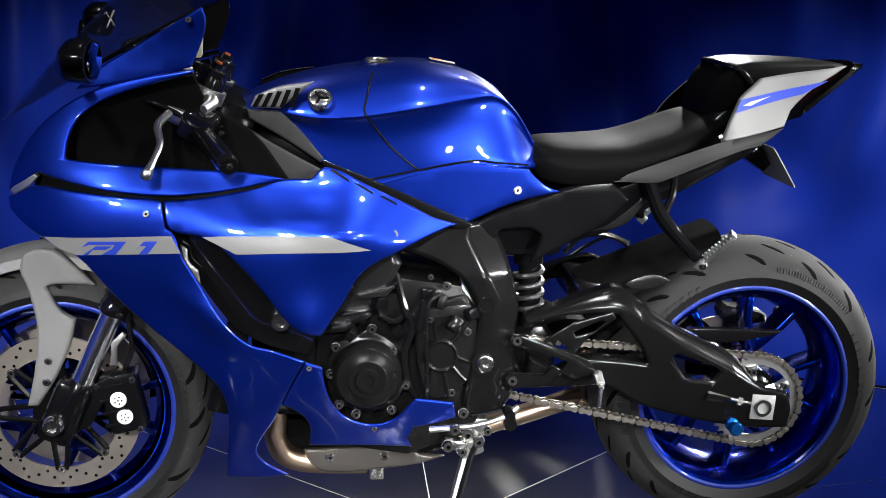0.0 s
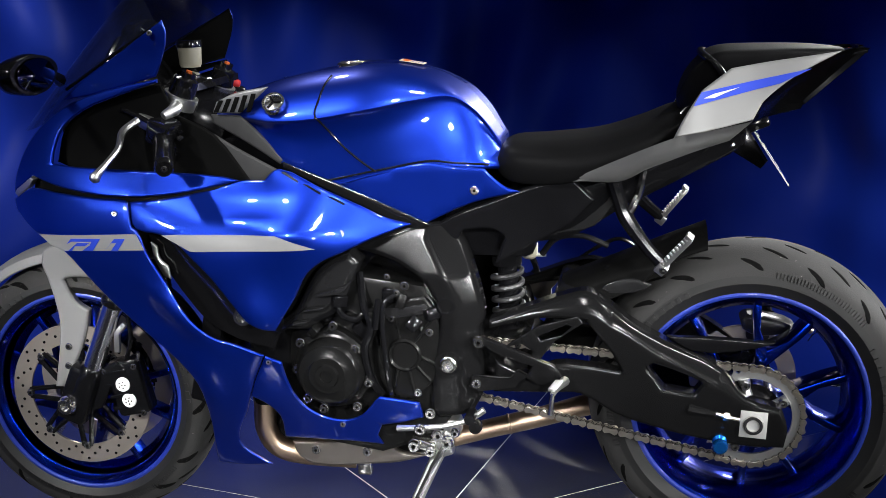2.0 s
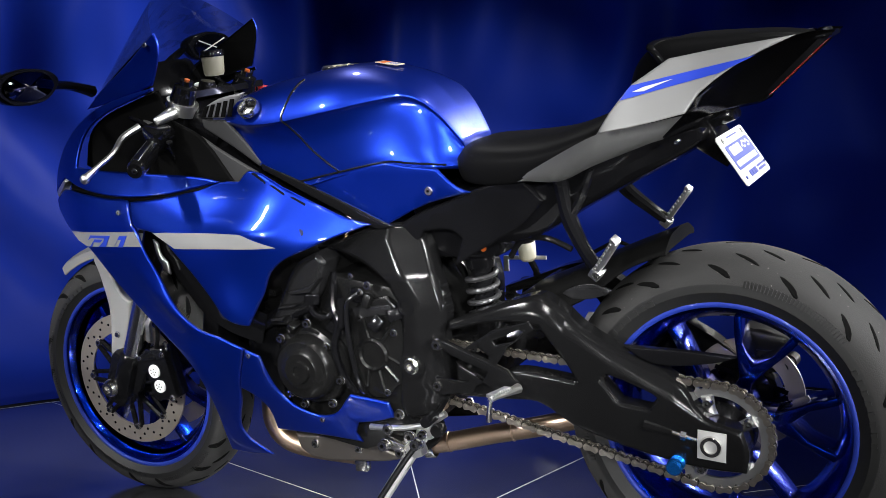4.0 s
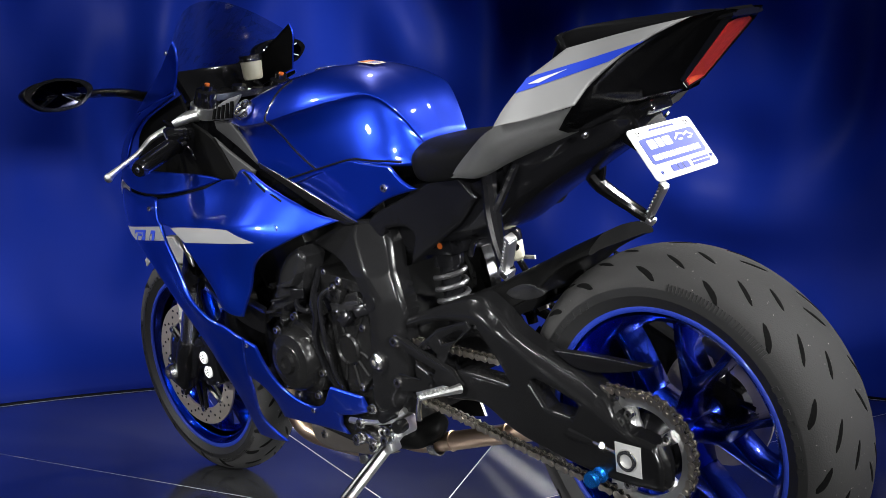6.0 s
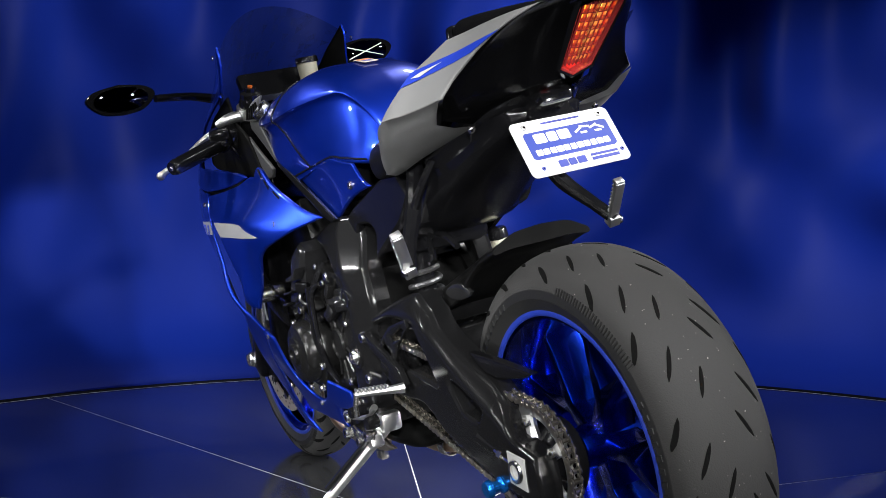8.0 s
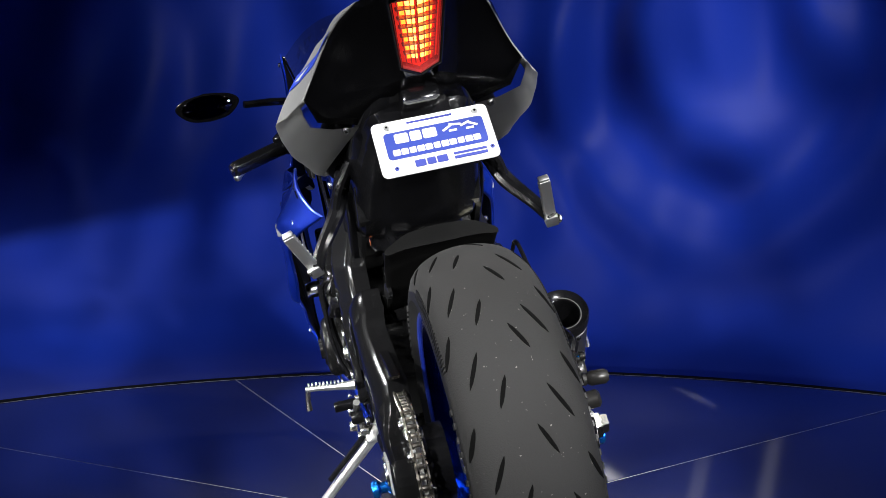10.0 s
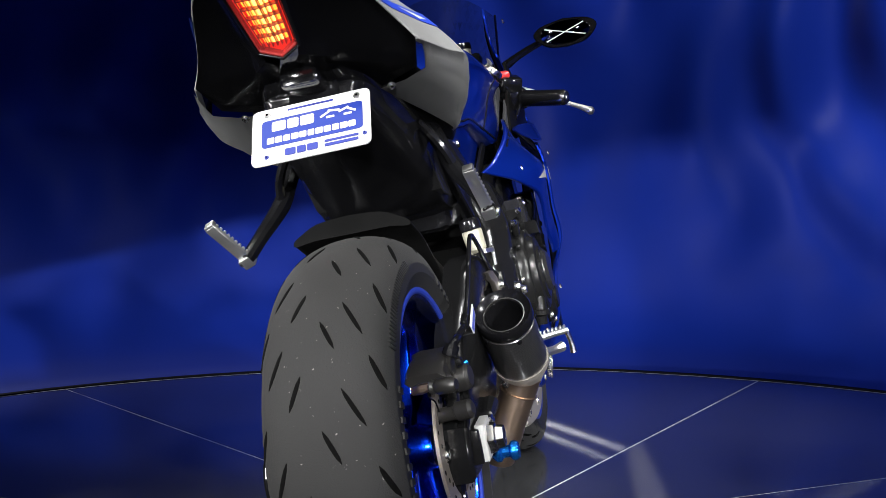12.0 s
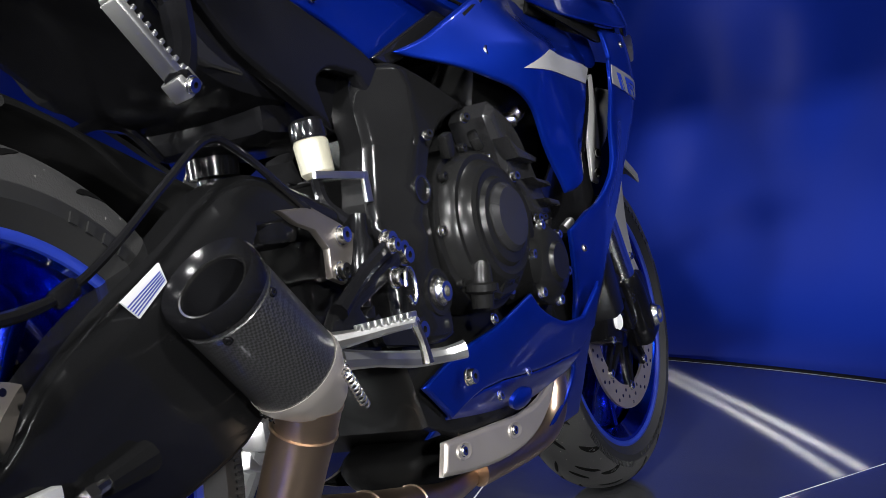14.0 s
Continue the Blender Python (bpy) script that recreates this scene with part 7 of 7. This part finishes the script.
for x, y in ((-0.066, -0.036), (0.080, -0.030), (-0.066, 0.038), (0.070, 0.038)):
    bolt(PLATE @ Vector((x, y, 0.002)), OUT, 0.0035 if y < 0 else 0.006, plate, INK if y < 0 else ALLOY)
part("plate_bracket", prism([(0.62, 0.83), (0.685, 0.872), (0.705, 0.838), (0.728, 0.800), (0.715, 0.785), (0.66, 0.82)], -0.03, 0.045, 0.004), BLACK, BIKE, "black plate bracket")
part("plate_lamp", chunk((0.705, 0.0, 0.872), (0.05, 0.06, 0.03), 0.008, (0, -20, 0)), BLACK, BIKE, "black plate lamp")
for s in (-1, 1):
    bolt((0.655, s * 0.115, 0.845), (0.6, s * 0.2, -0.7), 0.007, BIKE)

# tail lamp: a six-sided lens with two lit columns
TL = Matrix.Translation((0.842, 0.0, 0.954)) @ Matrix((Vector((0, 1, 0)), Vector((0.741, 0, 0.671)), Vector((0.671, 0, -0.741)))).transposed().to_4x4()


def lamp_plate(pts, th, z):
    bm = bmesh.new()
    f = bm.faces.new([bm.verts.new((x, y, z)) for x, y in pts])
    ext = bmesh.ops.extrude_face_region(bm, geom=[f])
    for v in [g for g in ext["geom"] if isinstance(g, bmesh.types.BMVert)]:
        v.co.z += th
    bmesh.ops.bevel(bm, geom=[e for e in bm.edges if abs(e.verts[0].co.z - e.verts[1].co.z) < 1e-6], offset=0.001, segments=1, affect="EDGES")
    bm.transform(TL)
    return bm


SHAPE = [(0, -0.080), (0.026, -0.064), (0.0360, 0.052), (0.033, 0.058), (-0.033, 0.058), (-0.0360, 0.052), (-0.026, -0.064)]
lamp = part("tail_lamp", lamp_plate(SHAPE, 0.004, -0.017), GLOW_RED, BIKE, "red six-sided tail lamp, lit")
part("lens", lamp_plate([(x * 0.96, y * 0.97) for x, y in SHAPE], 0.0012, -0.0028), LENS, lamp, "clear glossy outer lens")
for s in (-1, 1):
    for k in range(7):
        y0, y1 = -0.062 + 0.0160 * k, -0.0478 + 0.0160 * k
        w0, w1 = 0.017 + 0.0012 * k, 0.018 + 0.0012 * k
        part("lit_cell", lamp_plate([(s * 0.002, y0), (s * w0 * 0.6, y0 + 0.002), (s * w1 * 0.6, y1 + 0.002), (s * 0.002, y1)], 0.0015, -0.0128), HOT, lamp, "glowing yellow cell")
        part("lit_cell", lamp_plate([(s * w0 * 0.64, y0 + 0.002), (s * w0, y0 + 0.003), (s * w1, y1 + 0.003), (s * w1 * 0.64, y1 + 0.002)], 0.0015, -0.0128), GLOW, lamp, "glowing amber cell")
        part("lens_rib", lamp_plate([(s * 0.001, y1 + 0.0004), (s * w1 * 1.25, y1 + 0.0026), (s * w1 * 1.25, y1 + 0.0036), (s * 0.001, y1 + 0.0014)], 0.008, -0.0128), RED_LENS, lamp)
    # fins, like the ribs, added to hide the lit cells in side views
    for f in (0.0195, 0.0, 0.0065, 0.0125):
        part("lens_fin", lamp_plate([(s * f, -0.064), (s * f + 0.0012, -0.064), (s * (f * 1.5) + 0.0012, 0.056), (s * (f * 1.5), 0.056)], 0.009, -0.0128), RED_LENS, lamp)
    part("lens_wall", lamp_plate([(0, -0.083), (0, -0.079), (s * 0.0255, -0.063), (s * 0.0350, 0.052), (s * 0.0375, 0.052), (s * 0.028, -0.067)], 0.015, -0.0165), RED_LENS, lamp, "clear red lens rim")
    part("lamp_shroud", lamp_plate([(0, -0.0875), (0, -0.0830), (s * 0.0282, -0.0668), (s * 0.0378, 0.052), (s * 0.0378, 0.0595), (0, 0.0595), (0, 0.068), (s * 0.038, 0.067), (s * 0.0415, 0.053), (s * 0.0315, -0.069)], 0.018, -0.018), BLACK, lamp, "black shroud round the lamp")
# right side: forged alloy bracket, bright fittings
heel = part("master_cylinder_bracket", prism([(0.372, 0.535), (0.318, 0.536), (0.275, 0.518), (0.250, 0.505), (0.262, 0.476), (0.280, 0.454), (0.302, 0.462), (0.300, 0.492), (0.318, 0.512), (0.345, 0.520)], 0.144, 0.154, 0.003), SHIELD, BIKE, "dull alloy bracket below the reservoir")
for x, z in [(0.278, 0.504), (0.288, 0.468)]:
    bolt((x, 0.155, z), (0, 1, 0), 0.0105, heel, h=0.8)
bolt((0.193, 0.168, 0.482), (0, 1, 0), 0.011, BIKE, h=0.8)
for x, z in [(0.107, 0.606), (0.01, 0.628), (-0.113, 0.489), (-0.169, 0.496), (-0.039, 0.424), (-0.149, 0.419)]:
    bolt((x, 0.176, z), (0.3, 1, 0.2), 0.0065, BIKE, h=1.1)
for x, z in [(-0.141, 0.633)]:
    part("bright_fitting", chunk((x, 0.160, z), (0.034, 0.03, 0.016), 0.005, (0, 20, 25)), STEEL, BIKE, "bright steel cable fitting")
    part("bright_fitting", lathe([(0, 0.012), (0.007, 0.012), (0.010, 0.006), (0.010, -0.012), (0, -0.012)], along((x - 0.015, 0.168, z + 0.006), (0.2, 1, 0.5)), 14), STEEL, BIKE)
for x, z in [(0.216, 0.441)]:
    part("return_spring", tube([(x + 0.009 * math.cos(a), 0.190, z + 0.019 * math.sin(a)) for a in [math.tau * k / 12 for k in range(12)]], 0.0026, 7, 2), STEEL, BIKE, "bright wire return spring")
part("brake_strut", tube([(x, 0.178, z) for x, z in [(0.224, 0.488), (0.274, 0.466), (0.311, 0.444), (0.335, 0.429)]], [0.010, 0.008, 0.008, 0.010], 8), SATIN, BIKE, "black footrest strut")
for x, z in [(0.237, 0.486)]:
    bolt((x, 0.188, z), (0, 1, 0), 0.009, BIKE, h=0.9)
# black dots that stand in for the shade in the piston cap holes
for s in (-1, 1):
    for x, z in ((-0.585, 0.345), (-0.574, 0.310)):
        for k in range(6):
            a = math.tau * k / 5
            rr = 0.007 if k < 5 else 0.0
            part("cap_hole", lathe([(0, 0.0008), (0.0017, 0.0008), (0.0017, -0.001), (0, -0.001)], along((x + rr * math.cos(a), s * 0.1283, z + rr * math.sin(a)), (0, s, 0)), 8), BLACK, BIKE)
# side stand hardware
for p, r in (((0.055, -0.185, 0.262), 0.013), ((0.085, -0.175, 0.245), 0.011), ((0.118, -0.165, 0.262), 0.014), ((0.135, -0.17, 0.285), 0.010)):
    bolt(p, (0, -1, 0.1), r, BIKE, h=1.1)
part("stand_switch", chunk((0.07, -0.165, 0.258), (0.05, 0.03, 0.022), 0.005, (0, 15, 0)), STEEL, BIKE, "bright side stand pivot casting")
part("stand_switch", chunk((0.112, -0.158, 0.250), (0.03, 0.03, 0.035), 0.006, (0, -20, 0)), ALLOY, BIKE)
# left controls
part("lever_perch", tube([(-0.405, -0.135, 0.928), (-0.392, -0.160, 0.934), (-0.388, -0.185, 0.930), (-0.400, -0.205, 0.922)], [0.010, 0.013, 0.012, 0.008], 12), ALLOY, BIKE, "bright clutch lever perch")
part("switch_box", chunk((-0.402, -0.200, 0.895), (0.05, 0.05, 0.042), 0.009, (10, 20, -20)), BLACK, BIKE, "black left switch box")
for k in range(4):
    part("switch_key", chunk((-0.382 + 0.004 * k, -0.195 - 0.010 * (k % 2), 0.910 - 0.010 * k), (0.010, 0.012, 0.007), 0.002, (10, 20, -20)), (SATIN, GREYPL)[k % 2], BIKE)
part("switch_box", chunk((-0.398, 0.168, 0.925), (0.05, 0.05, 0.036), 0.008, (-10, 20, 20)), BLACK, BIKE, "black right switch box")
for s in (-1, 1):
    part("cable", tube([(-0.43, s * 0.175, 0.90), (-0.50, s * 0.165, 0.93), (-0.54, s * 0.12, 0.90), (-0.53, s * 0.07, 0.82)], 0.005, 8), BLACK, BIKE)
    part("cable", tube([(-0.41, s * 0.19, 0.895), (-0.395, s * 0.17, 0.85), (-0.43, s * 0.13, 0.80), (-0.46, s * 0.10, 0.74)], 0.004, 8), BLACK, BIKE)
    part("brake_line", tube([(-0.42, s * 0.12, 0.93), (-0.40, s * 0.09, 0.96), (-0.43, s * 0.05, 0.955), (-0.48, s * 0.04, 0.90)], 0.0035, 8), SATIN, BIKE)
part("inner_sleeve", lathe([(0.0292, 0.152), (0.0292, 0.066), (0, 0.066), (0, 0.062), (0.0297, 0.062), (0.0297, 0.152)], along(mbase, mdir), 32), BLACK, muffler, "black inner sleeve of the muffler")
for s in (-1, 1):
    # black disc in the nut stands in for the shaded bore
    part("axle_bore", lathe([(0, 0.0012), (0.0085, 0.0012), (0.0085, -0.004), (0, -0.004)], along((0.7035, s * (0.1585 if s < 0 else 0.1845), 0.32), (0, s, 0)), 20), BLACK, BIKE)
    part("adjuster_nut", lathe([(0, 0.005), (0.006, 0.005), (0.0095, 0.005), (0.0095, -0.005), (0, -0.005)], along((0.655, s * 0.158, 0.3345), (1, 0, -0.2)), 6), STEEL, BIKE)
    part("arm_end_cap", chunk((0.744, s * 0.146, 0.318), (0.012, 0.026, 0.05), 0.004), FRAME, BIKE)

# right-hand front-end parts moved inward to fit the camera's view
for ob in FRONT_END:
    ob.location.y -= 0.026
